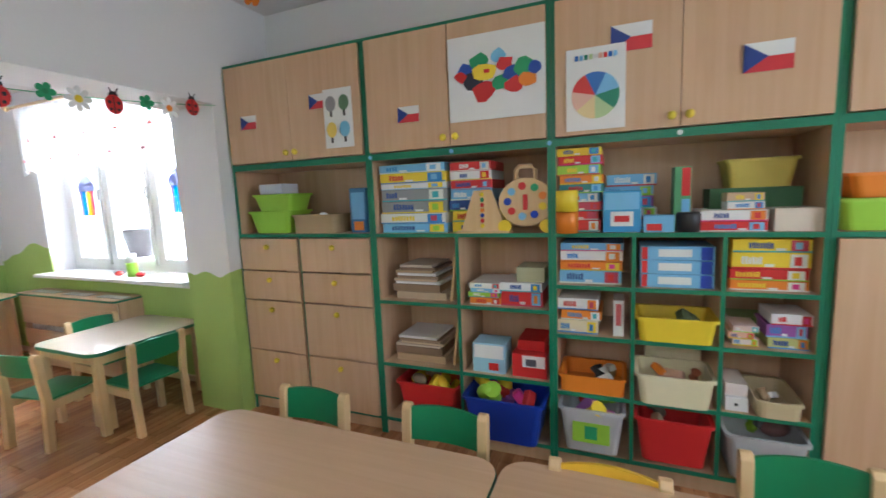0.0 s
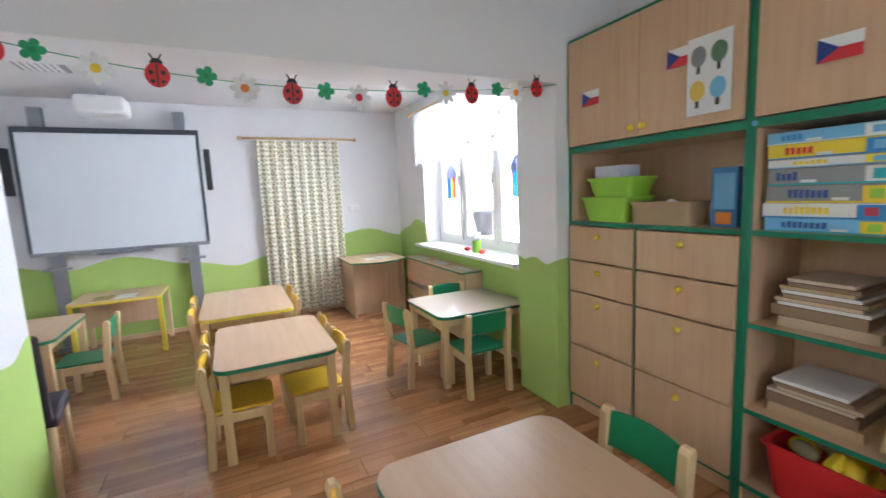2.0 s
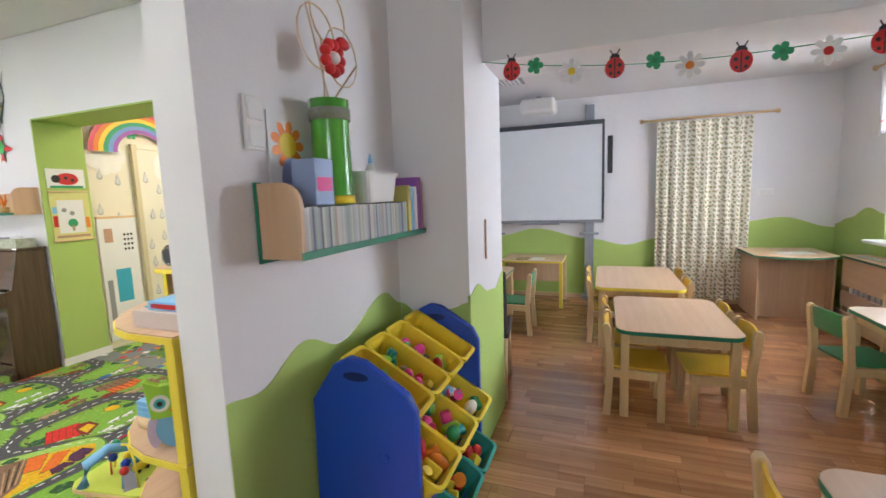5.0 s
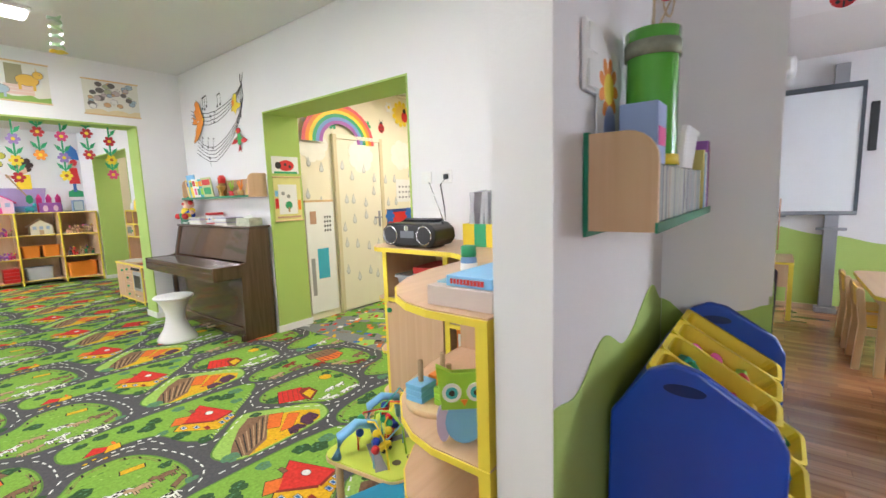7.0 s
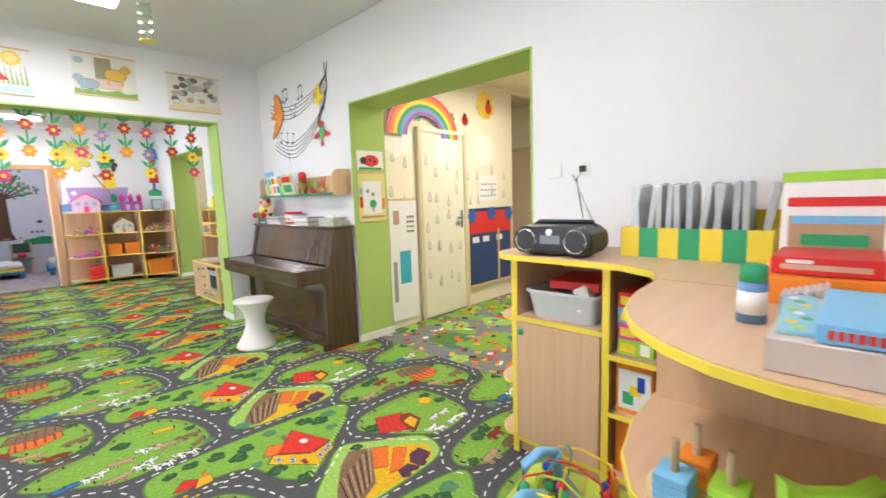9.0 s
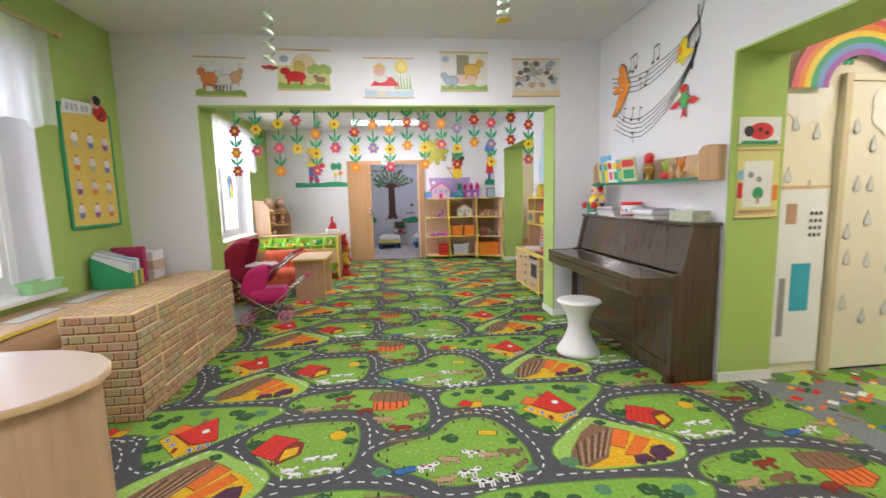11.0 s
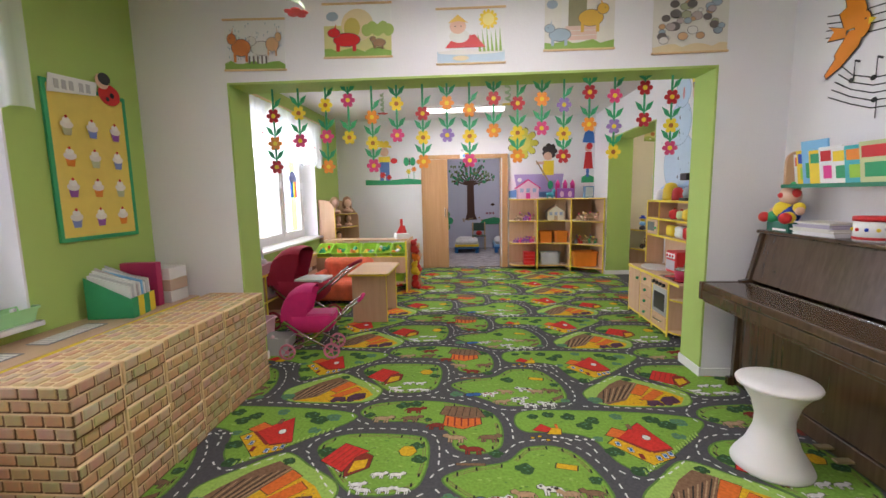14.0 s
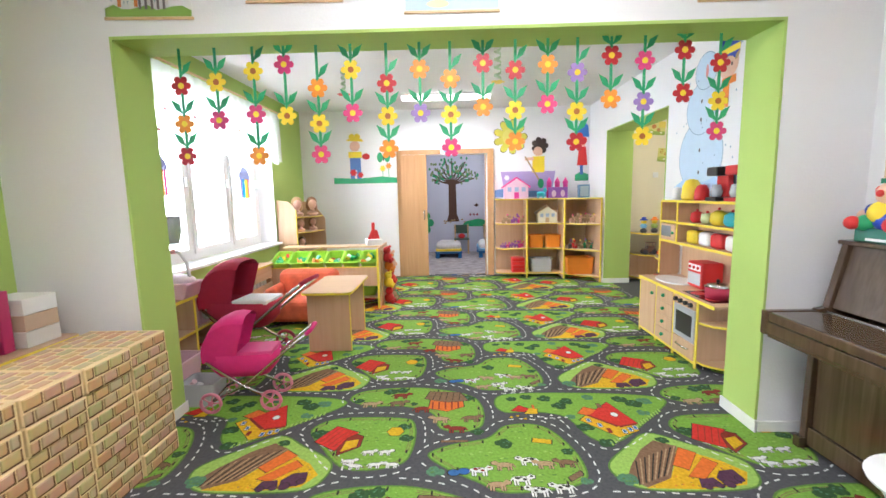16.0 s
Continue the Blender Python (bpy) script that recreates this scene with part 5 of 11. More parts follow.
def cd_shelf():
    t = thing("wall_shelf", "beech wall shelf with green edge full of discs", "shelf", face(1.10, PY, 1.25, "S"))
    L, D = 0.94, 0.165
    part("bottom_board", box(0.018, L, -D + 0.004, 0, 0, 0.018), BEECH_H, t)
    part("front_edge", box(0, L, -D - 0.002, -D + 0.004, -0.002, 0.022), EDGE_G, t)
    part("back_edge", box(0, L, -0.008, 0, -0.015, 0.0), EDGE_G, t)
    pts = [(-D, 0.0), (0, 0.0), (0, 0.23)] + [(-D + 0.07 - 0.07 * math.sin(radians(a)), 0.16 + 0.07 * math.cos(radians(a))) for a in range(0, 91, 15)]
    part("end_panel", prism(pts, 0.002, 0.018, 0), BEECH, t)
    part("end_panel_edge", prism([(0.003, 0.0), (0, 0.0), (0, 0.234), (-0.012, 0.234), (-0.012, 0.0)], -0.001, 0.02, 0), EDGE_G, t)
    r2 = random.Random(4)
    z = 0.0185
    x, k = 0.025, 0
    while x < 0.745:
        w = r2.uniform(0.009, 0.014)
        g = r2.choice([(0.5, 0.52, 0.55), (0.35, 0.37, 0.4), (0.6, 0.58, 0.52), (0.25, 0.3, 0.3), (0.45, 0.35, 0.3), (0.4, 0.45, 0.4), (0.15, 0.16, 0.2)])
        solid("music_disc", box(-w / 2 + 0.0005, w / 2 - 0.0005, -D + 0.012, -D + 0.14, 0, 0.135 + r2.uniform(-0.003, 0.003)), col(*g, 0.25), "slim disc case in a row on the shelf", "disc case", group="disc cases").matrix_world = face(1.10 + x + w / 2, PY, 1.25 + z, "S")
        x += w
    for k, (w, h, m) in enumerate(((0.03, 0.21, col(0.5, 0.42, 0.1)), (0.025, 0.2, LBLUE), (0.03, 0.205, PAPER), (0.045, 0.25, PURPLE), (0.025, 0.23, col(0.6, 0.3, 0.3)))):
        solid("book", box(0, w - 0.001, -0.16, -0.02, 0, h, 0.002, 1), m, "upright children's book at the shelf's end", "book", group="books on the disc shelf").matrix_world = face(1.10 + 0.76 + 0.035 * k, PY, 1.25 + z, "S")
    zt = 1.25 + z + 0.14
    v = thing("painted_jar", "tall jar covered in shiny green paper", "jar", pose(1.40, 1.045, zt))
    part("jar", lathe([(0.07, 0), (0.068, 0.04), (0.066, 0.3), (0.07, 0.36), (0.06, 0.36), (0.058, 0.1)], 24), mat("shiny_green_foil", (0.10, 0.42, 0.05), 0.15, var=0.3, scale=8, coat=0.6), v)
    part("band", lathe([(0.072, 0.29), (0.072, 0.33)], 24), mat("grey_cord", (0.25, 0.27, 0.2), 0.9, var=0.3, scale=60), v)
    part("base_band", lathe([(0.074, 0.002), (0.072, 0.03)], 24), YELLOW, v)
    for k in range(3):
        pts = [(0.02 * math.sin(2.4 * k), 0.0, 0.34)]
        for j in range(17):
            a = 2 * math.pi * j / 16
            pts.append((0.10 * math.cos(a + k * 2.1) + (0.07, -0.07, 0.0)[k], -0.02, 0.52 + (0.0, 0.03, 0.12)[k] + 0.10 * math.sin(a + k * 2.1)))
        part("raffia_loop", tube(pts, 0.003, 5), col(0.65, 0.5, 0.3), v)
    for k in range(9):
        part("bloom_petal", blob((0.045 * math.cos(k * 0.7), -0.03, 0.50 + 0.045 * math.sin(k * 0.7)), 0.02, seg=8), RED, v)
    part("bloom_heart", blob((0, -0.035, 0.5), 0.022, seg=8), PAPER, v)
    part("bow", blob((0.05, -0.04, 0.56), 0.03, 1.3, 0.6, 0.7, 8), RED, v)
    sheet("child_drawing", "child's drawing of an orange sun leaning on the wall", "picture", face(1.17, PY - 0.005, zt, "S"), 0.18, 0.3,
          [(ORANGE, petals(0.09, 0.2, 0.08, 9, 0.5)), (YELLOW, ell(0.09, 0.2, 0.04)), (col(0.3, 0.35, 0.6), ell(0.1, 0.09, 0.05, 0.07))], PAPER)
    game_box(1.22, 1.32, 0.99, 1.08, zt, zt + 0.15, col(0.3, 0.4, 0.65), [(PINK, 0.1, 0.9, 0.3, 0.6)], "small blue and pink carton", "S")
    tub("white_basket", "white plastic basket on the discs", 1.66, 1.045, zt, 0.26, 0.14, 0.12, WHITE_PL, (), 0.85, group="")
    b = thing("glue_bottle", "white bottle with a pointed cap", "bottle", pose(1.68, 1.05, zt + 0.01))
    part("body", lathe([(0.022, 0), (0.022, 0.13), (0.01, 0.15)], 14), WHITE_PL, b)
    part("cap", lathe([(0.01, 0.151), (0.004, 0.19)], 12), LBLUE, b)
    s = thing("wall_switch", "white light switch on the partition", "switch", face(1.08, PY, 1.58, "S"))
    part("plate", box(0, 0.08, -0.012, 0, 0, 0.16, 0.004), WHITE_PL, s)
    part("rocker", box(0.01, 0.07, -0.018, -0.012, 0.09, 0.15, 0.002), PAPER, s)
    part("rocker", box(0.01, 0.07, -0.018, -0.012, 0.01, 0.07, 0.002), PAPER, s)


cd_shelf()


def toy_rack():
    t = thing("toy_rack", "blue plastic rack with tilted yellow bins of toys", "toy rack", pose(0, 0, 0))
    blue = mat("blue_rack_plastic", (0.01, 0.07, 0.50), 0.35, var=0.06, coat=0.2)

    def side(x):
        prof = [(0.70, 0.0), (0.70, 0.72), (0.73, 0.78), (0.89, 0.88), (0.95, 0.89), (1.01, 0.86), (1.105, 0.72), (1.115, 0.0)]
        bm = prism(prof, x, x + 0.035, 0, bevel=0.008)
        p = part("side_panel", bm, blue, t)
        part("handle_slot", prism(ell(0.92, 0.825, 0.05, 0.016), x - 0.001, x + 0.036, 0), col(0.0, 0.02, 0.15), p)
        part("screw", blob((x, 0.82, 0.55), 0.012, seg=8), blue, p)
        part("screw", blob((x, 0.98, 0.28), 0.012, seg=8), blue, p)
    side(1.27)
    side(2.02)
    rg = random.Random(8)
    sets = [[YELLOW, ORANGE, RED, YELLOW], [LIME, PINK, TEAL, LEAFG, PINK], [RED, ORANGE, ORANGE, RED], [LEAFG, KHAKI, RED, YELLOW], [PAPER, LBLUE, PAPER], [RED, BLUE, BLACK_PL]]
    for r, (y, z, n, m) in enumerate(((0.94, 0.70, 4, YELLOW), (0.84, 0.44, 3, YELLOW), (0.82, 0.2, 3, col(0.02, 0.3, 0.25)))):
        part("rail", box(1.305, 2.02, y - 0.15, y - 0.13, z - 0.09, z - 0.06, 0.004), blue, t)
        part("rail", box(1.305, 2.02, y + 0.12, y + 0.14, z + 0.03, z + 0.06, 0.004), blue, t)
        w = 0.71 / n
        for k in range(n):
            b = tub("toy_bin", "%s plastic bin of small toys in the rack" % ("yellow" if m is YELLOW else "green"), 1.307 + w * (k + 0.5), y, z - 0.06, w - 0.008, (0.34, 0.29, 0.29)[r], 0.15, m, [] if (r, k) == (0, 3) else rg.choice(sets) + rg.choice(sets), 0.8, 0.015, "rack bins", 20 + 5 * r + k, 0.25)
            b.matrix_world = pose(1.307 + w * (k + 0.5), y, z - 0.06, 30, 0, 0)


toy_rack()
h = solid("sliding_door_handle", box(-0.012, 0.012, -0.006, 0.0, -0.11, 0.11, 0.004), grain_mat("red_brown_wood", (0.3, 0.12, 0.05), (0.42, 0.2, 0.09), 0.4), "brown recessed pull on the wall end", "handle")
h.matrix_world = face(2.37, 0.746, 1.18, "S")
ceiling_flower = thing("hanging_flower", "orange paper flower under the ceiling", "decoration", face(2.0, -2.0, 2.72, "N"))
flat_on(ceiling_flower, [(ORANGE, petals(0, 0, 0.08, 5, 0.6)), (YELLOW, ell(0, 0, 0.025))], 0.003, "paper_piece")
part("string", tube([(0, 0, 0.08), (0, 0, CEIL_A - 2.72)], 0.0015, 5), PAPER, ceiling_flower)

# ---------- carpet room ----------


def piano():
    t = thing("upright_piano", "dark brown lacquered upright piano, lid closed", "piano", pose(0, 0, 0))
    y0, y1 = 4.76, 6.42
    for y in (y0, y1 - 0.04):
        part("end_panel", prism([(2.06, 0), (2.385, 0), (2.385, 1.09), (2.19, 1.09), (2.12, 0.77), (2.07, 0.76)], y, y + 0.04, 1, bevel=0.004), DARK_WOOD, t)
        part("arm", box(1.81, 2.07, y, y + 0.04, 0.63, 0.755, 0.006), DARK_WOOD, t)
        part("toe", box(2.03, 2.10, y, y + 0.04, 0, 0.06, 0.004), DARK_WOOD, t)
    bm = box(2.195, 2.215, y0 + 0.04, y1 - 0.04, 0, 0.33, 0.004)
    bmesh.ops.transform(bm, matrix=Matrix.Translation((2.14, 0, 0.765)) @ pose(0, 0, 0, 0, 13, 0) @ Matrix.Translation((-2.2, 0, 0)), verts=bm.verts[:])
    part("upper_panel", bm, DARK_WOOD, t)
    part("top_lid", box(2.18, 2.395, y0 - 0.015, y1 + 0.015, 1.09, 1.112, 0.006), DARK_WOOD, t)
    part("key_bed", box(1.82, 2.08, y0 + 0.04, y1 - 0.04, 0.62, 0.68, 0.005), DARK_WOOD, t)
    part("fallboard", box(1.815, 2.14, y0 + 0.041, y1 - 0.041, 0.70, 0.752, 0.01), DARK_WOOD, t)
    part("key_slip", box(1.812, 1.83, y0 + 0.041, y1 - 0.041, 0.64, 0.70, 0.004), DARK_WOOD, t)
    part("hinge", box(2.1, 2.106, y0 + 0.05, y1 - 0.05, 0.753, 0.757), CHROME, t)
    part("lower_panel", box(2.09, 2.11, y0 + 0.04, y1 - 0.04, 0.12, 0.62, 0.004), DARK_WOOD, t)
    part("plinth", box(2.07, 2.10, y0 + 0.04, y1 - 0.04, 0.02, 0.12, 0.004), DARK_WOOD, t)
    part("back", box(2.33, 2.38, y0 + 0.04, y1 - 0.04, 0.02, 1.088), DARK_WOOD, t)
    for dy in (-0.07, 0.05):
        part("pedal", box(1.99, 2.08, 5.5 + dy - 0.02, 5.5 + dy + 0.02, 0.045, 0.058, 0.004), col(0.25, 0.18, 0.08, 0.3), t)


piano()
st = thing("plastic_stool", "white hourglass plastic stool beside the piano", "stool", pose(1.72, 5.47, 0))
part("pedestal", lathe([(0.175, 0), (0.178, 0.012), (0.165, 0.04), (0.12, 0.11), (0.088, 0.2), (0.085, 0.26), (0.105, 0.34), (0.145, 0.405), (0.15, 0.42)], 40), WHITE_PL, st)
part("seat", lathe([(0.15, 0.421), (0.172, 0.425), (0.178, 0.438), (0.172, 0.448), (0.10, 0.452), (0.02, 0.453)], 40), WHITE_PL, st)


def piano_top():
    z = 1.1125
    r2 = random.Random(5)
    for cx, n in ((6.08, 7), (5.48, 7)):
        zz = z
        for k in range(n):
            w = r2.uniform(0.12, 0.17)
            solid("booklet", box(-0.09, 0.09, -w, w, 0, 0.011, 0.001, 1), r2.choice([PAPER, col(0.7, 0.68, 0.6), PAPER, col(0.45, 0.4, 0.5)]), "thin music booklet in a stack on the piano", "booklet", group="booklets on the piano").matrix_world = pose(2.29 + r2.uniform(-0.01, 0.01), cx - 0.1, zz, 0, 0, r2.uniform(-4, 4))
            zz += 0.0115
    game_box(2.21, 2.37, 6.18, 6.38, z, z + 0.065, col(0.01, 0.14, 0.09), [(PAPER, 0.3, 0.9, 0.1, 0.3)], "dark green card box on the piano", "W")
    t = thing("round_tin", "white and red round tin with stars", "tin", pose(2.30, 5.70, z))
    part("body", lathe([(0.085, 0), (0.085, 0.10), (0.07, 0.104)], 28), PAPER, t)
    part("red_band", lathe([(0.087, 0.008), (0.087, 0.022)], 28), RED, t)
    part("lid", lathe([(0.09, 0.104), (0.09, 0.128), (0.02, 0.13)], 28), RED, t)
    for k in range(12):
        part("star", blob((0.085 * math.cos(k * 0.52), 0.085 * math.sin(k * 0.52), 0.06), 0.01, seg=6), (RED, BLUE, YELLOW)[k % 3], t)
    t = thing("tissue_box", "patterned tissue box on the piano", "tissue box", pose(2.29, 4.95, z))
    part("carton", box(-0.07, 0.07, -0.13, 0.12, 0, 0.075, 0.003), mat("leaf_print_card", (0.45, 0.47, 0.36), 0.7, var=0.6, scale=28), t)
    bm = bmesh.new()
    ball(bm, (0, 0, 0.08), 0.045, 1.0, 1.2, 0.6, 10)
    part("tissue", bm, PAPER, t)
    bm = bmesh.new()
    for p, r, mi in (((0, 0, 0.055), 0.065, 0), ((-0.02, 0.02, 0.085), 0.058, 1), ((-0.05, 0.07, 0.035), 0.040, 4), ((-0.05, -0.07, 0.035), 0.040, 1), ((-0.09, 0.095, 0.035), 0.034, 2), ((-0.09, -0.10, 0.035), 0.036, 2), ((0, 0.085, 0.095), 0.034, 0), ((-0.01, 0.125, 0.07), 0.026, 3), ((0, -0.085, 0.10), 0.034, 1), ((-0.02, -0.12, 0.08), 0.026, 3), ((0, 0, 0.175), 0.062, 3), ((-0.06, 0, 0.178), 0.017, 2), ((0.0, 0.05, 0.19), 0.028, 2), ((0.0, -0.05, 0.19), 0.028, 2), ((0.01, 0, 0.225), 0.045, 4)):
        n0 = len(bm.faces)
        ball(bm, p, r, seg=12)
        bm.faces.ensure_lookup_table()
        for f in bm.faces[n0:]:
            f.material_index = mi
    solid("stuffed_doll", bm, [BLUE, YELLOW, RED, SKIN, LEAFG], "stuffed clown doll in blue and yellow", "doll").matrix_world = pose(2.27, 6.27, z + 0.066 - 0.01)


piano_top()


def piano_shelf():
    t = thing("wall_shelf", "beech wall shelf with green edge above the piano", "shelf", face(2.408, 6.27, 1.395, "W"))
    L, D = 1.50, 0.20
    part("bottom_board", box(0, L, -D + 0.004, 0, 0, 0.018), BEECH_H, t)
    part("front_edge", box(0, L, -D - 0.002, -D + 0.004, -0.002, 0.021), EDGE_G, t)
    pts = [(-D + 0.01, 0.018), (0, 0.018), (0, 0.23)] + [(-D + 0.08 - 0.07 * math.sin(radians(a)), 0.16 + 0.07 * math.cos(radians(a))) for a in range(0, 91, 15)]
    for x in (0.001, L - 0.019):
        part("end_panel", prism(pts, x, x + 0.018, 0), BEECH, t)
    part("back_board", box(L * 0.45, L - 0.02, -0.012, -0.002, 0.019, 0.19), BEECH, t)
    specs = [(6.19, 0.12, 0.19, PAPER), (6.15, 0.13, 0.21, YELLOW), (6.06, 0.2, 0.26, LBLUE), (6.02, 0.15, 0.2, YELLOW), (5.93, 0.16, 0.21, PAPER), (5.83, 0.17, 0.2, PAPER), (5.72, 0.2, 0.2, TEAL), (5.61, 0.22, 0.21, col(0.55, 0.6, 0.3))]
    for k, (y, w, h, m) in enumerate(specs):
        b = thing("picture_book", "children's picture book leaning on the shelf", "book", pose(2.29 - 0.008 * k, y, 1.4135, 0, -8, 0) @ pose(0, 0, 0, 0, 0, -90), "picture books")
        part("cover", box(-w / 2, w / 2, -0.012, 0, 0, h, 0.002, 1), m, b)
        part("printed_panel", box(-w / 2 + 0.015, w / 2 - 0.02, -0.0132, -0.0122, h * 0.62, h * 0.9), (RED, BLUE, LBLUE, LEAFG, RED, YELLOW, ORANGE, RED)[k], b)
        part("printed_panel", box(-w / 2 + 0.03, w / 2 - 0.03, -0.0132, -0.0122, h * 0.15, h * 0.5), (ORANGE, LIME, LEAFG, YELLOW, PINK, LEAFG, LIME, LEAFG)[k], b)
    t = thing("ladybird_jar", "dark jar with a red ladybird lid", "jar", pose(2.3, 5.46, 1.4135))
    part("jar", lathe([(0.04, 0), (0.045, 0.1), (0.035, 0.14)], 18), col(0.25, 0.16, 0.05, 0.2), t)
    part("lid_figure", lathe([(0.036, 0.141), (0.04, 0.2), (0.02, 0.225)], 16), RED, t)
    t = thing("brass_bowl", "small brass bowl on a foot", "bowl", pose(2.27, 5.42, 1.4135))
    part("bowl", lathe([(0.03, 0), (0.012, 0.02), (0.015, 0.05), (0.045, 0.09), (0.05, 0.11), (0.04, 0.11)], 18), mat("brass", (0.6, 0.42, 0.12), 0.3, metal=1.0), t)
    for k, (y, m) in enumerate(((5.2, RED), (5.1, col(0.4, 0.2, 0.08)), (5.02, col(0.45, 0.3, 0.1)))):
        t = thing("flower_pot", "tiny pot with dried flowers on the shelf", "flower pot", pose(2.27, y, 1.4135), "tiny pots")
        part("pot", lathe([(0.025, 0), (0.035, 0.05), (0.03, 0.05)], 12), m, t)
        for j in range(5):
            part("stem", tube([(0, 0, 0.045), (0.025 * math.cos(j * 1.3), 0.025 * math.sin(j * 1.3), 0.11 + 0.012 * j)], 0.006, 5), (LIME, KHAKI, ORANGE)[k], t)
    t = thing("jug", "small yellow jug hanging on the shelf end", "jug", pose(2.27, 4.86, 1.4135))
    part("body", lathe([(0.025, 0), (0.035, 0.04), (0.02, 0.09), (0.025, 0.11)], 14), col(0.6, 0.45, 0.15), t)


piano_shelf()


def music_mural():
    """Two black painted staves that gather into a knot, with notes and three painted birds."""
    t = thing("music_mural", "black painted music staves with three bright birds", "mural", face(2.408, 6.30, 2.0, "W"))
    ink, amber = col(0.02, 0.02, 0.02), col(0.80, 0.26, 0.01)
    items = []
    for k in range(4):
        o = 0.042 * k
        items.append((ink, bar_line([(0.02, 0.43 - o), (0.2, 0.38 - o), (0.45, 0.345 - o), (0.65, 0.35 - o * 0.95), (0.85, 0.385 - o * 0.8), (1.0, 0.42 - o * 0.55), (1.12, 0.47 - o * 0.3), (1.22, 0.53)], 0.007)))
    for k in range(5):
        o = 0.04 * k
        items.append((ink, bar_line([(0.16 - 0.02 * k, 0.10 - o), (0.24, 0.03 - o), (0.38, -0.02 - o), (0.54, -0.03 - o), (0.7, 0.01 - o * 0.9), (0.88, 0.08 - o * 0.75), (1.04, 0.17 - o * 0.5), (1.16, 0.29 - o * 0.3), (1.235, 0.42 - o * 0.1), (1.22, 0.53)], 0.007)))
    for k in range(3):
        items.append((ink, bar_line([(1.10 + 0.05 * k, 0.34), (1.16 + 0.03 * k, 0.44), (1.22, 0.53)], 0.005)))
    items.append((ink, bar_line([(1.225, 0.50), (1.20, 0.57), (1.205, 0.63)], 0.014)))
    items.append((ink, bar_line([(1.215, 0.50), (1.24, 0.57), (1.26, 0.63)], 0.011)))
    note_spots = [(0.33, 0.415, 1), (0.38, 0.40, 1), (0.43, 0.425, 1), (0.68, 0.39, 1), (0.75, 0.40, 1), (0.50, 0.31, -1), (0.58, 0.235, 1), (0.24, 0.0, 1), (0.38, -0.02, 1), (0.50, -0.04, 1), (0.40, -0.14, -1)]
    for x, y, way in note_spots:
        items.append((ink, ell(x, y, 0.019, 0.015, 10)))
        a, b = (y, y + 0.11) if way > 0 else (y - 0.10, y)
        items.append((ink, rect(x + 0.011, x + 0.018, a, b)))
        if y < 0.25:
            items.append((ink, bar_line([(x + 0.015, y + 0.105), (x + 0.05, y + 0.09)], 0.012)) if way > 0 else (ink, rect(x + 0.011, x + 0.016, a, b)))
    items.append((ink, bar_line([(0.343, 0.52), (0.445, 0.54)], 0.016)))
    items.append((ink, bar_line([(0.693, 0.50), (0.767, 0.515)], 0.014)))
    for k in range(3):
        items.append((ink, bar_line([(1.20 - 0.012 * k, 0.38 - 0.07 * k), (1.19 - 0.012 * k, 0.34 - 0.07 * k)], 0.018)))
    start = len(items)
    # orange bird: raised wing, lowered wing, tail, body
    for m, g in ((ink, 0.007), (amber, 0.0)):
        items += [(m, [(0.17 - g, 0.25), (0.12 - g, 0.36), (0.17 - g, 0.38), (0.15 - g, 0.44 + g), (0.20, 0.47 + g), (0.26, 0.43 + g), (0.30 + g, 0.33), (0.29 + g, 0.24 - g)]),
                  (m, [(0.20 - g, 0.24), (0.11 - g, 0.13), (0.12 - g, 0.11), (0.05 - g, 0.03), (0.06, 0.01 - g), (0.16, 0.05 - g), (0.27 + g, 0.14 - g), (0.30 + g, 0.22)]),
                  (m, [(0.18, 0.26), (0.05 - g, 0.31 + g), (0.09, 0.27), (0.05 - g, 0.23 - g), (0.18, 0.21 - g)]), (m, ell(0.285, 0.245, 0.05 + g, 0.07 + g))]
    items += [(YELLOW, [(0.32, 0.27), (0.37, 0.25), (0.32, 0.23)]), (ink, ell(0.30, 0.27, 0.006, n=8))]
    birds = [(start, len(items), 0.0, 0.045, 1.0)]
    start = len(items)
    # yellow bird
    lemon = col(0.80, 0.62, 0.02)
    for m, g in ((ink, 0.006), (lemon, 0.0)):
        items += [(m, [(0.98 - g, 0.56), (1.03, 0.62 + g), (1.07, 0.60 + g), (1.07 + g, 0.48), (1.16 + g, 0.44), (1.13, 0.39), (1.06, 0.38 - g), (1.03, 0.30 - g), (0.99, 0.36), (0.94 - g, 0.36), (0.96 - g, 0.44)])]
    items += [(amber, ell(0.985, 0.485, 0.03, 0.05)), (ink, ell(1.02, 0.55, 0.006, n=8))]
    birds.append((start, len(items), 0.04, 0.055, 0.65))
    start = len(items)
    # green and red bird
    for m, g in ((ink, 0.006),):
        items += [(m, ell(1.03, 0.0, 0.045 + g, 0.10 + g)), (m, ell(1.02, 0.12, 0.05 + g, 0.04 + g))]
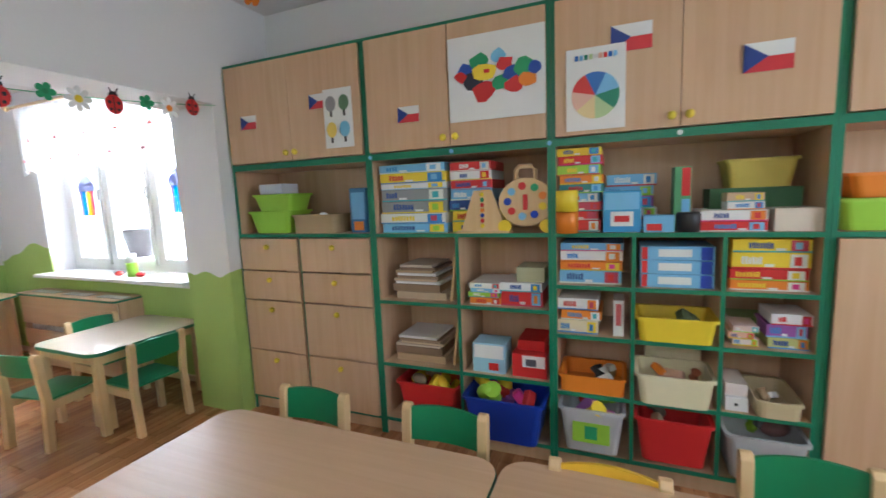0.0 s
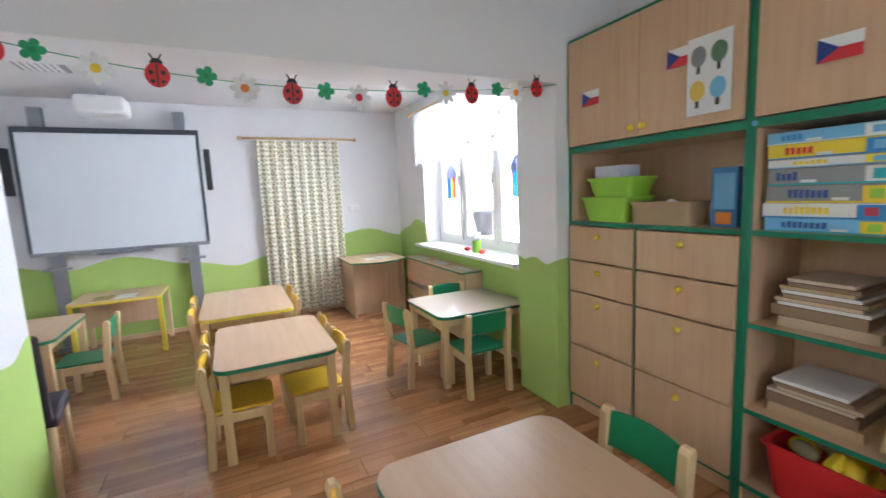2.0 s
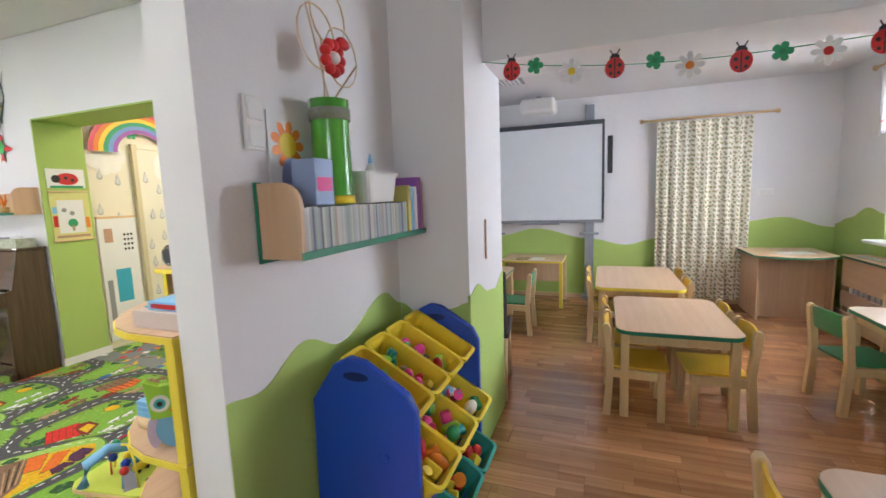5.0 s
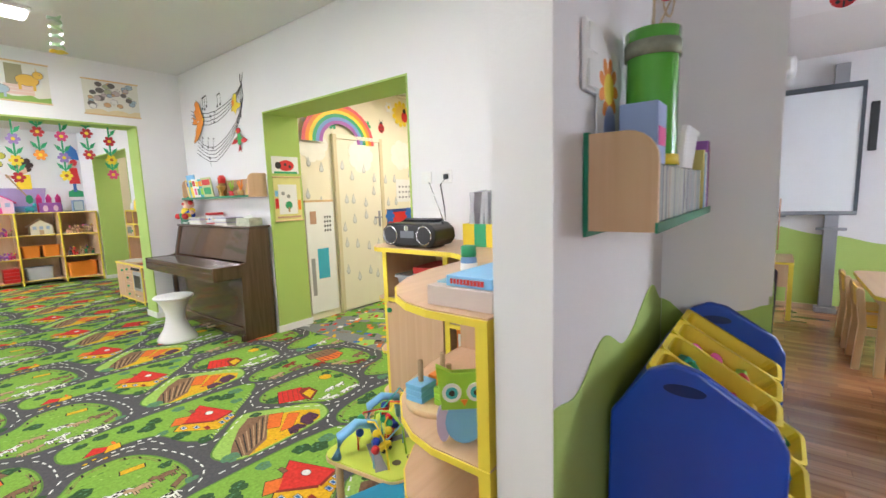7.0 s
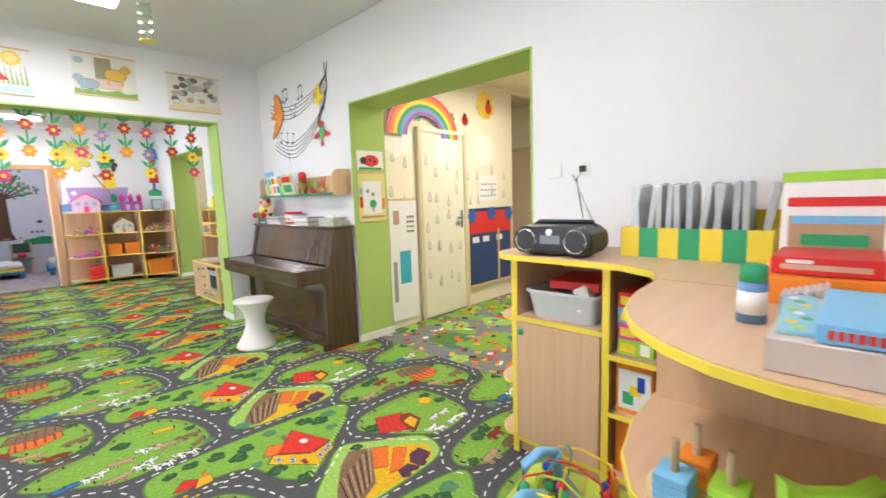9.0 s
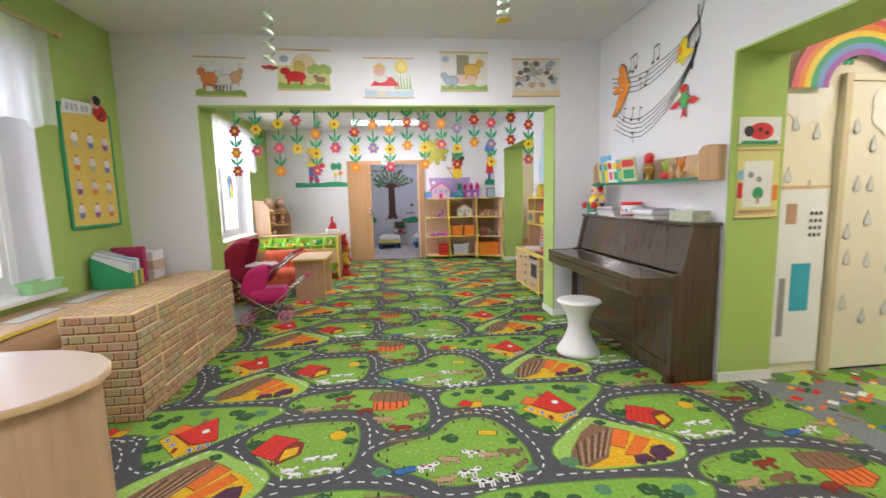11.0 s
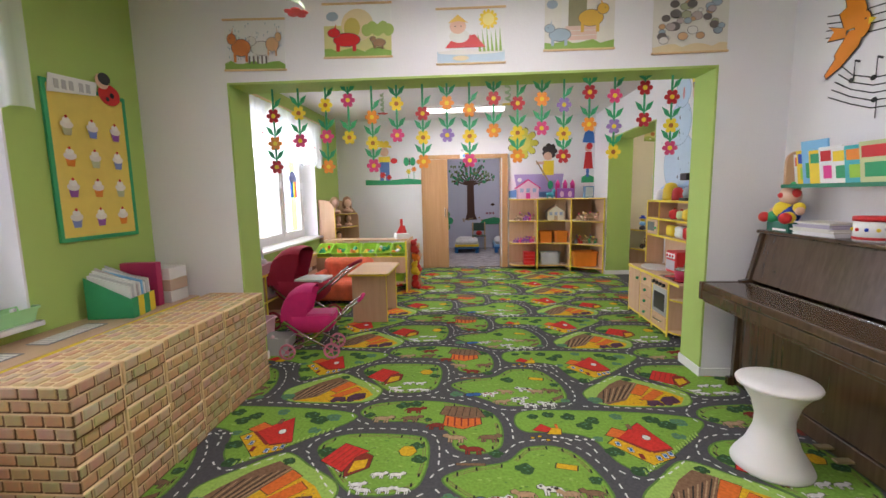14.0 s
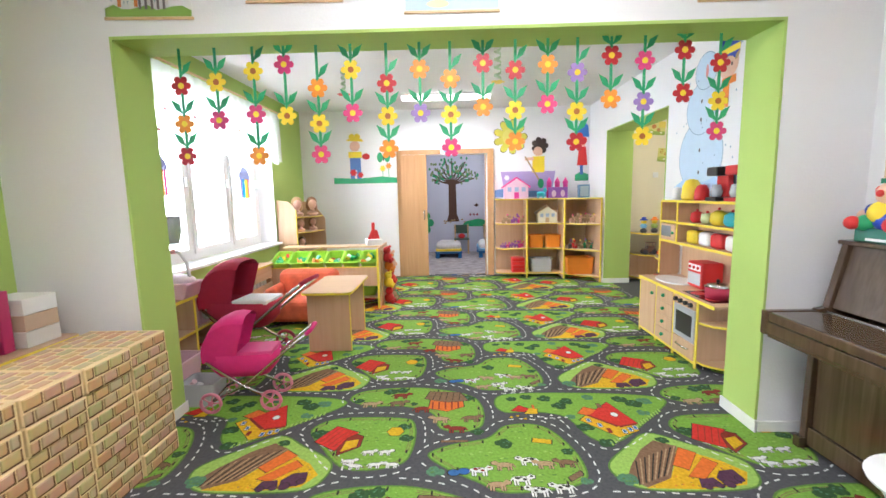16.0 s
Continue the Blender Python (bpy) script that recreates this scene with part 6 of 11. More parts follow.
    items += [(RED, [(1.0, 0.05), (0.90, 0.0), (0.84, -0.06), (0.93, -0.07), (1.0, -0.03)]), (RED, [(1.06, 0.05), (1.15, 0.0), (1.22, -0.04), (1.14, -0.07), (1.06, -0.04)]), (LEAFG, [(0.98, 0.03), (0.92, 0.0), (0.98, -0.01)]), (LEAFG, [(1.07, 0.03), (1.13, 0.0), (1.07, -0.01)]),
              (col(0.05, 0.45, 0.1), ell(1.03, 0.0, 0.04, 0.10)), (RED, ell(1.02, 0.12, 0.05, 0.04)), (RED, [(1.02, -0.09), (0.99, -0.20), (1.03, -0.17), (1.07, -0.20), (1.05, -0.09)]), (YELLOW, [(0.98, 0.13), (0.94, 0.11), (0.98, 0.10)]), (ink, ell(1.0, 0.13, 0.006, n=8))]
    birds.append((start, len(items), 0.07, 0.0, 0.68))
    for a, b, du, dv, k in birds:
        items[a:b] = [(m, [(1.04 + (u - 1.04) * (k if k == 1 else 0.9) + du, v * k + dv) for u, v in pts]) for m, pts in items[a:b]]
    flat_on(t, items, 0.0005)


music_mural()


def animal_posters():
    """Five hanging picture sheets over the wide opening; their figures are plain shapes."""
    sand, grass, brown, rust = col(0.72, 0.60, 0.36), col(0.25, 0.42, 0.08), col(0.30, 0.18, 0.09), col(0.65, 0.22, 0.06)
    fawn, pale, mist, dusk = col(0.62, 0.38, 0.20), col(0.72, 0.71, 0.66), col(0.35, 0.45, 0.52), col(0.16, 0.14, 0.13)
    rg = random.Random(21)

    def creature(x, y, w, h, m, way=1):
        return [(dusk, ell(x, y, w * 0.52 + 0.004, h * 0.34 + 0.004)), (m, ell(x, y, w * 0.52, h * 0.34)), (dusk, ell(x + way * w * 0.5, y + h * 0.36, w * 0.24 + 0.003, h * 0.22 + 0.003)), (m, ell(x + way * w * 0.5, y + h * 0.36, w * 0.24, h * 0.22)),
                (m, [(x + way * w * 0.42, y + h * 0.5), (x + way * w * 0.40, y + h * 0.82), (x + way * w * 0.5, y + h * 0.55)][::way]), (m, rect(x - w * 0.42, x - w * 0.28, y - h * 0.6, y)), (m, rect(x + w * 0.22, x + w * 0.36, y - h * 0.6, y)), (dusk, ell(x + way * w * 0.58, y + h * 0.40, 0.004, n=6))]
    places = ((-1.577, 2.335, -1.124, 2.672, 1.2), (-0.83, 2.395, -0.342, 2.745, 0.8), (-0.015, 2.32, 0.461, 2.677, 0.3), (0.737, 2.385, 1.212, 2.74, 0.3), (1.473, 2.335, 1.97, 2.68, -0.3))
    for k, (x0, z0, x1, z1, tilt) in enumerate(places):
        w, h = x1 - x0, z1 - z0
        turf = [(w * j / 10, h * (0.12 + 0.035 * math.sin(j * 1.7 + k) + 0.02 * (j % 2))) for j in range(11)]
        items = []
        if k == 0:
            items += [(mist, [(u, v), (u + 0.004, v - 0.018), (u + 0.009, v)]) for u, v in ((rg.uniform(0.02, w - 0.03), rg.uniform(h * 0.2, h * 0.95)) for _ in range(46))]
            items += [(grass, [(0, 0)] + turf + [(w, 0)])] + creature(w * 0.62, h * 0.42, w * 0.34, h * 0.42, pale, -1) + creature(w * 0.28, h * 0.44, w * 0.30, h * 0.5, rust, -1) + creature(w * 0.80, h * 0.5, w * 0.2, h * 0.4, fawn)
            items += [(dusk, rect(w * (0.4 + 0.07 * j), w * (0.43 + 0.07 * j), h * 0.1, h * 0.26)) for j in range(5)]
        elif k == 1:
            items += [(col(0.62, 0.60, 0.25), rect(0, w, h * 0.1, h * 0.6)), (mist, ell(w * 0.13, h * 0.78, w * 0.09, h * 0.09)), (sand, ell(w * 0.5, h * 0.6, w * 0.24, h * 0.32)), (col(0.55, 0.45, 0.1), ell(w * 0.42, h * 0.55, w * 0.12, h * 0.2))]
            items += [(col(0.35, 0.48, 0.12), ell(w * (0.64 + 0.08 * j), h * (0.5 + 0.05 * (j % 2)), w * 0.08, h * 0.12)) for j in range(5)]
            items += [(grass, [(0, 0)] + turf + [(w, 0)])] + creature(w * 0.34, h * 0.32, w * 0.38, h * 0.38, RED, -1) + creature(w * 0.82, h * 0.25, w * 0.18, h * 0.2, brown, -1)
        elif k == 2:
            items += [(YELLOW, petals(w * 0.76, h * 0.80, w * 0.14, 12, 0.7)), (col(0.85, 0.75, 0.25), ell(w * 0.76, h * 0.80, w * 0.085)), (col(0.45, 0.58, 0.66), rect(0, w, 0, h * 0.22)), (pale, ell(w * 0.5, h * 0.2, w * 0.5, h * 0.05))]
            items += [(grass, [(w * (0.62 + 0.06 * j), h * 0.2), (w * (0.60 + 0.065 * j), h * (0.58 + 0.05 * (j % 3))), (w * (0.66 + 0.06 * j), h * 0.2)]) for j in range(6)]
            items += [(RED, [(w * 0.12, h * 0.28), (w * 0.72, h * 0.28), (w * 0.56, h * 0.52), (w * 0.26, h * 0.50)]), (pale, ell(w * 0.33, h * 0.5, w * 0.15, h * 0.13)), (SKIN, ell(w * 0.31, h * 0.68, w * 0.12, h * 0.14)), (col(0.75, 0.5, 0.1), [(w * 0.16, h * 0.74), (w * 0.31, h * 0.90), (w * 0.46, h * 0.74), (w * 0.31, h * 0.78)]), (dusk, ell(w * 0.27, h * 0.68, 0.005, n=6)), (dusk, ell(w * 0.36, h * 0.68, 0.005, n=6)), (sand, ell(w * 0.35, h * 0.08, w * 0.12, h * 0.05))]
        elif k == 3:
            items += [(col(0.3, 0.28, 0.16), rect(w * 0.34, w * 0.60, h * 0.42, h * 0.95)), (pale, rect(w * 0.24, w * 0.34, h * 0.40, h * 0.97)), (pale, rect(w * 0.78, w * 0.88, h * 0.40, h * 0.97)), (col(0.7, 0.5, 0.42), rect(w * 0.3, w * 0.75, h * 0.16, h * 0.42))]
            items += [(pale, rect(w * 0.3, w * 0.75, h * (0.24 + 0.09 * j), h * (0.25 + 0.09 * j))) for j in range(2)]
            items += [(grass, [(0, 0)] + turf + [(w, 0)])] + creature(w * 0.66, h * 0.56, w * 0.34, h * 0.44, col(0.68, 0.42, 0.06)) + creature(w * 0.22, h * 0.26, w * 0.3, h * 0.34, mist, -1) + [(mist, ell(w * 0.1, h * 0.82, w * 0.08, h * 0.08))]
        else:
            items += [(sand, [(0, 0)] + turf + [(w, 0)])]
            for j in range(34):
                u, v = rg.uniform(0.08, 0.92) * w, rg.uniform(0.2, 0.92) * h
                r = rg.uniform(0.014, 0.04)
                m = rg.choice((pale, col(0.42, 0.44, 0.28), fawn, mist, col(0.5, 0.42, 0.4), dusk))
                items += [(dusk, ell(u, v, r + 0.003, r * 0.75 + 0.003, 10)), (m, ell(u, v, r, r * 0.75, 10))]
        sheet("picture_scroll", "hanging paper picture of storybook animals with wooden slats", "picture", face(x0, 6.548, z0, "S") @ pose(0, 0, 0, 0, tilt, 0), w, h, items, None if k in (0, 2) else (col(0.72, 0.70, 0.62) if k != 1 else PAPER), group="picture scrolls", slats=True)


animal_posters()


def flower_strand(x, rows):
    t = thing("flower_strand", "green paper stem with coloured paper flowers hanging", "decoration", face(x, 6.70, 0, "S"), "flower strands")
    zb = rows[-1][0]
    part("stem", box(-0.008, 0.008, -0.001, 0.001, zb, 2.222), LEAFG, t)
    for k, (z, m) in enumerate(rows):
        f = part("flower", prism(petals(0, z, 0.056, 6, 0.62, 6), -0.006, -0.004, 1), m, t)
        part("flower_heart", prism(ell(0, z, 0.017, n=10), -0.008, -0.0062, 1), YELLOW if m is not YELLOW else col(0.4, 0.12, 0.03), f)
        zl = z + 0.09
        for s in (-1, 1):
            if k == 0 and s < 0 and len(rows) > 2:
                continue
            part("leaf", prism([(0.004 * s, zl - 0.035), (s * 0.045, zl - 0.01), (s * 0.068, zl + 0.045), (s * 0.022, zl + 0.02)][::s], -0.004, -0.002, 1), LEAFG, t)


FP = {"r": col(0.45, 0.02, 0.03), "y": YELLOW, "k": col(0.65, 0.06, 0.2), "o": col(0.78, 0.27, 0.03), "p": col(0.32, 0.2, 0.5)}
STRANDS = "330 r155 o222 r280;393 y150 k217;460 y133 k208 o282;515 k123 y212;572 o165 y227 k282;632 y135 k210;694 r160 y217 o275;752 o137 p213;805 o155 y217 k275;862 r130 o205;918 r143 y212 o267;974 o135 k203;1025 p150 y217 r270;1083 r123 o197;1140 k133 p203 y263;1207 r117 r190;1268 r140 y205 k257"
for row in STRANDS.split(";"):
    head, *fl = row.split()
    flower_strand(-1.31 + (int(head) - 330) * 0.003196, [(2.13 - (int(f[1:]) - 120) * 0.00312, FP[f[0]]) for f in fl])


def spiral(x, y, z0, z1, m_end, r=0.045):
    t = thing("paper_spiral", "hanging green paper spiral with a flower below", "decoration", pose(x, y, 0), "paper spirals")
    bm = bmesh.new()
    prev = None
    n = 60
    for i in range(n + 1):
        a = 2 * math.pi * 4 * i / n
        z = z1 + (z0 - z1) * i / n
        cur = [bm.verts.new((r * math.cos(a), r * math.sin(a), z)), bm.verts.new((r * math.cos(a), r * math.sin(a), z + 0.022))]
        if prev:
            bm.faces.new((prev[0], cur[0], cur[1], prev[1]))
        prev = cur
    part("ribbon", bm, mat("shiny_green_ribbon", (0.45, 0.6, 0.4), 0.25) if "shiny_green_ribbon" not in bpy.data.materials else bpy.data.materials["shiny_green_ribbon"], t)
    part("flower", prism(petals(0, 0, 0.06, 5, 0.6), z0 - 0.012, z0 - 0.008, 2), m_end, t)
    part("string", tube([(0, 0, z1), (0, 0, CEIL_C if y < 6.5 else CEIL_D)], 0.0015, 5), PAPER, t)


spiral(-0.66, 5.6, 2.33, 2.74, RED)
spiral(1.05, 5.3, 2.58, 2.84, YELLOW)
spiral(-0.75, 8.2, 2.3, 2.5, RED, 0.02)
spiral(0.6, 7.9, 2.3, 2.55, YELLOW, 0.03)


def ceiling_lamp(x, y, z, ry=0):
    t = thing("ceiling_lamp", "long white fluorescent ceiling lamp, lit", "lamp", pose(x, y, z, 0, 0, ry), "ceiling lamps")
    part("housing", box(-0.63, 0.63, -0.09, 0.09, -0.03, 0, 0.008), WHITE_PL, t)
    part("diffuser", box(-0.61, 0.61, -0.075, 0.075, -0.075, -0.03, 0.02), LAMP_ON, t)


ceiling_lamp(0.3, 5.42, CEIL_C)
ceiling_lamp(0.3, 2.6, CEIL_C)
ceiling_lamp(0.15, 10.35, CEIL_D)

# ---------- west side: radiator cover, brick boxes, poster ----------
rc = radiator_cover("beech slatted radiator cover with yellow edge below the window", pose(-2.276, 4.27, 0, 0, 0, 90), 2.25, 0.36, 0.645, EDGE_Y)


def round_counter():
    t = thing("counter_cabinet", "beech cabinet with a rounded top and yellow edge", "cabinet", pose(0, 0, 0))

    def outline(g):
        pts = [(-2.27 - g, 3.32 - g), (-1.3, 3.32 - g)]
        for i in range(13):
            a = radians(-90 + 180 * i / 12)
            pts.append((-1.3 + (0.48 + g) * math.cos(a), 3.66 + (0.34 + g) * math.sin(a)))
        return pts + [(-2.27 - g, 4.0 + g)]
    # the window's reflection is put into the top's pale pinkish colour
    part("top_board", prism(outline(0), 0.73, 0.752, 2), mat("sheen_paled_laminate", (0.66, 0.52, 0.44), 0.22, var=0.04, scale=4, coat=0.3), t)
    part("edge_band", prism(outline(0.003), 0.727, 0.748, 2), BIRCH, t)
    part("body", prism(outline(-0.03), 0.0, 0.727, 2), BEECH, t)


round_counter()

BRICK_PRINT = mat("brick_print_card", (0.76, 0.58, 0.31), 0.6, var=0.12, scale=5)
BRICK_FACE = bpy.data.materials.new("printed_brick")
BRICK_FACE.use_nodes = True


def brick_material():
    nt = BRICK_FACE.node_tree
    b = nt.nodes["Principled BSDF"]
    b.inputs["Roughness"].default_value = 0.6
    oi = nt.nodes.new("ShaderNodeObjectInfo")
    ramp = nt.nodes.new("ShaderNodeValToRGB")
    cols_ = ((0.70, 0.40, 0.19), (0.66, 0.42, 0.30), (0.55, 0.52, 0.24), (0.72, 0.50, 0.22), (0.66, 0.36, 0.19), (0.60, 0.54, 0.34))
    el = ramp.color_ramp.elements
    el[0].color = (*cols_[0], 1)
    el[1].color = (*cols_[-1], 1)
    for i, c in enumerate(cols_[1:-1]):
        e = el.new((i + 1) / 5)
        e.color = (*c, 1)
    nt.links.new(oi.outputs["Random"], ramp.inputs[0])
    tc = nt.nodes.new("ShaderNodeTexCoord")
    no = nt.nodes.new("ShaderNodeTexNoise")
    no.inputs["Scale"].default_value = 24
    nt.links.new(tc.outputs["Object"], no.inputs["Vector"])
    mx = nt.nodes.new("ShaderNodeMix")
    mx.data_type, mx.blend_type = "RGBA", "MULTIPLY"
    mx.inputs[0].default_value = 0.35
    nt.links.new(ramp.outputs[0], mx.inputs[6])
    nt.links.new(no.outputs["Color"], mx.inputs[7])
    nt.links.new(mx.outputs[2], b.inputs["Base Color"])


brick_material()


def row_of(place, length, shifted, pitch):
    """One course of printed bricks; a shifted course starts with a half."""
    out, u = [], 0.0
    if shifted:
        out.append((True, place(0.0)))
        u = pitch / 2
    while u + pitch - 0.012 <= length + 0.004:
        out.append((False, place(u)))
        u += pitch
    if u + pitch / 2 - 0.012 <= length + 0.004:
        out.append((True, place(u)))
    return out


def brick_boxes():
    """Cartons printed as brick wall, piled six high."""
    x0, x1, y0, y1 = -1.78, -1.365, 4.83, 6.44
    bw, bh, gap = 0.072, 0.043, 0.0115
    bm = bmesh.new()
    add_box(bm, 0, bw, -0.005, 0.002, 0, bh)
    bmesh.ops.bevel(bm, geom=bm.edges[:], offset=0.004, segments=1, affect="EDGES", profile=0.5)
    add_box(bm, 0.003, bw + 0.0075, -0.0012, 0.002, -0.0075, bh - 0.003, 1)
    line = mat("brick_print_line", (0.16, 0.085, 0.035), 0.7)
    me = mesh_of("brick", bm, [BRICK_FACE, line])
    bm = bmesh.new()
    hw = (bw - gap) / 2
    add_box(bm, 0, hw, -0.005, 0.002, 0, bh)
    bmesh.ops.bevel(bm, geom=bm.edges[:], offset=0.004, segments=1, affect="EDGES", profile=0.5)
    add_box(bm, 0.003, hw + 0.0075, -0.0012, 0.002, -0.0075, bh - 0.003, 1)
    half = mesh_of("brick", bm, [BRICK_FACE, line])
    pitch = bw + gap
    nl, ny = 6, 6
    hl, ly = 0.114, (y1 - y0) / 6
    w = x1 - x0
    for k in range(nl):
        for j in range(ny):
            dx = 0.007 * ((k * 2 + j) % 3 - 1)
            t = thing("brick_print_box", "large carton printed with a brick pattern, stacked", "carton", pose(x0 + dx, y0 + ly * j, hl * k), "brick print cartons")
            part("carton", box(0, w, 0.002, ly - 0.002, 0.0005, hl - 0.0015, 0.005, 1), BRICK_PRINT, t)
            spots = []
            for r in range(2):
                z = 0.009 + r * 0.055
                spots += row_of(lambda u: pose(w, 0.006 + u, z, 0, 0, 90), ly - 0.01, (r + j) % 2, pitch)
                if j == 0:
                    spots += row_of(lambda u: pose(0.008 + u, 0.002, z), w - 0.012, r % 2, pitch)
            if k == nl - 1:
                for r in range(7):
                    spots += row_of(lambda u: pose(0.055 + r * 0.0565, 0.006 + u, hl - 0.003, 0, 0, 90) @ pose(0, 0, 0, -90, 0, 0), ly - 0.01, r % 2, pitch)
            for is_half, q in spots:
                b = new("brick", half if is_half else me)
                b.parent = t
                b.matrix_local = q


brick_boxes()


def cake_poster():
    w, h = 0.56, 0.92
    rg = random.Random(2)
    items = []
    for r in range(4):
        for c in range(3):
            x, y = 0.1 + 0.18 * c, 0.08 + 0.19 * r
            items += [((col(0.2, 0.25, 0.55), PURPLE, ORANGE, col(0.5, 0.5, 0.3))[(r + c) % 4], [(x - 0.035, y + 0.03), (x - 0.025, y - 0.02), (x + 0.025, y - 0.02), (x + 0.035, y + 0.03)]), (col(0.8, 0.72, 0.68), ell(x, y + 0.045, 0.045, 0.025)), (col(0.85, 0.8, 0.75), ell(x, y + 0.07, 0.028, 0.02)), (RED, ell(x, y + 0.092, 0.01, n=8))]
    t = sheet("birthday_poster", "yellow poster of twelve cupcakes in a green frame", "poster", face(-2.274, 5.80 , 1.17, "E"), w, h, items, col(0.80, 0.60, 0.12, 0.6), 0.012)
    for b in ((-0.025, w + 0.025, -0.025, 0.0), (-0.025, w + 0.025, h, h + 0.025)):
        part("frame", box(b[0], b[1], -0.016, 0, b[2], b[3]), LEAFG, t)
    part("frame", box(-0.025, 0, -0.016, 0, 0, h), LEAFG, t)
    part("frame", box(w, w + 0.025, -0.016, 0, 0, h), LEAFG, t)
    part("banner", prism([(0.0, h - 0.05), (0.34, h - 0.01), (0.36, h + 0.08), (0.02, h + 0.06)], -0.02, -0.018, 1), PAPER, t)
    for k, bx in enumerate((0.05, 0.1, 0.15, 0.22, 0.27)):
        part("letter_bar", prism(rect(bx, bx + 0.03, h - 0.02 + 0.004 * k, h + 0.035 + 0.004 * k), -0.022, -0.0205, 1), col(0.5, 0.5, 0.52), t)
    flat_on(t, [(RED, ell(0.45, h + 0.02, 0.09, 0.07)), (SKIN, ell(0.40, h + 0.1, 0.055, 0.05)), (BLACK_PL, ell(0.42, h + 0.12, 0.05, 0.04)), (BLACK_PL, ell(0.47, h + 0.02, 0.018)), (BLACK_PL, ell(0.43, h - 0.01, 0.015))], 0.02, "paper_piece")


cake_poster()


def folder_pile():
    t = thing("magazine_file", "green and yellow magazine file full of papers", "magazine file", pose(-2.1, 5.98, 0.6465, 0, 0, 8))
    part("side", prism([(-0.14, 0), (0.14, 0), (0.14, 0.12), (-0.14, 0.27)], -0.12, -0.115, 1), LEAFG, t)
    part("side", prism([(-0.14, 0), (0.14, 0), (0.14, 0.12), (-0.14, 0.27)], 0.115, 0.12, 1), LEAFG, t)
    for k in range(4):
        part("front", box(0.136, 0.141, -0.12 + 0.06 * k, -0.06 + 0.06 * k, 0, 0.13), (LEAFG, YELLOW)[k % 2], t)
    part("bottom", box(-0.14, 0.136, -0.115, 0.115, 0, 0.004), LEAFG, t)
    for k in range(9):
        y = -0.1 + 0.024 * k
        part("magazine", prism([(-0.13, 0.005), (0.125, 0.005), (0.12, 0.2 + 0.01 * (k % 3)), (-0.13, 0.28 + 0.012 * (k % 4))], y, y + 0.015, 1), (PAPER, col(0.6, 0.6, 0.62), PAPER, col(0.5, 0.45, 0.45), PAPER, LBLUE)[k % 6], t)
    solid("ring_binder", box(0, 0.25, -0.03, 0.03, 0, 0.31, 0.004), col(0.45, 0.03, 0.12), "dark red ring binder standing upright", "binder").matrix_world = pose(-2.25, 6.19, 0.6465, 0, 0, 5)
    for k in range(3):
        game_box(-2.2, -1.97, 6.27, 6.46, 0.6465 + 0.085 * k, 0.6465 + 0.085 * k + 0.083, (col(0.68, 0.66, 0.62), col(0.55, 0.4, 0.28), PAPER)[k], [(col(0.3, 0.2, 0.15), 0.1, 0.7, 0.25, 0.6)] if k == 0 else (), "grey-white carton in a pile by the wall", "W")
    tub("sill_tray", "light green plastic planter tray on the sill", -2.28, 5.42, 0.7355, 0.12, 0.3, 0.08, col(0.35, 0.65, 0.3), [PAPER], 0.85, group="")


folder_pile()

# ---------- east side: yellow edged cabinets ----------


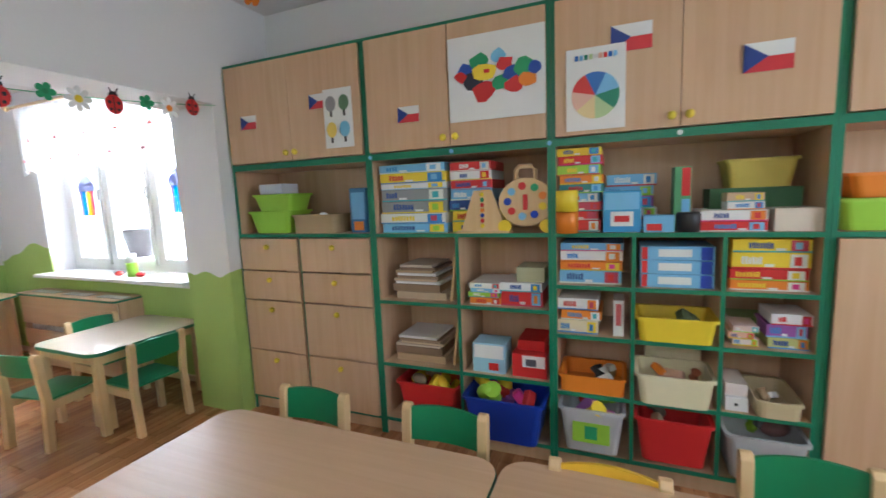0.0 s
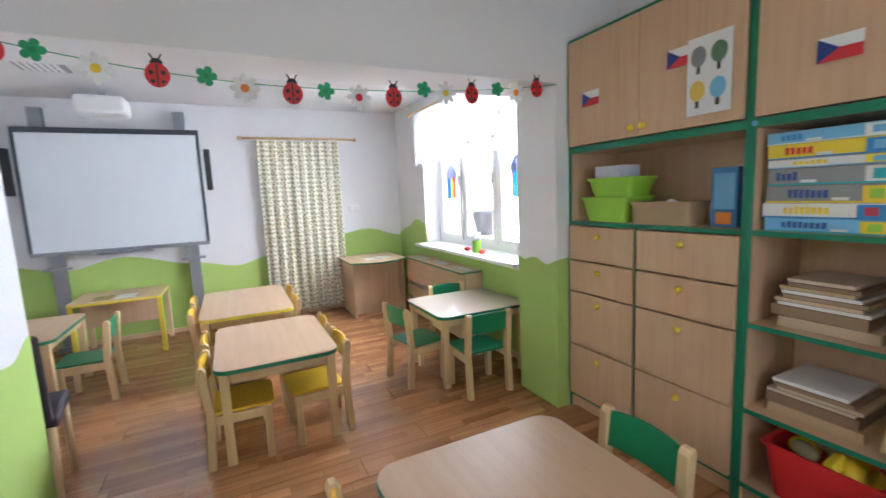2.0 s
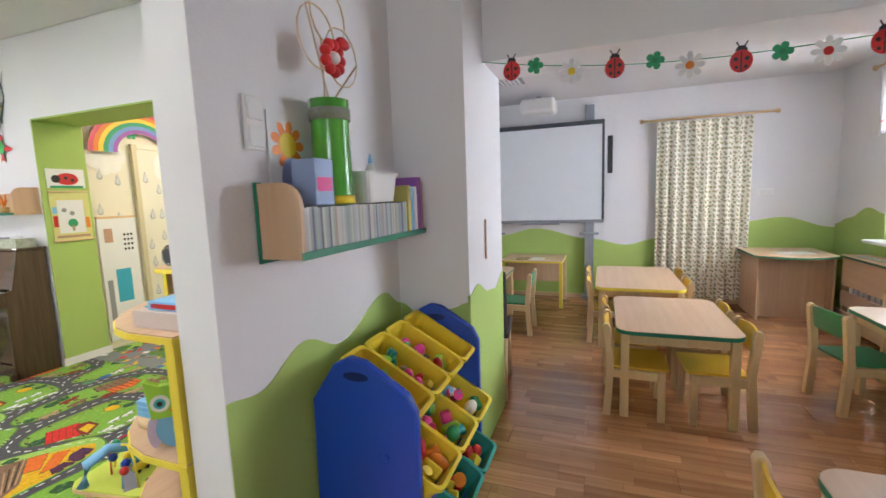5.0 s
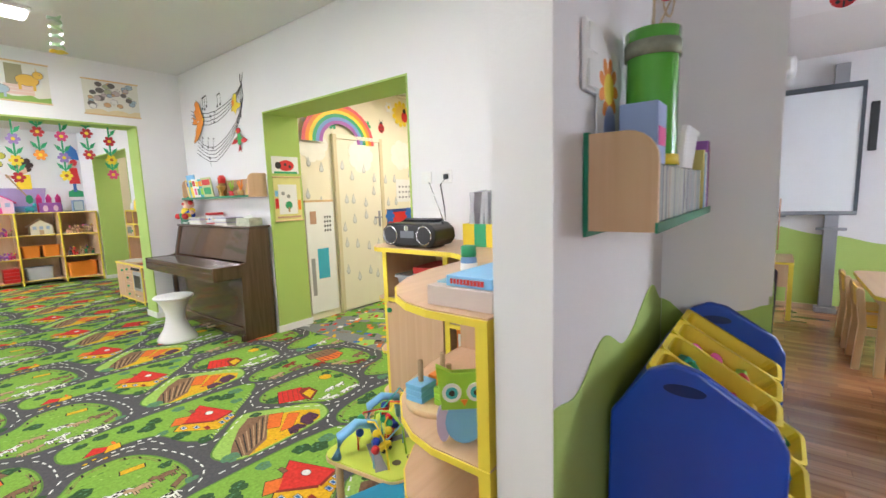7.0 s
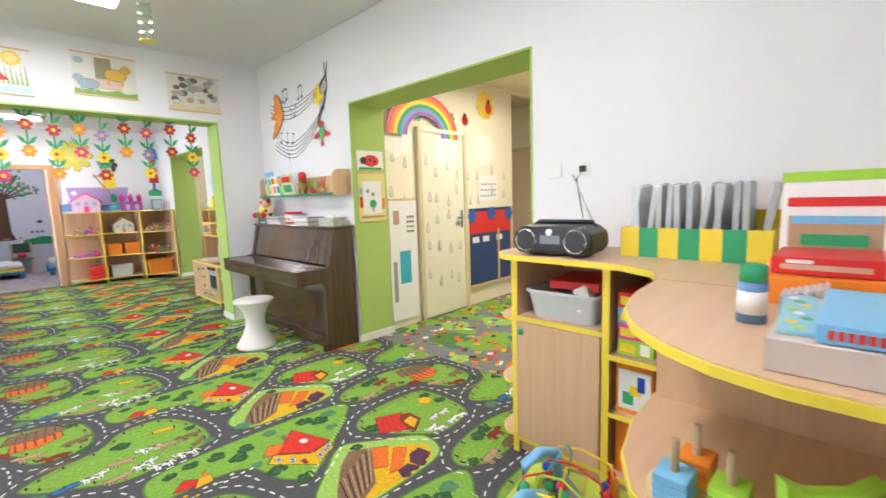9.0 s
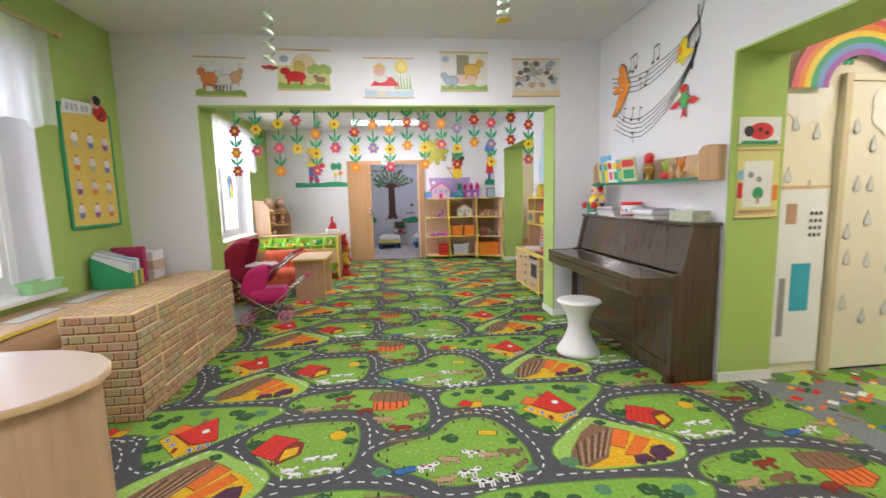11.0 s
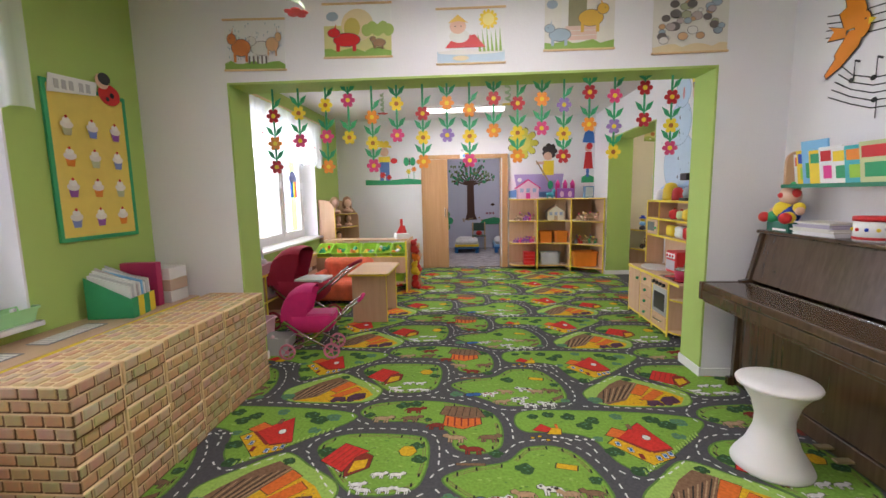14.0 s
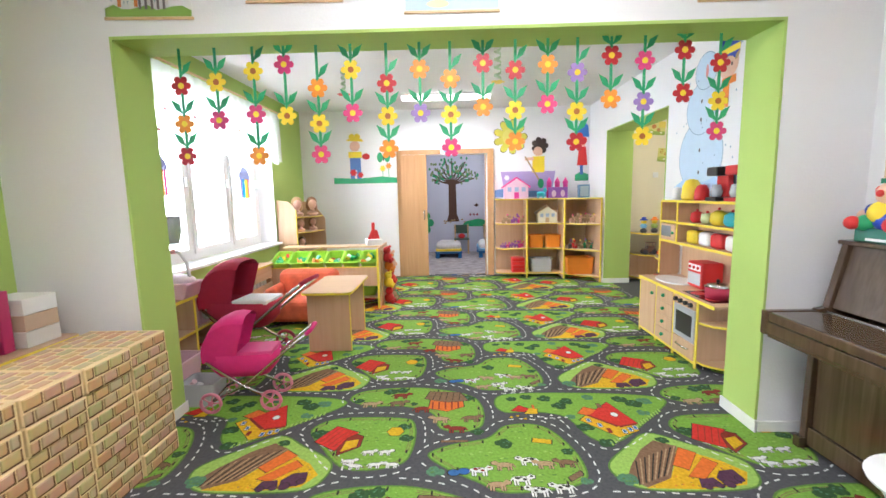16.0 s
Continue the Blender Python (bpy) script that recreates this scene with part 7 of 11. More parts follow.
def yellow_cabinets():
    t = thing("low_cabinet", "beech cabinet with yellow edges, one door and open shelves", "cabinet", pose(0, 0, 0))
    xf, xb, y0, y1, h = 1.90, 2.40, 1.95, 2.66, 1.05
    top = [(xb - 0.005, 1.29), (1.63, 1.29), (1.63, 1.88), (1.78, 1.95), (1.86, 2.10), (1.87, 2.60)] + [(2.02 - 0.16 * math.cos(radians(a)), 2.62 + 0.16 * math.sin(radians(a))) for a in range(15, 91, 15)] + [(xb - 0.005, 2.78)]
    part("top_board", prism(top, h - 0.003, h, 2), BEECH_H, t)
    grown = [(x - (0.004 if x < 2.39 else 0), y) for x, y in top]
    part("edge_band", prism(grown, h - 0.028, h - 0.003, 2), EDGE_Y, t)
    for y in (2.64, 2.17):
        part("upright", box(xf + 0.004, xb - 0.01, y - 0.01, y + 0.01, 0.07, h - 0.028), BEECH, t)
        part("front_edge", box(xf - 0.004, xf + 0.004, y - 0.016, y + 0.016, 0.0, h - 0.028), EDGE_Y, t)
    part("upright", box(xf + 0.004, xb - 0.01, 1.94, 1.96, 0.07, h - 0.028), BEECH, t)
    part("back_panel", box(xb - 0.012, xb - 0.005, 1.96, 2.63, 0.07, h - 0.03), BEECH, t)
    for z, a, b in ((0.07, 2.18, 2.63), (0.715, 2.18, 2.63), (0.07, 1.96, 2.16), (0.36, 1.96, 2.16), (0.62, 1.96, 2.16)):
        part("shelf", box(xf + 0.004, xb - 0.012, a, b, z, z + 0.018), BEECH_H, t)
        part("front_edge", box(xf - 0.004, xf + 0.004, a, b, z - 0.002, z + 0.02), EDGE_Y, t)
    d = part("door", box(xf - 0.016, xf - 0.001, 2.19, 2.624, 0.095, 0.71, 0.002, 1), BEECH, t)
    part("knob", blob((xf - 0.03, 2.59, 0.665), 0.016, seg=10), LEAFG, d, "round green knob")
    part("plinth", box(xf + 0.03, xf + 0.05, 1.96, 2.63, 0, 0.07), BEECH, t)
    for z in (0.07, 0.36, 0.70):
        pts = [(xb - 0.01, 2.652), (xf + 0.02, 2.652)] + [(2.05 - 0.15 * math.cos(radians(a)), 2.652 + 0.13 * math.sin(radians(a))) for a in range(15, 91, 15)] + [(xb - 0.01, 2.782)]
        part("end_shelf", prism(pts, z, z + 0.018, 2), BEECH_H, t)
        part("end_shelf_edge", prism([(x - 0.003 if x < 2.3 else x, y + 0.003 if y > 2.66 else y) for x, y in pts], z + 0.002, z + 0.016, 2), EDGE_Y, t)
    tub("clear_box", "clear plastic box with papers and red card", 2.13, 2.41, 0.7335, 0.4, 0.36, 0.14, CLEAR, [PAPER, RED, KHAKI], 0.88, group="", seed=31)
    solid("red_folder", box(-0.15, 0.15, -0.12, 0.12, 0, 0.04, 0.003), RED, "red card folder on the clear box", "folder").matrix_world = pose(2.15, 2.39, 0.88, 0, 0, 6)
    z = 0.6385
    for k, m in enumerate((LIME, PINK, LBLUE, RED)):
        game_box(1.95, 2.2, 1.99, 2.14, z, z + 0.068, m, [(YELLOW, 0.08, 0.5, 0.2, 0.75), (PAPER, 0.65, 0.9, 0.15, 0.85)], "game carton on the open shelf", "W")
        z += 0.069
    game_box(1.94, 2.1, 1.985, 2.14, 0.3785, 0.60, ORANGE, [(PAPER, 0.08, 0.95, 0.1, 0.9), (LEAFG, 0.2, 0.5, 0.2, 0.45), (YELLOW, 0.4, 0.7, 0.4, 0.6), (BLUE, 0.6, 0.8, 0.5, 0.8)], "orange carton with a park picture", "W")
    game_box(1.95, 2.2, 1.98, 2.145, 0.0885, 0.33, ORANGE, (), "plain orange storage box", "W")
    # unit with rounded end shelves along the partition
    t = thing("end_shelf_unit", "beech unit with rounded end shelves and yellow edges", "shelf unit", pose(0, 0, 0))

    def rounded(g):
        pts = [(0.915, 1.29), (0.918, 1.48), (0.945, 1.58), (1.0, 1.67), (1.09, 1.76), (1.22, 1.83), (1.4, 1.87)]
        return [(1.625, 1.29)] + [(x - g, y + (g if y > 1.3 else 0)) for x, y in pts] + [(1.625, 1.88 + g)]
    for z in (0.08, 0.36, 0.63, 1.025):
        part("shelf", prism(rounded(0), z + 0.02, z + 0.025, 2), BEECH_H, t)
        part("edge_band", prism(rounded(0.004), z, z + 0.02, 2), EDGE_Y, t)
    part("back_panel", box(1.605, 1.622, 1.30, 1.87, 0, 1.024), BEECH, t)
    part("corner_post", box(0.915, 0.95, 1.292, 1.327, 0, 1.024), EDGE_Y, t)
    part("side_panel", box(0.952, 1.6, 1.288, 1.30, 0, 1.024), BEECH, t)


yellow_cabinets()


def radio():
    t = thing("cd_radio", "black portable radio with handle and aerial", "radio", pose(2.0, 2.44, 1.0505, 0, 0, -88))
    body = [(-0.2 + 0.0, 0.05), (-0.17, 0.012), (0.17, 0.012), (0.2, 0.05), (0.195, 0.11), (0.15, 0.145), (-0.15, 0.145), (-0.195, 0.11)]
    part("body", prism(body, -0.11, 0.1, 1, bevel=0.015), BLACK_PL, t)
    for x in (-0.125, 0.125):
        part("loudspeaker", prism(ell(x, 0.075, 0.05), -0.116, -0.11, 1), mat("speaker_grille", (0.06, 0.06, 0.065), 0.5, metal=0.5, var=0.3, scale=120), t)
        part("speaker_ring", tube([(x + 0.052 * math.cos(k * math.pi / 8), -0.115, 0.075 + 0.052 * math.sin(k * math.pi / 8)) for k in range(17)], 0.004, 6), CHROME, t)
    part("display", box(-0.05, 0.05, -0.1125, -0.11, 0.06, 0.1), col(0.2, 0.22, 0.24, 0.2), t)
    part("dial", prism(ell(0, 0.115, 0.016), -0.118, -0.11, 1), CHROME, t)
    part("handle", tube([(-0.16, 0.02, 0.13), (-0.14, 0.05, 0.155), (0.14, 0.05, 0.155), (0.16, 0.02, 0.13)], 0.01), BLACK_PL, t)
    part("aerial", tube([(0.13, 0.08, 0.14), (0.02, 0.09, 0.38)], 0.003, 6), CHROME, t)
    for k in range(2):
        part("foot", box(-0.14 + 0.24 * k, -0.1 + 0.24 * k, -0.06, 0.06, 0.0005, 0.014), BLACK_PL, t)
    for y, z in ((2.74, 1.43), (2.56, 1.43)):
        s = thing("wall_socket", "white wall socket above the cabinet", "socket", face(2.408, y, z, "W"), "wall sockets")
        part("plate", box(0, 0.085, -0.012, 0, 0, 0.085, 0.004), WHITE_PL, s)
        part("outlet", prism(ell(0.042, 0.042, 0.026), -0.014, -0.012, 1), PAPER, s)
    solid("radio_cable", tube([(2.385, 2.515, 1.47), (2.34, 2.53, 1.42), (2.34, 2.5, 1.25), (2.3, 2.46, 1.12), (2.15, 2.45, 1.10)], 0.004, 6), BLACK_PL, "black power cable of the radio", "cable")
    solid("power_plug", box(2.375, 2.394, 2.5, 2.535, 1.455, 1.49, 0.005), BLACK_PL, "black plug in the socket", "plug")


radio()


def counter_things():
    t = thing("folder_rack", "green and yellow striped card rack of plastic folders", "folder rack", pose(2.2, 1.91, 1.0505, 0, 0, -91))
    n = 7
    w = 0.56
    for k in range(n):
        part("front_stripe", box(-w / 2 + w * k / n, -w / 2 + w * (k + 1) / n, -0.102, -0.098, 0.0, 0.13), (YELLOW, LEAFG)[k % 2], t)
    part("tray", boxes((-w / 2, w / 2, -0.098, 0.1, 0, 0.004), (-w / 2, w / 2, 0.096, 0.1, 0.004, 0.2), (-w / 2, -w / 2 + 0.004, -0.098, 0.096, 0.004, 0.13), (w / 2 - 0.004, w / 2, -0.098, 0.096, 0.004, 0.13)), YELLOW, t)
    plastic = mat("grey_clear_folder", (0.62, 0.63, 0.66), 0.2, var=0.3, scale=9, alpha=0.7)
    rg = random.Random(6)
    for k in range(13):
        x = -w / 2 + 0.03 + k * 0.04
        bm = prism([(-0.09, 0.005), (0.09, 0.005), (0.085, 0.30), (0.05, 0.32 + rg.uniform(-0.02, 0.01)), (-0.085, 0.31)], -0.012, 0.012, 0, bevel=0.004)
        bmesh.ops.transform(bm, matrix=pose(x, 0, 0, 0, rg.uniform(-4, 9), rg.uniform(-6, 6)), verts=bm.verts[:])
        part("folder", bm, plastic, t)
    z = 1.0505
    game_box(0.955, 1.31, 1.30, 1.51, z, z + 0.055, col(0.60, 0.50, 0.45), (), "grey-brown game carton on the rounded top", "W")
    game_box(0.965, 1.27, 1.305, 1.45, z + 0.056, z + 0.086, LBLUE, [(RED, 0.10 + 0.075 * k, 0.15 + 0.075 * k, 0.25, 0.72) for k in range(10)], "light blue game carton with red lettering", "W")
    bd = thing("game_board", "printed blue and green game board on a carton", "game board", pose(1.14, 1.482, z + 0.056, 0, 0, 4))
    part("board", box(-0.15, 0.15, -0.028, 0.028, 0, 0.005), col(0.25, 0.5, 0.6), bd)
    for k in range(8):
        part("printed_patch", prism(ell(-0.12 + 0.034 * k, 0.012 * math.sin(k * 2.1), 0.013, 0.009, 9), 0.005, 0.0056, 2), (LIME, YELLOW, LEAFG, PAPER)[k % 4], bd)
    fan = thing("game_cards", "fanned silver game cards", "cards", pose(1.36, 1.50, z))
    for k in range(7):
        part("card", box(-0.05, 0.05, -0.05 + 0.012 * k, -0.042 + 0.012 * k, 0, 0.075 - 0.004 * k, 0.001, 1), col(0.55, 0.57, 0.6, 0.3), fan)
    game_box(1.46, 1.74, 1.34, 1.60, z, z + 0.07, ORANGE, (), "flat orange game carton", "W")
    game_box(1.50, 1.73, 1.36, 1.57, z + 0.071, z + 0.115, RED, [(col(0.6, 0.4, 0.3), 0.1, 0.9, 0.3, 0.6), (PAPER, 0.15, 0.4, 0.65, 0.85)], "flat red game carton", "W")
    game_box(1.10, 1.27, 1.30, 1.34, z + 0.087, z + 0.36, ORANGE, [(YELLOW, 0.1, 0.9, 0.93, 0.97)] + [(PAPER, 0.14, 0.55 + 0.05 * (k * 7 % 6), 0.22 + 0.045 * k, 0.235 + 0.045 * k) for k in range(14)], "tall orange game carton by the wall", "W")
    game_box(1.80, 2.02, 1.32, 1.35, z, z + 0.38, LIME, (), "green upright book by the wall", "W")
    bk = game_box(1.755, 1.785, 1.34, 1.58, z, z + 0.33, PAPER, [(KHAKI, 0.08, 0.92, 0.30, 0.62), (LEAFG, 0.2, 0.8, 0.36, 0.46), (RED, 0.06, 0.94, 0.70, 0.78), (LBLUE, 0.1, 0.9, 0.55, 0.62)], "white picture book standing upright", "W")
    part("lime_band", box(-0.0165, 0.0155, -0.121, 0.121, 0.302, 0.331), LIME, bk)
    b = thing("glue_bottle", "white glue bottle with green cap", "bottle", pose(1.25, 1.57, z))
    part("body", lathe([(0.028, 0), (0.028, 0.085), (0.02, 0.09)], 16), col(0.15, 0.3, 0.55), b)
    part("label_band", lathe([(0.0285, 0.02), (0.0285, 0.07)], 16), PAPER, b)
    part("cap", lathe([(0.026, 0.091), (0.026, 0.125), (0.02, 0.128)], 16), LEAFG, b)
    # toys on the rounded shelf
    z = 0.6555
    t = thing("stacking_toy", "wooden stacking toy with coloured pegs", "toy", pose(1.14, 1.62, z))
    part("base", lathe([(0.12, 0), (0.12, 0.014), (0.115, 0.018)], 24), BIRCH, t)
    for k, (x, y, m) in enumerate(((-0.045, 0.05, LBLUE), (0.05, 0.03, ORANGE), (-0.02, -0.05, LIME))):
        part("peg", tube([(x, y, 0.018), (x, y, 0.15)], 0.009), KHAKI, t)
        for j in range(3):
            part("block", box(x - 0.04, x + 0.04, y - 0.035, y + 0.035, 0.019 + 0.02 * j, 0.038 + 0.02 * j, 0.003), m, t)
    t = thing("wooden_owl", "green wooden owl toy with large eyes", "toy", pose(0.99, 1.42, z, 0, 0, -50) @ Matrix.Scale(0.85, 4))
    items = [(LIME, [(-0.075, 0.12), (0.075, 0.12), (0.085, 0.22), (0.09, 0.27), (0.04, 0.245), (-0.04, 0.245), (-0.09, 0.27), (-0.085, 0.22)])]
    part("body", prism(ell(0, 0.075, 0.065, 0.075), -0.014, 0.014, 1, bevel=0.003), LBLUE, t)
    part("head", prism(items[0][1], -0.016, 0.016, 1, bevel=0.003), LIME, t)
    for x in (-0.04, 0.04):
        part("wing", prism(ell(x * 1.75, 0.07, 0.022, 0.06), -0.013, 0.013, 1), col(0.55, 0.45, 0.65), t)
        e = part("eye", prism(ell(x, 0.18, 0.032), -0.02, -0.0165, 1), PAPER, t)
        part("iris", prism(ell(x, 0.18, 0.02), -0.0215, -0.0201, 1), TEAL, e)
        part("pupil", prism(ell(x, 0.18, 0.01), -0.023, -0.0216, 1), BLACK_PL, e)
    part("beak", prism([(-0.012, 0.155), (0.012, 0.155), (0, 0.135)], -0.022, -0.0165, 1), ORANGE, t)


counter_things()


def bead_table():
    t = thing("activity_table", "low lime green activity table with bead tracks", "activity table", pose(1.34, 2.06, -0.07, 0, 0, 8))
    part("tabletop", prism(round_rect(-0.25, 0.22, -0.2, 0.2, 0.06), 0.33, 0.35, 2), col(0.55, 0.65, 0.08), t)
    part("edge_band", prism(round_rect(-0.253, 0.223, -0.203, 0.203, 0.062), 0.325, 0.342, 2), BIRCH, t)
    for x in (-0.2, 0.17):
        for y in (-0.15, 0.15):
            part("leg", tube([(x, y, 0.0705), (x, y, 0.325)], 0.016), BIRCH, t)
    part("printed_road", prism(bar_line([(-0.22, -0.1), (-0.1, 0.05), (0.05, -0.05), (0.19, 0.1)], 0.05), 0.3505, 0.352, 2), col(0.25, 0.25, 0.27), t)
    for k, m in enumerate((LBLUE, RED, YELLOW, TEAL)):
        a0 = k * 1.3
        cx, cy = -0.12 + 0.07 * k, (-0.06, 0.08, -0.02, 0.06)[k]
        part("wire_track", tube([(cx - 0.1, cy, 0.35), (cx - 0.08, cy + 0.02, 0.45), (cx, cy + 0.05 * math.sin(a0), 0.42 + 0.04 * k), (cx + 0.08, cy - 0.02, 0.46), (cx + 0.1, cy, 0.35)], 0.004, 6), m, t)
        for j in range(3):
            part("bead", blob((cx - 0.085 + 0.02 * j, cy + 0.012 * j, 0.42 + 0.02 * j), 0.018, seg=8), (RED, BLUE, YELLOW, LEAFG)[(k + j) % 4], t)
    part("arch", tube([(-0.24, 0.12, 0.35), (-0.22, 0.11, 0.44), (-0.15, 0.08, 0.47), (-0.08, 0.05, 0.44), (-0.06, 0.04, 0.35)], 0.022, 8), LBLUE, t)
    part("arch", tube([(0.02, 0.17, 0.35), (0.03, 0.16, 0.45), (0.09, 0.13, 0.475), (0.16, 0.10, 0.45), (0.17, 0.09, 0.35)], 0.02, 8), LBLUE, t)
    for k in range(4):
        part("wire_track", tube([(-0.2 + 0.12 * k, -0.12, 0.35), (-0.19 + 0.12 * k, -0.10, 0.46), (-0.13 + 0.1 * k, 0.0, 0.485), (-0.1 + 0.1 * k, 0.1, 0.45), (-0.1 + 0.1 * k, 0.12, 0.35)], 0.0045, 6), (YELLOW, LIME, RED, YELLOW)[k], t)
        part("bead_post", lathe([(0.016, 0.35), (0.016, 0.375), (0.011, 0.377), (0.018, 0.395), (0.011, 0.41), (0.015, 0.425), (0.006, 0.44)], 10, at=(0.06 + 0.04 * k, -0.12 + 0.02 * (k % 2), 0)), (RED, BLUE, ORANGE, RED)[k], t)
    part("peg_hole", prism(ell(-0.15, -0.12, 0.018), 0.3505, 0.352, 2), col(0.12, 0.1, 0.05), t)
    part("peg_hole", prism(ell(-0.09, -0.15, 0.018), 0.3505, 0.352, 2), col(0.12, 0.1, 0.05), t)
    for k in range(3):
        c = thing("toy_car", "small wooden toy car on the activity table", "toy car", pose(1.24 + 0.08 * k, 2.02 + 0.05 * k, 0.2825, 0, 0, 30 * k), "toy cars")
        part("body", box(-0.03, 0.03, -0.015, 0.015, 0.008, 0.035, 0.006), (YELLOW, RED, BLUE)[k], c)
        for x in (-0.018, 0.018):
            part("wheel", prism(ell(x, 0.009, 0.0085, n=10), -0.018, 0.018, 1), BLACK_PL, c)
    t = thing("toy_chest", "red and teal toy box under the shelf", "toy box", pose(1.0, 1.98, 0, 0, 0, -20) @ pose(0.1, -0.16, 0))
    part("body", box(-0.16, 0.16, -0.12, 0.12, 0, 0.24, 0.006), PAPER, t)
    part("lid", box(-0.165, 0.165, -0.125, 0.125, 0.24, 0.262, 0.006), col(0.02, 0.25, 0.4), t)
    part("lid_edge", box(-0.17, 0.17, -0.13, 0.13, 0.225, 0.242, 0.004), RED, t)
    for k in range(5):
        part("printed_panel", box(-0.162, -0.16, -0.1 + 0.04 * k, -0.07 + 0.04 * k, 0.05, 0.2), (LEAFG, ORANGE, LBLUE, YELLOW, RED)[k], t)


bead_table()

# ---------- corridor ----------


def drop_pts(cx, cy, s=1.0):
    return [(cx + s * 0.028 * math.cos(radians(a)), cy + s * 0.032 * math.sin(radians(a))) for a in range(-220, 41, 26)] + [(cx, cy + s * 0.085)]


def corridor():
    pale, grey = col(0.62, 0.63, 0.60), col(0.36, 0.38, 0.38)
    t = tagged(new("door_1"), "cream door with pale rain drops, closed", "door", kind="structure")
    t.matrix_world = face(3.24, 4.797, 0, "S")
    part("door_leaf", box(0.05, 0.72, -0.035, -0.002, 0.02, 2.03, 0.004), mat("cream_door_paint", (0.76, 0.72, 0.58), 0.5, var=0.04), t)
    for b in ((0, 0.05), (0.72, 0.77)):
        part("door_frame", box(b[0], b[1], -0.05, -0.002, 0, 2.08, 0.004), mat("frame_paint", (0.62, 0.54, 0.34), 0.5), t)
    part("door_frame", box(0.05, 0.72, -0.05, -0.002, 2.03, 2.08, 0.004), CREAM, t)
    part("lock_plate", box(0.655, 0.69, -0.041, -0.035, 0.98, 1.18, 0.002), GREY_MET, t)
    part("door_handle", tube([(0.672, -0.04, 1.1), (0.672, -0.085, 1.1), (0.56, -0.085, 1.1)], 0.009), GREY_MET, t)
    rg = random.Random(14)
    t = thing("raindrop_stickers", "pale raindrop and cloud stickers on door and wall", "stickers", face(2.8, 4.797, 0, "S"))
    items = []
    for x, d in ((0.12, 0), (0.28, 0), (0.57, .04), (0.72, .04), (0.88, .04), (1.05, .04), (1.3, 0), (1.45, 0), (1.75, 0), (2.0, 0)):
        for z in (0.45, 0.75, 1.05, 1.35, 1.65):
            if x < 0.4 and z < 1.3 or x > 1.22 and z < 1.25:
                continue
            xx, zz = x + rg.uniform(-0.03, 0.03), z + rg.uniform(-0.1, 0.1)
            part("raindrop", prism(drop_pts(xx, zz), -0.004 - d, -0.0025 - d, 1), grey, t)
            part("raindrop_face", prism(drop_pts(xx, zz + 0.004, 0.8), -0.0046 - d, -0.0041 - d, 1), pale, t)
    for x, z, d in ((0.2, 1.95, 0.0), (0.85, 1.85, 0.039), (1.6, 1.9, 0.0)):
        part("cloud", prism(petals(x, z, 0.2, 7, 0.85), -0.004 - d, -0.0025 - d, 1), col(0.82, 0.80, 0.72), t)
    ra = thing("paper_rainbow", "large paper rainbow with ladybirds", "decoration", face(3.35, 4.75, 1.98, "S"))
    for k, m in enumerate((col(0.7, 0.1, 0.12), ORANGE, YELLOW, LEAFG, col(0.15, 0.3, 0.6), PURPLE)):
        r = 0.52 - 0.045 * k
        part("rainbow_band", prism([(r * math.cos(radians(a)), r * 0.85 * math.sin(radians(a))) for a in range(0, 181, 12)] + [((r - 0.045) * math.cos(radians(a)), (r - 0.045) * 0.85 * math.sin(radians(a))) for a in range(180, -1, -12)], -0.003, -0.001, 1), m, ra)
    for x, z in ((3.08, 2.2), (3.62, 2.2), (4.05, 2.22)):
        ladybird(face(x, 4.792, z, "S"), 0.85)
    for x, z, m in ((2.92, 2.24, PAPER), (3.28, 2.2, LEAFG), (3.8, 2.22, LEAFG), (4.2, 2.5, PAPER)):
        paper_flower(face(x, 4.792, z, "S"), 0.07, m, YELLOW, 6, 0.55)
    s = thing("paper_sun", "yellow paper sun with a red ladybird", "decoration", face(4.43, 4.79, 2.44, "S"))
    flat_on(s, [(YELLOW, petals(0, 0, 0.17, 11, 0.72)), (col(0.8, 0.55, 0.1), ell(0, 0, 0.11)), (RED, ell(0.06, -0.03, 0.06, 0.07)), (BLACK_PL, ell(0.06, 0.045, 0.03))], 0.003, "paper_piece")
    # white board beside the door
    b = thing("magnet_board", "white wall panel with blue sheet and small pictures", "board", face(2.84, 4.797, 0.08, "S"))
    part("panel", box(0, 0.37, -0.015, -0.001, 0, 1.24), PAPER, b)
    part("trim", box(-0.005, 0.375, -0.018, -0.001, 1.24, 1.262), BIRCH, b)
    flat_on(b, [(col(0.05, 0.4, 0.55), rect(0.12, 0.27, 0.38, 0.72)), (col(0.5, 0.3, 0.2), rect(0.05, 0.13, 1.0, 1.14)), (col(0.3, 0.3, 0.3), rect(0.03, 0.08, 0.2, 0.62))] + [(BLACK_PL, ell(0.24 + 0.035 * (k % 3), 0.92 + 0.05 * (k // 3), 0.012, 0.014, 8)) for k in range(12)], 0.016, "printed_shape")
    # pocket board
    p = thing("pocket_board", "red and blue fabric pocket board in wooden frame", "pocket board", face(4.02, 4.797, 0.22, "S"))
    w, h = 0.92, 0.97
    part("backing", box(0, w, -0.02, -0.001, 0, h), col(0.03, 0.06, 0.18, 0.9), p)
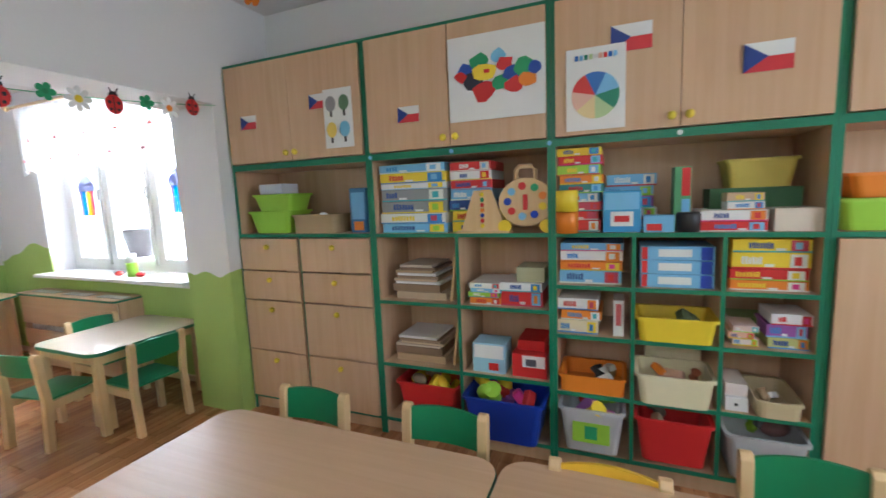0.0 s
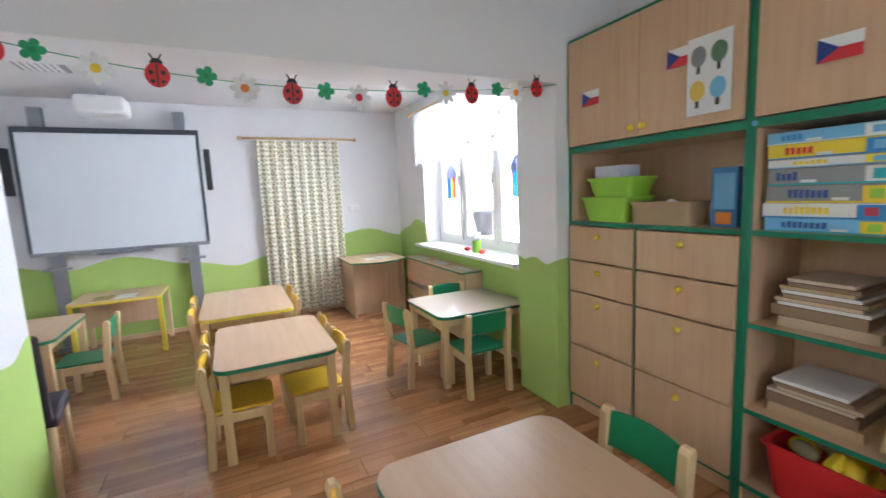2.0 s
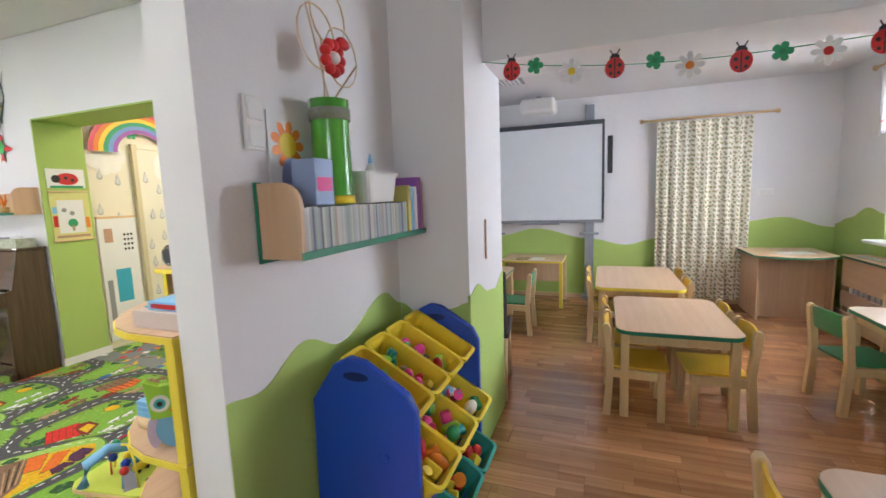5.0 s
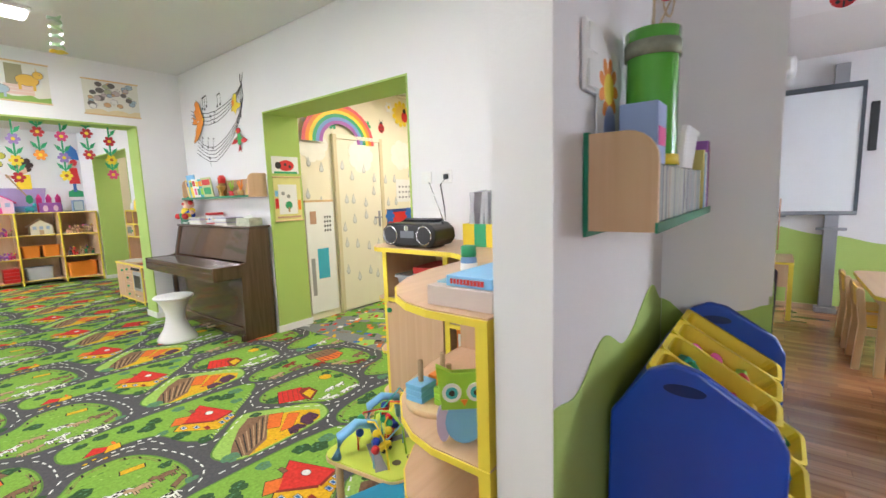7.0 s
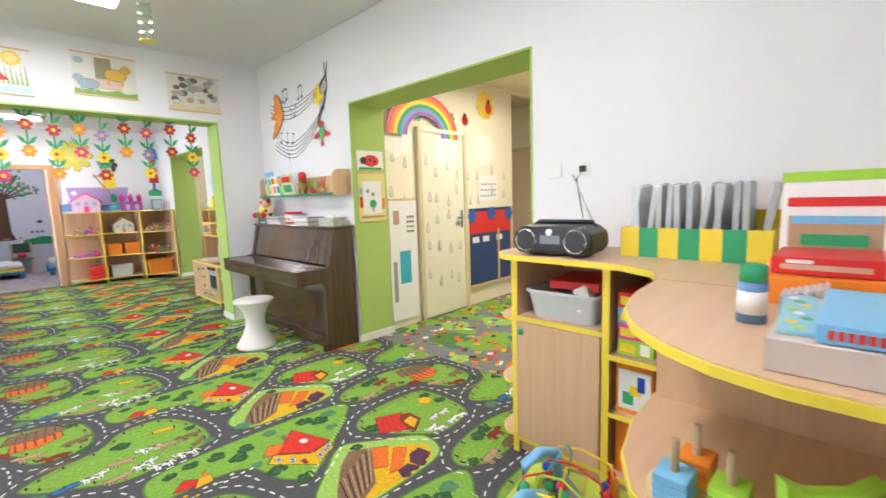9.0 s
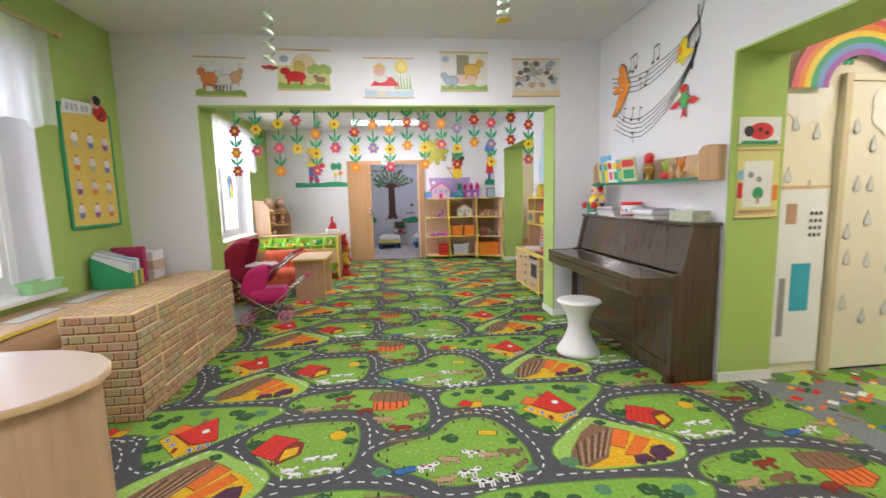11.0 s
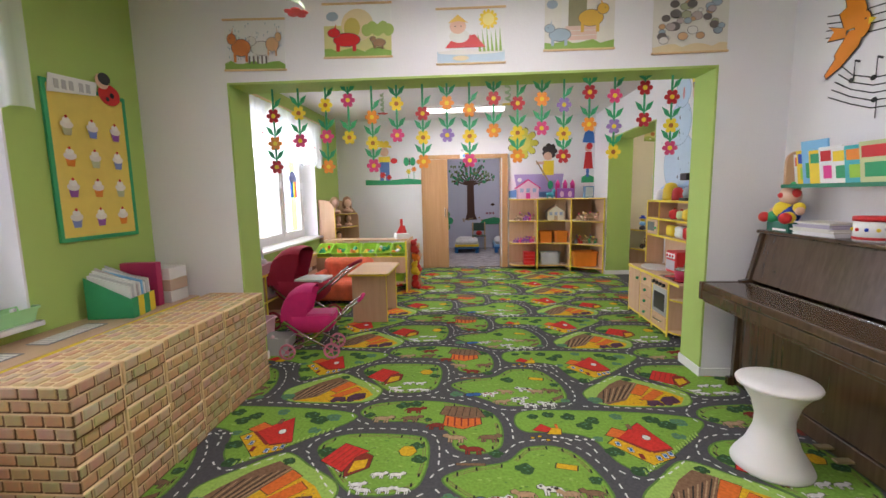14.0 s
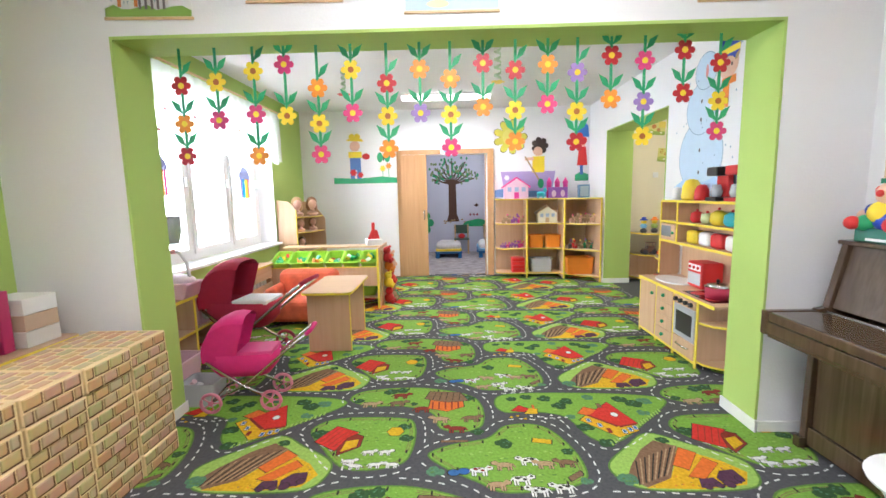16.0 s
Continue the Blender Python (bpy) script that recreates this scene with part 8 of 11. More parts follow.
    for bx in ((0, 0.03, 0, h), (w - 0.03, w, 0, h), (0.03, w - 0.03, 0, 0.03), (0.6, 0.63, 0.03, h * 0.72)):
        part("wooden_strip", box(bx[0], bx[1], -0.032, -0.02, bx[2], bx[3]), BIRCH, p)
    part("red_roof", prism([(0.03, 0.66), (0.89, 0.66), (0.84, 0.93), (0.1, 0.93)], -0.026, -0.021, 1), RED, p)
    for x, z in ((0.07, 0.88), (0.45, 0.9), (0.82, 0.88)):
        part("blue_cloud", prism(petals(x + 0.02, z, 0.085, 6, 0.7), -0.034, -0.028, 1), col(0.03, 0.12, 0.4, 0.9), p)
    for k in range(3):
        part("white_label", box(0.1 + 0.2 * k + (0.08 if k == 2 else 0), 0.22 + 0.2 * k + (0.08 if k == 2 else 0), -0.024, -0.021, 0.55, 0.62), PAPER, p)
    c = sheet("wall_calendar", "white wall calendar above the pocket board", "calendar", face(4.28, 4.797, 1.28, "S"), 0.38, 0.3, [(col(0.3, 0.3, 0.32), rect(0.04 + 0.065 * (k % 5), 0.075 + 0.065 * (k % 5), 0.05 + 0.07 * (k // 5), 0.075 + 0.07 * (k // 5))) for k in range(15)])
    # board with an apple on the end wall, far doors
    e = thing("wooden_sign", "brown wooden notice board with a red apple", "sign", face(5.997, 4.72, 1.5, "W"))
    part("board", box(0, 0.42, -0.02, 0, 0, 0.55, 0.004), grain_mat("notice_wood", (0.5, 0.3, 0.14), (0.58, 0.38, 0.2), 0.5, 0), e)
    part("apple", prism(petals(0.2, 0.1, 0.06, 4, 0.8), -0.028, -0.021, 1), RED, e)
    for k in range(4):
        part("letter_bar", prism(rect(0.08 + 0.07 * k, 0.13 + 0.07 * k, 0.32, 0.38), -0.024, -0.021, 1), col(0.25, 0.12, 0.05), e)
    x = thing("exit_sign", "small green emergency exit sign", "sign", face(5.99, 5.1, 2.36, "W"))
    part("plate", box(0, 0.22, -0.012, 0, 0, 0.13, 0.002), col(0.03, 0.3, 0.12), x)
    part("arrow", prism([(0.06, 0.05), (0.12, 0.05), (0.12, 0.035), (0.16, 0.065), (0.12, 0.095), (0.12, 0.08), (0.06, 0.08)], -0.014, -0.0125, 1), PAPER, x)
    d = tagged(new("door_2"), "beige door with lighter frame at the corridor end", "door", kind="structure")
    d.matrix_world = face(5.995, 5.72, 0, "W")
    part("door_leaf", box(0.06, 0.72, -0.03, 0, 0.02, 2.0, 0.004), mat("beige_door", (0.66, 0.55, 0.38), 0.5, var=0.05), d)
    part("door_frame", boxes((0, 0.06, -0.05, 0, 0, 2.07), (0.72, 0.78, -0.05, 0, 0, 2.07), (0.06, 0.72, -0.05, 0, 2.0, 2.07)), mat("frame_beige", (0.6, 0.5, 0.3), 0.5), d)
    part("door_handle", tube([(0.66, -0.035, 1.05), (0.66, -0.07, 1.05), (0.56, -0.07, 1.05)], 0.009), GREY_MET, d)
    # posters on the green reveal
    sheet("ladybird_card", "white card with a red ladybird", "card", face(2.45, 4.726, 1.62, "S"), 0.3, 0.17, [(RED, ell(0.16, 0.08, 0.09, 0.055)), (BLACK_PL, ell(0.07, 0.08, 0.035)), (BLACK_PL, ell(0.15, 0.09, 0.015)), (BLACK_PL, ell(0.2, 0.07, 0.015)), (LEAFG, rect(0.02, 0.28, 0.0, 0.02))])
    sheet("task_calendar", "yellow hanging calendar with tree picture", "calendar", face(2.45, 4.726, 1.15, "S"), 0.31, 0.43, [(PAPER, rect(0.05, 0.26, 0.06, 0.36)), (LEAFG, ell(0.16, 0.15, 0.04)), (KHAKI, rect(0.15, 0.17, 0.08, 0.13)), (RED, rect(0.01, 0.045, 0.12, 0.22)), (LBLUE, rect(0.01, 0.045, 0.24, 0.3)), (ORANGE, rect(0.265, 0.3, 0.1, 0.2)), (col(0.3, 0.3, 0.3), ell(0.1, 0.27, 0.02)), (col(0.3, 0.3, 0.3), ell(0.16, 0.24, 0.02)), (col(0.5, 0.3, 0.2), rect(0.02, 0.29, 0.02, 0.04))], col(0.70, 0.66, 0.25), slats=True)
    struct("pipe_corridor", tube([(2.9, 4.66, 2.62), (5.9, 4.66, 2.62)], 0.018), CREAM, "cream painted ceiling pipe", "pipe")


corridor()

# ---------- doll room ----------


def toy_kitchen():
    t = thing("toy_kitchen", "beech toy kitchen with yellow edges, sink and oven", "toy kitchen", pose(0, 0, 0))
    xf, xb, h = 2.06, 2.455, 0.55
    part("carcass", box(xf + 0.005, xb, 7.42, 8.40, 0.04, h - 0.025), BEECH, t)
    part("worktop", box(xf - 0.01, xb, 7.2, 8.42, h - 0.022, h, 0.003), BEECH_H, t)
    part("worktop_edge", box(xf - 0.014, xf - 0.01, 7.2, 8.424, h - 0.023, h + 0.001), EDGE_Y, t)
    for y in (8.40, 8.07, 7.76, 7.42):
        part("front_edge", box(xf - 0.006, xf + 0.004, y - 0.011, y + 0.011, 0.0, h - 0.024), EDGE_Y, t)
    part("front_edge", box(xf - 0.006, xf + 0.004, 7.43, 8.39, 0.03, 0.05), EDGE_Y, t)
    d = part("door", box(xf - 0.012, xf + 0.004, 8.083, 8.387, 0.055, h - 0.03, 0.002, 1), BEECH, t)
    part("knob", blob((xf - 0.024, 8.12, 0.44), 0.016, seg=10), LEAFG, d)
    for k in range(4):
        z0 = 0.055 + 0.117 * k
        d = part("drawer_front", box(xf - 0.012, xf + 0.004, 7.773, 8.057, z0, z0 + 0.113, 0.002, 1), BEECH, t)
        part("knob", blob((xf - 0.024, 7.915, z0 + 0.06), 0.016, seg=10), LEAFG, d)
    o = part("oven_front", box(xf - 0.010, xf + 0.004, 7.435, 7.745, 0.19, 0.45, 0.002, 1), col(0.4, 0.42, 0.45, 0.3), t)
    part("oven_glass", box(xf - 0.013, xf - 0.0101, 7.475, 7.705, 0.23, 0.40), BLACK_PL, o)
    part("control_panel", box(xf - 0.012, xf + 0.004, 7.435, 7.745, 0.455, h - 0.03), BEECH, t)
    for k in range(4):
        part("oven_knob", tube([(xf - 0.012, 7.48 + 0.075 * k, 0.49), (xf - 0.035, 7.48 + 0.075 * k, 0.49)], 0.018, 12), BLACK_PL, t)
    d = part("drawer_front", box(xf - 0.012, xf + 0.004, 7.435, 7.745, 0.055, 0.183, 0.002, 1), BEECH, t)
    part("bar_handle", tube([(xf - 0.012, 7.5, 0.13), (xf - 0.03, 7.52, 0.13), (xf - 0.03, 7.66, 0.13), (xf - 0.012, 7.68, 0.13)], 0.006), CHROME, d)
    for z in (0.05, 0.36, h - 0.0235):
        pts = [(xb, 7.41), (xf + 0.01, 7.41)] + [(xb - (xb - xf - 0.01) * math.cos(radians(a)), 7.41 - 0.22 * math.sin(radians(a))) for a in range(15, 91, 15)]
        if z < 0.5:
            part("end_shelf", prism(pts, z, z + 0.018, 2), BEECH_H, t)
            part("end_shelf_edge", prism([(x - 0.003, y - (0.003 if y < 7.4 else 0)) for x, y in pts], z + 0.002, z + 0.016, 2), EDGE_Y, t)
    part("sink", lathe([(0.13, -0.06), (0.14, 0.0), (0.155, 0.008), (0.16, 0.004), (0.13, 0.006), (0.10, 0.004)], 28, at=(2.25, 8.12, h)), WHITE_PL, t)
    part("sink_rim", prism(ell(2.235, 8.12, 0.14, 0.22, 28), h + 0.001, h + 0.012, 2, bevel=0.003), WHITE_PL, t)
    part("hob", box(xf + 0.03, xb - 0.06, 7.3, 7.7, h, h + 0.004), col(0.05, 0.01, 0.01, 0.15), t)
    for x, y in ((2.16, 7.4), (2.16, 7.6), (2.32, 7.4), (2.32, 7.6)):
        part("hob_ring", lathe([(0.055, 0.0045), (0.055, 0.006)], 20, at=(x, y, h)), RED, t)
    part("back_board", box(xb - 0.012, xb, 7.25, 8.40, h, 0.9), BEECH, t)
    # wall cupboard above
    u = thing("toy_wall_cupboard", "open beech wall cupboard with yellow edges", "shelf", pose(0, 0, 0))
    x0 = 2.26
    for z in (0.885, 1.07, 1.265):
        part("shelf", box(x0 + 0.004, xb, 7.25, 8.48, z, z + 0.016), BEECH_H, u)
        part("front_edge", box(x0 - 0.002, x0 + 0.004, 7.25, 8.48, z - 0.002, z + 0.018), EDGE_Y, u)
    for y in (8.475, 8.17, 7.25):
        part("upright", box(x0 + 0.004, xb, y - 0.008, y + 0.008, 0.9 if y != 8.475 else 0.56, 1.265), BEECH, u)
        part("front_edge", box(x0 - 0.003, x0 + 0.004, y - 0.01, y + 0.01, 0.9 if y != 8.475 else 0.56, 1.265), EDGE_Y, u)
    part("back_panel", box(xb - 0.008, xb - 0.001, 7.26, 8.46, 0.9, 1.265), BEECH, u)
    m = part("microwave_front", box(x0 - 0.006, x0 + 0.006, 8.19, 8.455, 0.91, 1.06, 0.003, 1), BEECH, u)
    part("microwave_window", box(x0 - 0.009, x0 - 0.0065, 8.26, 8.44, 0.94, 1.04), col(0.2, 0.22, 0.22, 0.2), m)
    part("knob", blob((x0 - 0.012, 8.22, 0.98), 0.014, seg=8), LEAFG, m)
    e = thing("corner_shelf", "small beech corner shelf with yellow edges", "shelf", pose(0, 0, 0))
    for z in (0.16, 0.42, 0.68):
        pts = [(2.455, 8.49), (2.27, 8.49)] + [(2.455 - 0.185 * math.cos(radians(a)), 8.49 + 0.3 * math.sin(radians(a))) for a in range(15, 91, 15)]
        part("board", prism(pts, z, z + 0.014, 2), BEECH_H, e)
        part("edge_band", prism([(x - 0.003, y + (0.003 if y > 8.5 else 0)) for x, y in pts], z + 0.002, z + 0.012, 2), EDGE_Y, e)
    part("side", box(2.27, 2.455, 8.486, 8.4895, 0, 0.7), BEECH, e)


toy_kitchen()


def cookware():
    for k, (y, m, name, lab) in enumerate(((8.38, WHITE_PL, "toy_cup", "white toy mug on the cupboard"), (8.14, YELLOW, "toy_kettle", "yellow toy kettle with red print"), (7.98, RED, "toy_pot", "red toy pot on the cupboard"))):
        t = thing(name, lab, name.replace("_", " "), pose(2.36, y, 1.2835))
        s = (0.8, 1.25, 0.9)[k]
        part("body", lathe([(0.06 * s, 0), (0.065 * s, 0.02), (0.06 * s, 0.1 * s), (0.04 * s, 0.14 * s), (0.015, 0.15 * s)], 18), m, t)
        part("handle", tube([(0, 0.055 * s, 0.03), (0, 0.1 * s, 0.05), (0, 0.1 * s, 0.1 * s), (0, 0.05 * s, 0.12 * s)], 0.008), m if k != 1 else ORANGE, t)
    for k, (y, dark) in enumerate(((7.74, BLACK_PL), (7.5, RED), (7.34, BLACK_PL))):
        t = thing("toy_coffee_maker", "dark and red toy coffee machine", "toy coffee machine", pose(2.36, y, 1.2835), "toy coffee machines")
        part("base", box(-0.07, 0.07, -0.07, 0.07, 0, 0.03, 0.006), dark, t)
        part("column", box(0.02, 0.07, -0.07, 0.07, 0.03, 0.24, 0.006), (RED, BLACK_PL, RED)[k], t)
        part("head", box(-0.07, 0.07, -0.07, 0.07, 0.2, 0.27, 0.01), dark, t)
        part("jug", lathe([(0.035, 0.032), (0.045, 0.07), (0.03, 0.13)], 16, at=(-0.02, 0, 0)), col(0.45, 0.47, 0.5, 0.15), t)
    for y, m, s in ((8.03, RED, 1.0), (7.88, col(0.6, 0.7, 0.4), 0.9), (7.72, YELLOW, 1.2), (7.55, TEAL, 1.1), (7.4, YELLOW, 1.0)):
        t = thing("toy_teapot", "small bright toy pot in the cupboard", "toy pot", pose(2.36, y, 1.0865), "toy pots")
        part("body", lathe([(0.035 * s, 0), (0.055 * s, 0.03), (0.05 * s, 0.08 * s), (0.02, 0.1 * s)], 16), m, t)
        part("spout", tube([(0, 0.045 * s, 0.04), (0, 0.085 * s, 0.08)], 0.009), m, t)
        part("lid_knob", blob((0, 0, 0.11 * s), 0.012, seg=8), RED, t)
    for y, m in ((8.02, YELLOW), (7.83, PAPER), (7.66, RED), (7.47, PAPER)):
        t = thing("toy_toaster", "small toy appliance in the lower cupboard", "toy appliance", pose(2.36, y, 0.9015), "toy appliances")
        part("body", box(-0.06, 0.06, -0.075, 0.075, 0, 0.12, 0.03, 3), m, t)
        part("slot", box(-0.02, 0.02, -0.05, 0.05, 0.118, 0.1215), BLACK_PL, t)
    t = thing("toy_microwave", "red toy cooker standing on the worktop", "toy oven", pose(2.34, 7.83, 0.5505))
    part("body", box(-0.09, 0.09, -0.11, 0.11, 0, 0.22, 0.015), RED, t)
    part("window", box(-0.094, -0.09, -0.09, 0.09, 0.03, 0.13), col(0.5, 0.5, 0.52, 0.2), t)
    part("panel", box(-0.094, -0.09, -0.09, 0.09, 0.15, 0.2), PAPER, t)
    for k in range(3):
        part("dial", blob((-0.095, -0.06 + 0.06 * k, 0.175), 0.014, seg=8), RED, t)
    t = thing("toy_saucepan", "red toy saucepan with dark lid", "toy pot", pose(2.2, 7.42, 0.5575))
    part("pot", lathe([(0.08, 0), (0.09, 0.09), (0.085, 0.09)], 20), col(0.4, 0.02, 0.06), t)
    part("lid", lathe([(0.092, 0.091), (0.06, 0.115), (0.01, 0.12)], 20), CHROME, t)
    part("lid_knob", blob((0, 0, 0.135), 0.015, seg=8), BLACK_PL, t)
    t = thing("knife_block", "small wooden block on the worktop", "block", pose(2.38, 8.0, 0.5505))
    part("body", box(-0.03, 0.03, -0.04, 0.04, 0, 0.12, 0.004), BIRCH, t)
    for z, cols_ in ((0.695, (BLUE, ORANGE)), (0.435, (KHAKI, BLACK_PL, RED))):
        for k, m in enumerate(cols_):
            t = thing("toy_car", "small toy vehicle on the corner shelf", "toy car", pose(2.38, 8.56 + 0.08 * k, z), "toy cars")
            part("body", box(-0.05, 0.05, -0.03, 0.03, 0.012, 0.06, 0.012), m, t)
            part("cab", box(-0.02, 0.03, -0.025, 0.025, 0.06, 0.1, 0.01), (YELLOW, LBLUE, BLACK_PL)[k], t)
            for x in (-0.03, 0.03):
                part("wheel", prism(ell(x, 0.015, 0.015, n=10), -0.034, 0.034, 1), BLACK_PL, t)


cookware()


def corner_bookcase():
    zs = (0.07, 0.47, 0.87, 1.262)
    outlines = [
        ("beech shelf bay with yellow edges and small dolls", [(1.40, 11.40), (1.40, 11.08), (1.08, 11.08), (0.97, 11.12), (0.92, 11.22), (0.92, 11.40)]),
        ("curved beech shelf bay with yellow edges and orange boxes", [(1.97, 11.40), (1.97, 10.98), (1.84, 11.06), (1.68, 11.10), (1.40, 11.08), (1.40, 11.40)]),
        ("diagonal beech shelf bay with yellow edges and toy animals", [(2.44, 11.40), (2.44, 10.66), (2.34, 10.68), (2.2, 10.76), (1.97, 10.98), (1.97, 11.40)]),
    ]
    for lab, pts in outlines:
        t = thing("bookcase_bay", lab, "shelf unit", pose(0, 0, 0), "corner shelf bays")
        pts = pts[::-1]
        cx, cy = sum(p[0] for p in pts) / len(pts), sum(p[1] for p in pts) / len(pts)
        for z in zs:
            inner = [(x * 0.99 + cx * 0.01, y * 0.99 + cy * 0.01) for x, y in pts]
            part("shelf", prism(inner, z + 0.014, z + 0.018, 2), BEECH_H, t)
            part("edge_band", prism([(cx + (x - cx) * 0.995, cy + (y - cy) * 0.995) for x, y in pts], z, z + 0.014, 2), EDGE_Y, t)
        x0, x1 = min(p[0] for p in pts), max(p[0] for p in pts)
        part("back_panel", box(x0 + 0.01, x1 - 0.01, 11.392, 11.399, 0.09, 1.262), BEECH, t)
    for x, y in ((1.40, 11.08), (1.97, 10.985)):
        u = thing("bookcase_upright", "beech upright with yellow front edge", "shelf side", pose(0, 0, 0), "bookcase uprights")
        part("panel", box(x - 0.008, x + 0.008, y + 0.01, 11.39, 0, 1.262), BEECH, u)
        part("front_edge", box(x - 0.012, x + 0.012, y - 0.012, y + 0.01, 0, 1.28), EDGE_Y, u)
    u = thing("bookcase_upright", "beech end panel at the wall", "shelf side", pose(0, 0, 0), "bookcase uprights")
    part("panel", box(2.425, 2.443, 10.67, 11.39, 0, 1.262), BEECH, u)
    part("front_edge", box(2.423, 2.445, 10.655, 10.67, 0, 1.28), EDGE_Y, u)
    rg = random.Random(33)
    for (xa, xb, y), z, n, cols_ in (((1.0, 1.36, 11.17), 0.8885, 7, [PINK, PURPLE, KHAKI]), ((0.98, 1.36, 11.17), 0.4885, 8, [PINK, PURPLE, PINK]), ((2.05, 2.4, 10.95), 0.8885, 9, [PINK, SKIN, KHAKI]), ((2.02, 2.4, 10.95), 0.4885, 8, [KHAKI, col(0.1, 0.1, 0.1), LEAFG, RED])):
        for k in range(n):
            x = xa + (xb - xa) * (k + 0.5) / n
            m = rg.choice(cols_)
            s = rg.uniform(0.8, 1.4)
            t = thing("toy_pony", "small plastic toy animal on the shelf", "toy animal", pose(x, y + rg.uniform(-0.03, 0.03), z, 0, 0, rg.uniform(-60, 60)), "small toy animals")
            part("body", blob((0, 0, 0.045 * s), 0.022 * s, 1.5, 0.8, 0.9, 8), m, t)
            part("head", blob((0.03 * s, 0, 0.085 * s), 0.016 * s, 1.1, 0.8, 1.2, 8), m, t)
            for lx in (-0.025 * s, 0.012 * s):
                part("leg", box(lx, lx + 0.013 * s, -0.012, 0.012, 0, 0.04 * s), m, t)
            part("mane", blob((0.02 * s, 0, 0.098 * s), 0.014 * s, 0.8, 0.6, 1.2, 8), rg.choice([PURPLE, YELLOW, PINK, KHAKI]), t)
    for x in (1.56, 1.83):
        tub("orange_box", "orange plastic box on the curved shelf", x, 11.22, 0.4885, 0.24, 0.24, 0.2, ORANGE, (), 0.9, group="orange boxes")
    tub("orange_box", "large orange plastic box on the bottom shelf", 2.2, 11.0, 0.0885, 0.42, 0.3, 0.26, ORANGE, (), 0.9, group="")
    tub("clear_box", "clear plastic box of toys on the bottom shelf", 1.64, 11.22, 0.0885, 0.36, 0.22, 0.22, CLEAR, [KHAKI, PINK], 0.92, group="")
    t = thing("drawer_box", "small red plastic drawer box", "drawer box", pose(1.27, 11.2, 0.0885))
    for k in range(4):
        part("drawer", box(-0.1, 0.1, -0.1, 0.1, 0.06 * k, 0.06 * k + 0.055, 0.006), RED, t)

    def doll_house(x, y, z, s, wall, roof, lab):
        t = thing("doll_house", lab, "doll house", pose(x, y, z), "doll houses")
        part("house_body", prism([(-0.15 * s, 0), (0.15 * s, 0), (0.15 * s, 0.16 * s), (0, 0.26 * s), (-0.15 * s, 0.16 * s)], -0.09, 0.09, 1), wall, t)
        for sx in (-1, 1):
            part("roof", prism([(0, 0.275 * s), (sx * 0.18 * s, 0.15 * s), (sx * 0.18 * s, 0.135 * s), (0, 0.255 * s)][::sx], -0.1, 0.1, 1), roof, t)
        for wx in (-0.09, 0.0, 0.09):
            part("window", box(wx * s - 0.025 * s, wx * s + 0.025 * s, -0.093, -0.09, 0.09 * s, 0.145 * s), col(0.35, 0.45, 0.6), t)
        part("door", box(-0.03 * s, 0.03 * s, -0.093, -0.09, 0, 0.08 * s), roof, t)
    doll_house(1.24, 11.22, 1.2805, 1.25, col(0.75, 0.5, 0.6), PINK, "pink and white doll house on the shelf")
    doll_house(1.74, 11.25, 0.8885, 1.0, col(0.7, 0.65, 0.5), col(0.5, 0.35, 0.2), "cream doll house in the shelf")
    t = thing("toy_castle", "pink and purple toy castle", "toy castle", pose(1.9, 11.2, 1.2805))
    part("keep", box(-0.15, 0.15, -0.08, 0.08, 0, 0.17, 0.006), PURPLE, t)
    for x in (-0.13, 0.0, 0.13):
        part("tower", lathe([(0.04, 0), (0.04, 0.24), (0.05, 0.24), (0.003, 0.33)], 12, at=(x, 0, 0)), PINK, t)
    for x in (-0.07, 0.07):
        part("arch", prism(ell(x, 0.07, 0.035, 0.055), -0.084, -0.0805, 1), col(0.75, 0.5, 0.6), t)
    t = thing("toy_horse", "pale turquoise plastic toy horse", "toy animal", pose(1.62, 11.12, 1.2805))
    part("body", blob((0, 0, 0.07), 0.04, 1.7, 0.8, 0.9, 10), TEAL, t)
    part("head", blob((0.07, 0, 0.13), 0.03, 1.0, 0.8, 1.3, 10), TEAL, t)
    for lx in (-0.05, 0.03):
        part("leg", box(lx, lx + 0.02, -0.02, 0.02, 0, 0.06), TEAL, t)
    game_box(2.18, 2.34, 10.95, 11.05, 1.2805, 1.2805 + 0.2, col(0.15, 0.3, 0.45), [(col(0.5, 0.6, 0.6), 0.1, 0.9, 0.1, 0.9)], "blue toy carton on the corner shelf", "S")


corner_bookcase()


